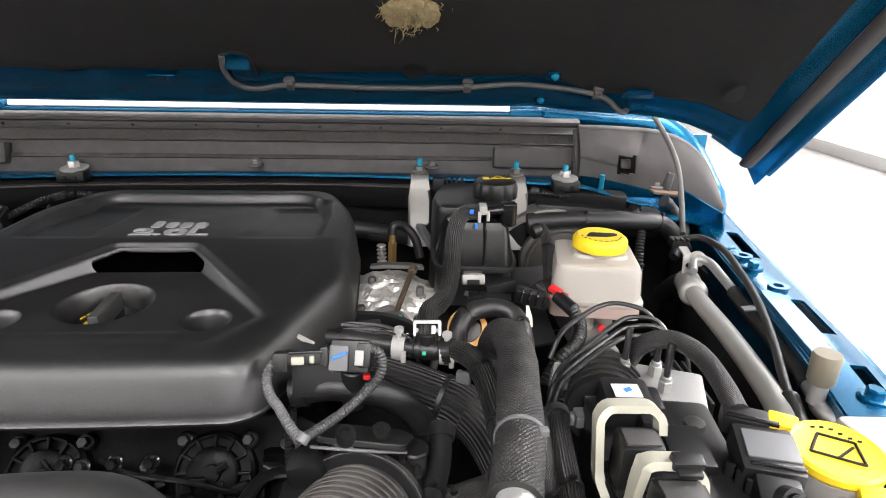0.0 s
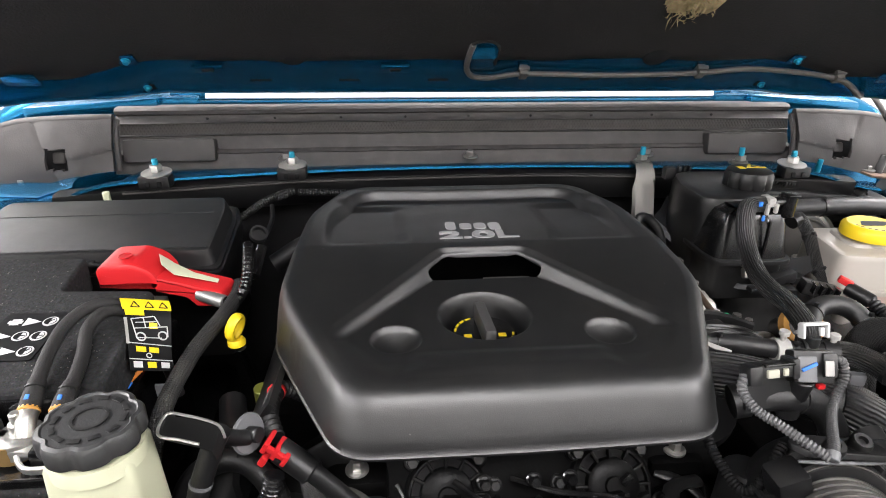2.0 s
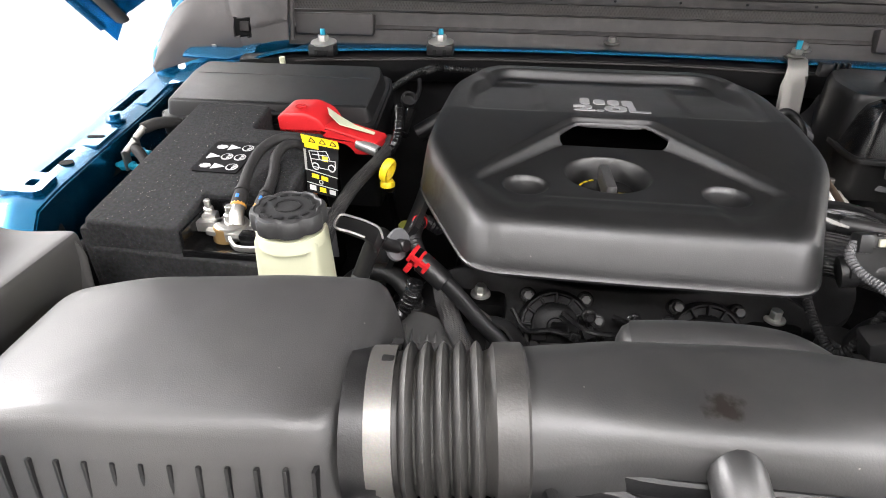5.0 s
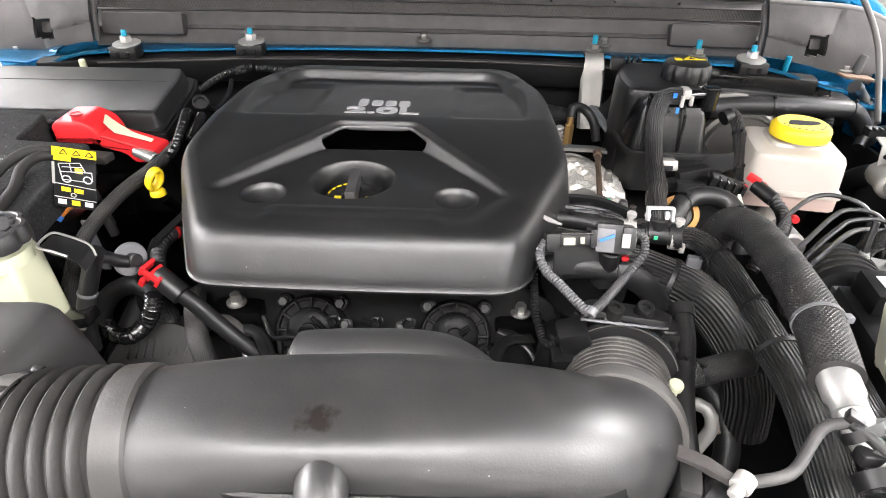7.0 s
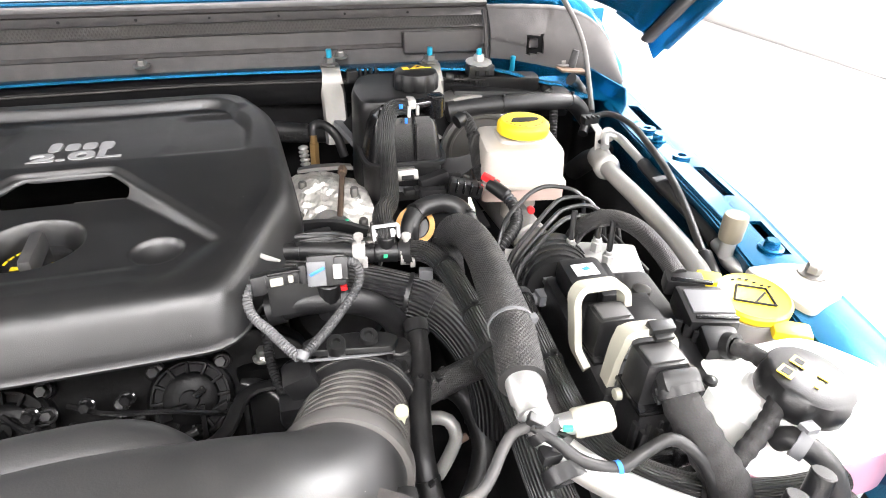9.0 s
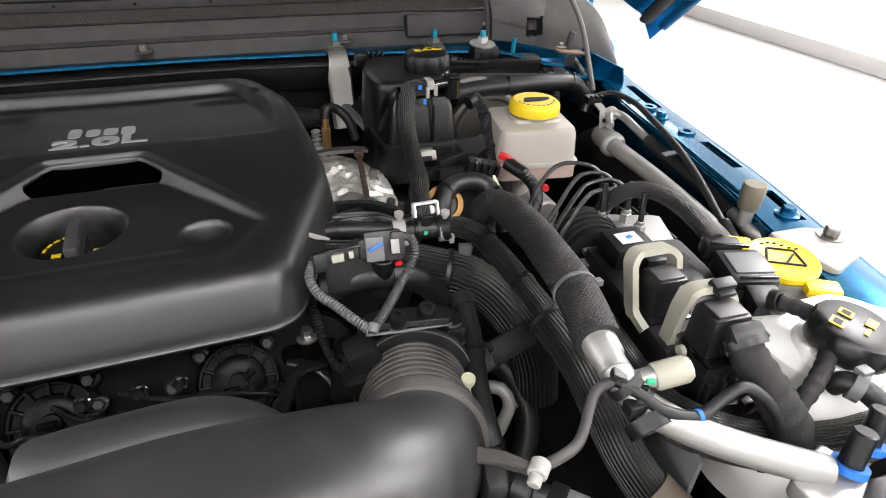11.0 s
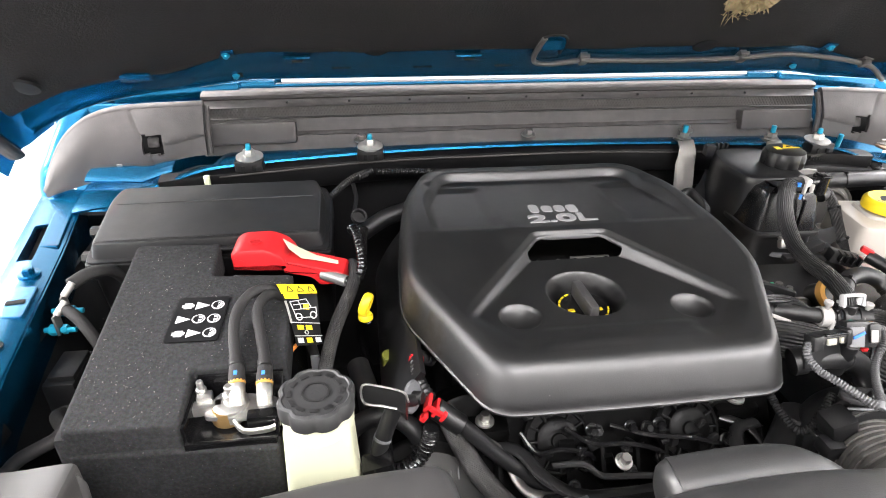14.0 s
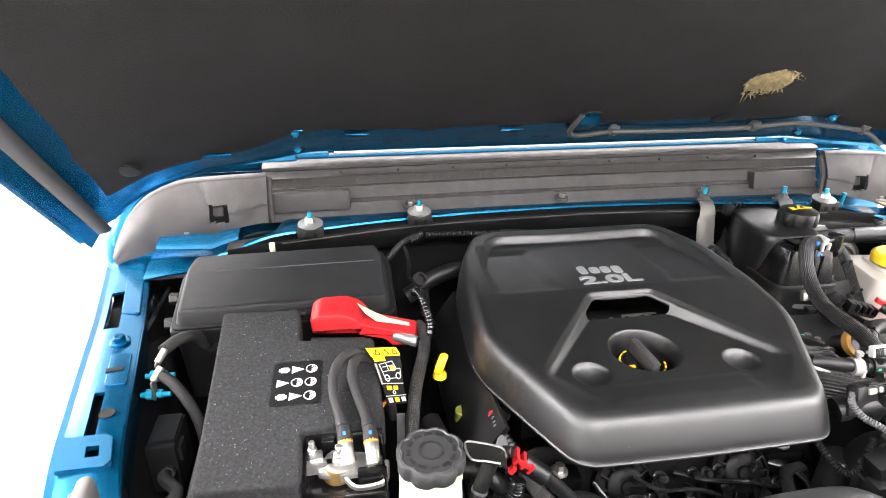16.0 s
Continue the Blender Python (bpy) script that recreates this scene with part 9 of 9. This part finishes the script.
    part("side_clip", merge(box((0.394, 0.436, 1.112), (0.020, 0.014, 0.012), 0.002), rod((0.380, 0.440, 1.108), (0.392, 0.438, 1.110), 0.006, 10), box((0.402, 0.448, 1.118), (0.010, 0.012, 0.006), 0.001)), GREYPL, m)
    part("cross_pipe", rod((0.374, 0.485, 1.100), (0.406, 0.488, 1.100), 0.0035, 10), PLASTIC, m)
    return m


brake_module()


def red_connector():
    c = thing("level_sensor_plug", "black sensor plug with a red lock on a corrugated lead", "connector")
    part("plug", merge(box((0.402, 0.702, 1.093), (0.044, 0.019, 0.018), 0.003, turn(0, 12, -14)), box((0.360, 0.711, 1.086), (0.034, 0.013, 0.013), 0.002, turn(0, 0, -6))), PLASTIC, c)
    for k in range(4):
        part("plug_rib", box((0.388 + 0.009 * k, 0.6955 - 0.002 * k, 1.100 - 0.002 * k), (0.0025, 0.016, 0.012), 0.0006, turn(0, 12, -14)), GLOSSY, c)
    part("red_lock", merge(box((0.430, 0.696, 1.106), (0.017, 0.010, 0.008), 0.002, turn(0, 20, -35)), box((0.440, 0.692, 1.096), (0.007, 0.012, 0.014), 0.002, turn(0, 20, -35)), box((0.421, 0.696, 1.094), (0.006, 0.008, 0.008), 0.002)), RED, c, "red lock")
    part("boot", rod((0.432, 0.694, 1.099), (0.447, 0.668, 1.092), 0.0090, 12), PLASTIC, c)
    part("lead", tube([(0.446, 0.670, 1.092), (0.450, 0.650, 1.086), (0.444, 0.626, 1.080), (0.430, 0.606, 1.076), (0.410, 0.590, 1.068), (0.395, 0.575, 1.05)], 0.0072, 12, 0.004, ridge=0.001, pitch=0.0055), RUBBER, c)
    part("side_plug", merge(box((0.365, 0.726, 1.098), (0.04, 0.014, 0.014), 0.002, turn(0, -10, 10)), box((0.335, 0.722, 1.086), (0.022, 0.012, 0.006), 0.001)), PLASTIC, c)
    part("paper_tag", sheet([[(0.378, 0.622, 1.122), (0.381, 0.622, 1.122)], [(0.377, 0.614, 1.112), (0.384, 0.613, 1.112)], [(0.379, 0.608, 1.103), (0.384, 0.607, 1.103)]], 0.001), CREAM, c, "cream paper flag")
    part("red_cap", rod((0.492, 0.690, 1.056), (0.490, 0.681, 1.058), 0.0050, 12), RED, c)


red_connector()


# ---------- right inner fender ----------
def ac_pipes():
    p = thing("air_conditioning_pipe", "silver air-conditioning pipe with a crimped joint", "pipe")
    part("crimp", lathe([(0, 0), (0.0150, 0), (0.0175, 0.003), (0.0175, 0.010), (0.0165, 0.012), (0.0165, 0.044), (0.0185, 0.046), (0.0185, 0.056), (0.0165, 0.060), (0.0125, 0.062), (0, 0.062)], 28, aim((0.643, 0.785, 1.079), (0.622, 0.715, 1.086))), PIPEGREY, p)
    part("hose", tube([(0.648, 0.86, 1.02), (0.648, 0.82, 1.055), (0.641, 0.780, 1.078)], 0.0165, 16, 0.006), RUBBER, p)
    part("pipe", tube([(0.626, 0.728, 1.085), (0.617, 0.68, 1.089), (0.610, 0.62, 1.091), (0.600, 0.55, 1.092), (0.588, 0.485, 1.093), (0.577, 0.445, 1.088), (0.57, 0.42, 1.06)], 0.0115, 18, 0.006), PIPEGREY, p)
    part("thin_pipe", tube([(0.634, 0.757, 1.105), (0.645, 0.776, 1.114), (0.660, 0.768, 1.114), (0.664, 0.735, 1.106), (0.664, 0.700, 1.100)], 0.0062, 12, 0.004), ALU, p)
    part("black_line", tube([(0.664, 0.702, 1.100), (0.658, 0.65, 1.096), (0.648, 0.58, 1.096), (0.636, 0.52, 1.098), (0.628, 0.495, 1.098)], 0.0090, 14, 0.005), RUBBER, p, "black rubber line")
    part("elbow", tube([(0.630, 0.500, 1.098), (0.622, 0.475, 1.100), (0.614, 0.458, 1.100), (0.622, 0.440, 1.095), (0.632, 0.42, 1.08), (0.632, 0.41, 1.05)], 0.0078, 14, 0.004), ALU, p)
    part("port_stem", rod((0.612, 0.464, 1.102), (0.614, 0.466, 1.126), 0.0075, 14), ALU, p)
    part("port_cap", lathe([(0, 0), (0.010, 0), (0.0118, 0.003), (0.0125, 0.026), (0.0115, 0.030), (0, 0.030)], 14, Matrix.Translation((0.614, 0.467, 1.122))), shader("aged_beige_cap", (0.17, 0.15, 0.11), 0.5, mottle=0.15, mottle_size=60), p, "beige service port cap")
    part("strap", sheet([[(0.640, 0.645, 1.108), (0.655, 0.640, 1.112), (0.672, 0.632, 1.108)], [(0.640, 0.635, 1.108), (0.655, 0.630, 1.112), (0.672, 0.624, 1.108)]], 0.002), GREYPL, p)
    part("bracket", sheet([[(0.630, 0.800, 1.125), (0.642, 0.800, 1.125)], [(0.630, 0.782, 1.120), (0.642, 0.782, 1.120)], [(0.629, 0.775, 1.095), (0.641, 0.775, 1.095)], [(0.631, 0.772, 1.080), (0.640, 0.772, 1.080)]], 0.002), WHITE, p, "bright steel bracket")
    part("bracket_hole", rod((0.6355, 0.777, 1.106), (0.6355, 0.773, 1.106), 0.003, 10), DULL, p)
    part("knob", lathe([(0, 0), (0.011, 0), (0.011, 0.006), (0.006, 0.010), (0, 0.010)], 18, aim((0.650, 0.782, 1.112), (0.648, 0.77, 1.122))), MILKY, p)
    part("plug", merge(box((0.636, 0.815, 1.126), (0.024, 0.018, 0.012), 0.002), *[box((0.628 + 0.008 * k, 0.806, 1.133), (0.003, 0.010, 0.004), 0.0005) for k in range(3)]), PLASTIC, p)
    c = thing("hood_release_cable", "thin black cable along the inner fender", "cable")
    part("cable", tube([(0.640, 0.815, 1.130), (0.660, 0.80, 1.138), (0.672, 0.76, 1.136), (0.664, 0.70, 1.130), (0.648, 0.63, 1.124), (0.626, 0.56, 1.116), (0.604, 0.50, 1.106), (0.592, 0.46, 1.095)], 0.0045, 10, 0.006), RUBBER, c)
    part("ferrule", rod((0.597, 0.478, 1.101), (0.586, 0.435, 1.085), 0.0085, 12, r2=0.0105), RUBBER, c)


ac_pipes()


def washer_filler():
    w = thing("washer_filler", "yellow washer fluid cap on a white filler neck", "washer filler")
    m = Matrix.Translation((0.557, 0.368, 1.124)) @ turn(4, 0, -30)
    part("cap", lathe([(0, 0), (0.030, 0), (0.0325, 0.003), (0.0325, 0.008), (0.030, 0.010), (0.0275, 0.009), (0, 0.009)], 48, m), YELLOW, w, "yellow washer fluid cap")
    part("hinge_tab", box((0, 0, 0), (0.022, 0.018, 0.010), 0.003, m @ Matrix.Translation((-0.034, 0.018, 0.005))), YELLOW, w)
    part("lift_tab", box((0, 0, 0), (0.030, 0.018, 0.010), 0.003, m @ Matrix.Translation((0.026, -0.032, 0.002))), YELLOW, w)
    for a, b in (((-0.017, -0.010), (-0.012, 0.012)), ((-0.012, 0.012), (0.012, 0.012)), ((0.012, 0.012), (0.017, -0.010)), ((-0.017, -0.010), (0.017, -0.010)), ((0.0, -0.010), (0.010, 0.006))):
        p, q = m @ Vector((*a, 0.0096)), m @ Vector((*b, 0.0096))
        part("wiper_sign", rod(p, q, 0.0011, 6), LABEL, w)
    for k in range(6):
        part("wiper_sign", rod(m @ Vector((-0.016 + 0.006 * k, 0.018 + 0.003 * math.sin(k), 0.0096)), m @ Vector((-0.0135 + 0.006 * k, 0.019 + 0.003 * math.sin(k), 0.0096)), 0.0009, 6), LABEL, w)
    part("neck", lathe([(0, -0.10), (0.026, -0.10), (0.030, -0.03), (0.032, 0.0), (0, 0.0)], 24, m), WHITE, w, "white filler neck")
    part("ear", slab(rounded([(0.590, 0.418), (0.640, 0.415), (0.672, 0.392), (0.655, 0.360), (0.600, 0.340)], 0.010, 4), 1.110, 1.126, 0.005), WHITE, w, "white mounting ear")
    part("ear_washer", lathe([(0, 0), (0.013, 0), (0.013, 0.002), (0, 0.002)], 20, Matrix.Translation((0.645, 0.390, 1.1255))), STEEL, w)
    bolt((0.645, 0.390, 1.1265), (0.645, 0.390, 1.137), 0.0075, 0, w, STEEL)
    e = thing("expansion_bottle", "translucent white coolant bottle with pink fluid and black cap", "coolant bottle")
    plan = resample(rounded([(0.446, 0.330), (0.570, 0.330), (0.610, 0.270), (0.590, 0.222), (0.455, 0.222), (0.436, 0.262)], 0.026, 6), 60)
    part("upper", slab(plan, 1.100, 1.134, 0.020, None, inset=0.006), BOTTLE, e)
    part("lower", slab([(0.52 + (x - 0.52) * 0.96, 0.275 + (y - 0.275) * 0.92) for x, y in plan], 0.98, 1.056, 0.004), BOTTLE, e)
    part("fluid_level", slab([(x, y) for x, y in plan], 1.055, 1.101, 0.0, None), PINK, e, "pink fluid seen through the wall")
    part("top_boss", lathe([(0, 0), (0.034, 0), (0.036, 0.012), (0.032, 0.018), (0, 0.018)], 32, Matrix.Translation((0.498, 0.257, 1.120))), BOTTLE, e)
    part("cap", lathe([(0, 0), (0.0295, 0), (0.0310, 0.003), (0.0310, 0.015), (0.0285, 0.020), (0.025, 0.022), (0, 0.022)], 90, Matrix.Translation((0.498, 0.257, 1.138)) @ turn(5, 5, 0), lobes=6, lobe_depth=0.10, lobe_z=(-0.001, 0.0165)), PLASTIC, e, "black screw cap with yellow signs")
    for dx, dy, sx, sy in ((-0.014, 0.004, 0.012, 0.010), (0.002, 0.010, 0.010, 0.010), (0.012, -0.004, 0.012, 0.007), (0.0, -0.010, 0.010, 0.003)):
        part("cap_sign", box((0.496 + dx, 0.256 + dy, 1.1612 + 0.087 * (dy - dx)), (sx, sy, 0.0006), 0, turn(5, 5, 25)), YELLOW, e)
    for dx, dy, sx, sy in ((-0.014, 0.004, 0.008, 0.006), (0.002, 0.010, 0.006, 0.006)):
        part("cap_sign_core", box((0.496 + dx, 0.256 + dy, 1.1617 + 0.087 * (dy - dx)), (sx, sy, 0.0005), 0, turn(5, 5, 25)), LABEL, e)
    part("rivet", lathe([(0, 0), (0.005, 0), (0.005, 0.003), (0.002, 0.005), (0, 0.005)], 12, Matrix.Translation((0.452, 0.288, 1.133))), PLASTIC, e)
    part("outlet_hose", tube([(0.466, 0.236, 1.128), (0.468, 0.229, 1.137), (0.474, 0.219, 1.136), (0.484, 0.209, 1.126), (0.488, 0.200, 1.11)], 0.0078, 14, 0.004), RUBBER, e)
    part("outlet_clamp", merge(ring_band(Vector((0.469, 0.227, 1.1373)), Vector((0.473, 0.2205, 1.1365)), 0.0080, 0.003, 18), box((0.474, 0.226, 1.148), (0.010, 0.008, 0.005), 0.001)), GREYPL, e, "grey spring clamp")
    part("side_pipe", tube([(0.530, 0.23, 1.135), (0.555, 0.20, 1.13), (0.57, 0.17, 1.12)], 0.010, 12, 0.006), BOTTLE, e)


washer_filler()


def front_leads():
    w = thing("front_lead", "grey wire lead with a white clip across the duct", "wire")
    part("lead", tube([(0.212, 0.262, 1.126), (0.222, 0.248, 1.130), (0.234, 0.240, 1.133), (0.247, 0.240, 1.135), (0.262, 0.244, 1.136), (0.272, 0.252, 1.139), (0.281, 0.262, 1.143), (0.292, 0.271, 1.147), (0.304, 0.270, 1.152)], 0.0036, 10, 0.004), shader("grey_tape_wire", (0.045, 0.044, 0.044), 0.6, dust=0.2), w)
    part("clip", merge(rod((0.229, 0.233, 1.136), (0.236, 0.240, 1.137), 0.0062, 12), rod((0.225, 0.229, 1.134), (0.230, 0.234, 1.136), 0.0042, 10)), WHITE, w, "white plastic clip")
    part("strap", sheet([[(0.203, 0.258, 1.130), (0.207, 0.267, 1.130)], [(0.217, 0.248, 1.133), (0.221, 0.256, 1.133)], [(0.228, 0.236, 1.134), (0.232, 0.243, 1.134)]], 0.003), COWLGREY, w, "grey retaining strap")
    l = thing("front_lead", "black taped wire over the silver pipe", "wire")
    part("lead", tube([(0.304, 0.269, 1.153), (0.313, 0.258, 1.150), (0.326, 0.245, 1.142), (0.347, 0.237, 1.138), (0.366, 0.240, 1.143), (0.384, 0.241, 1.148), (0.396, 0.234, 1.142), (0.406, 0.226, 1.128), (0.412, 0.220, 1.11)], 0.0042, 10, 0.004), RUBBER, l)
    part("blue_band", ring_band(Vector((0.3455, 0.2372, 1.138)), Vector((0.3485, 0.2370, 1.138)), 0.0043, 0.0005, 12), PAINTMARK, l)
    pn = thing("push_pin", "cream push-pin clip beside the coupling", "clip")
    part("pin", merge(rod((0.238, 0.358, 1.072), (0.239, 0.355, 1.092), 0.0044, 12), rod((0.239, 0.355, 1.088), (0.239, 0.354, 1.094), 0.0058, 12)), CREAM, pn)
    br = thing("brown_fitting", "brown copper-tinted fitting deep in the bay", "fitting")
    part("body", rod((0.292, 0.385, 1.00), (0.307, 0.388, 1.004), 0.0035, 10), RUST, br)


front_leads()
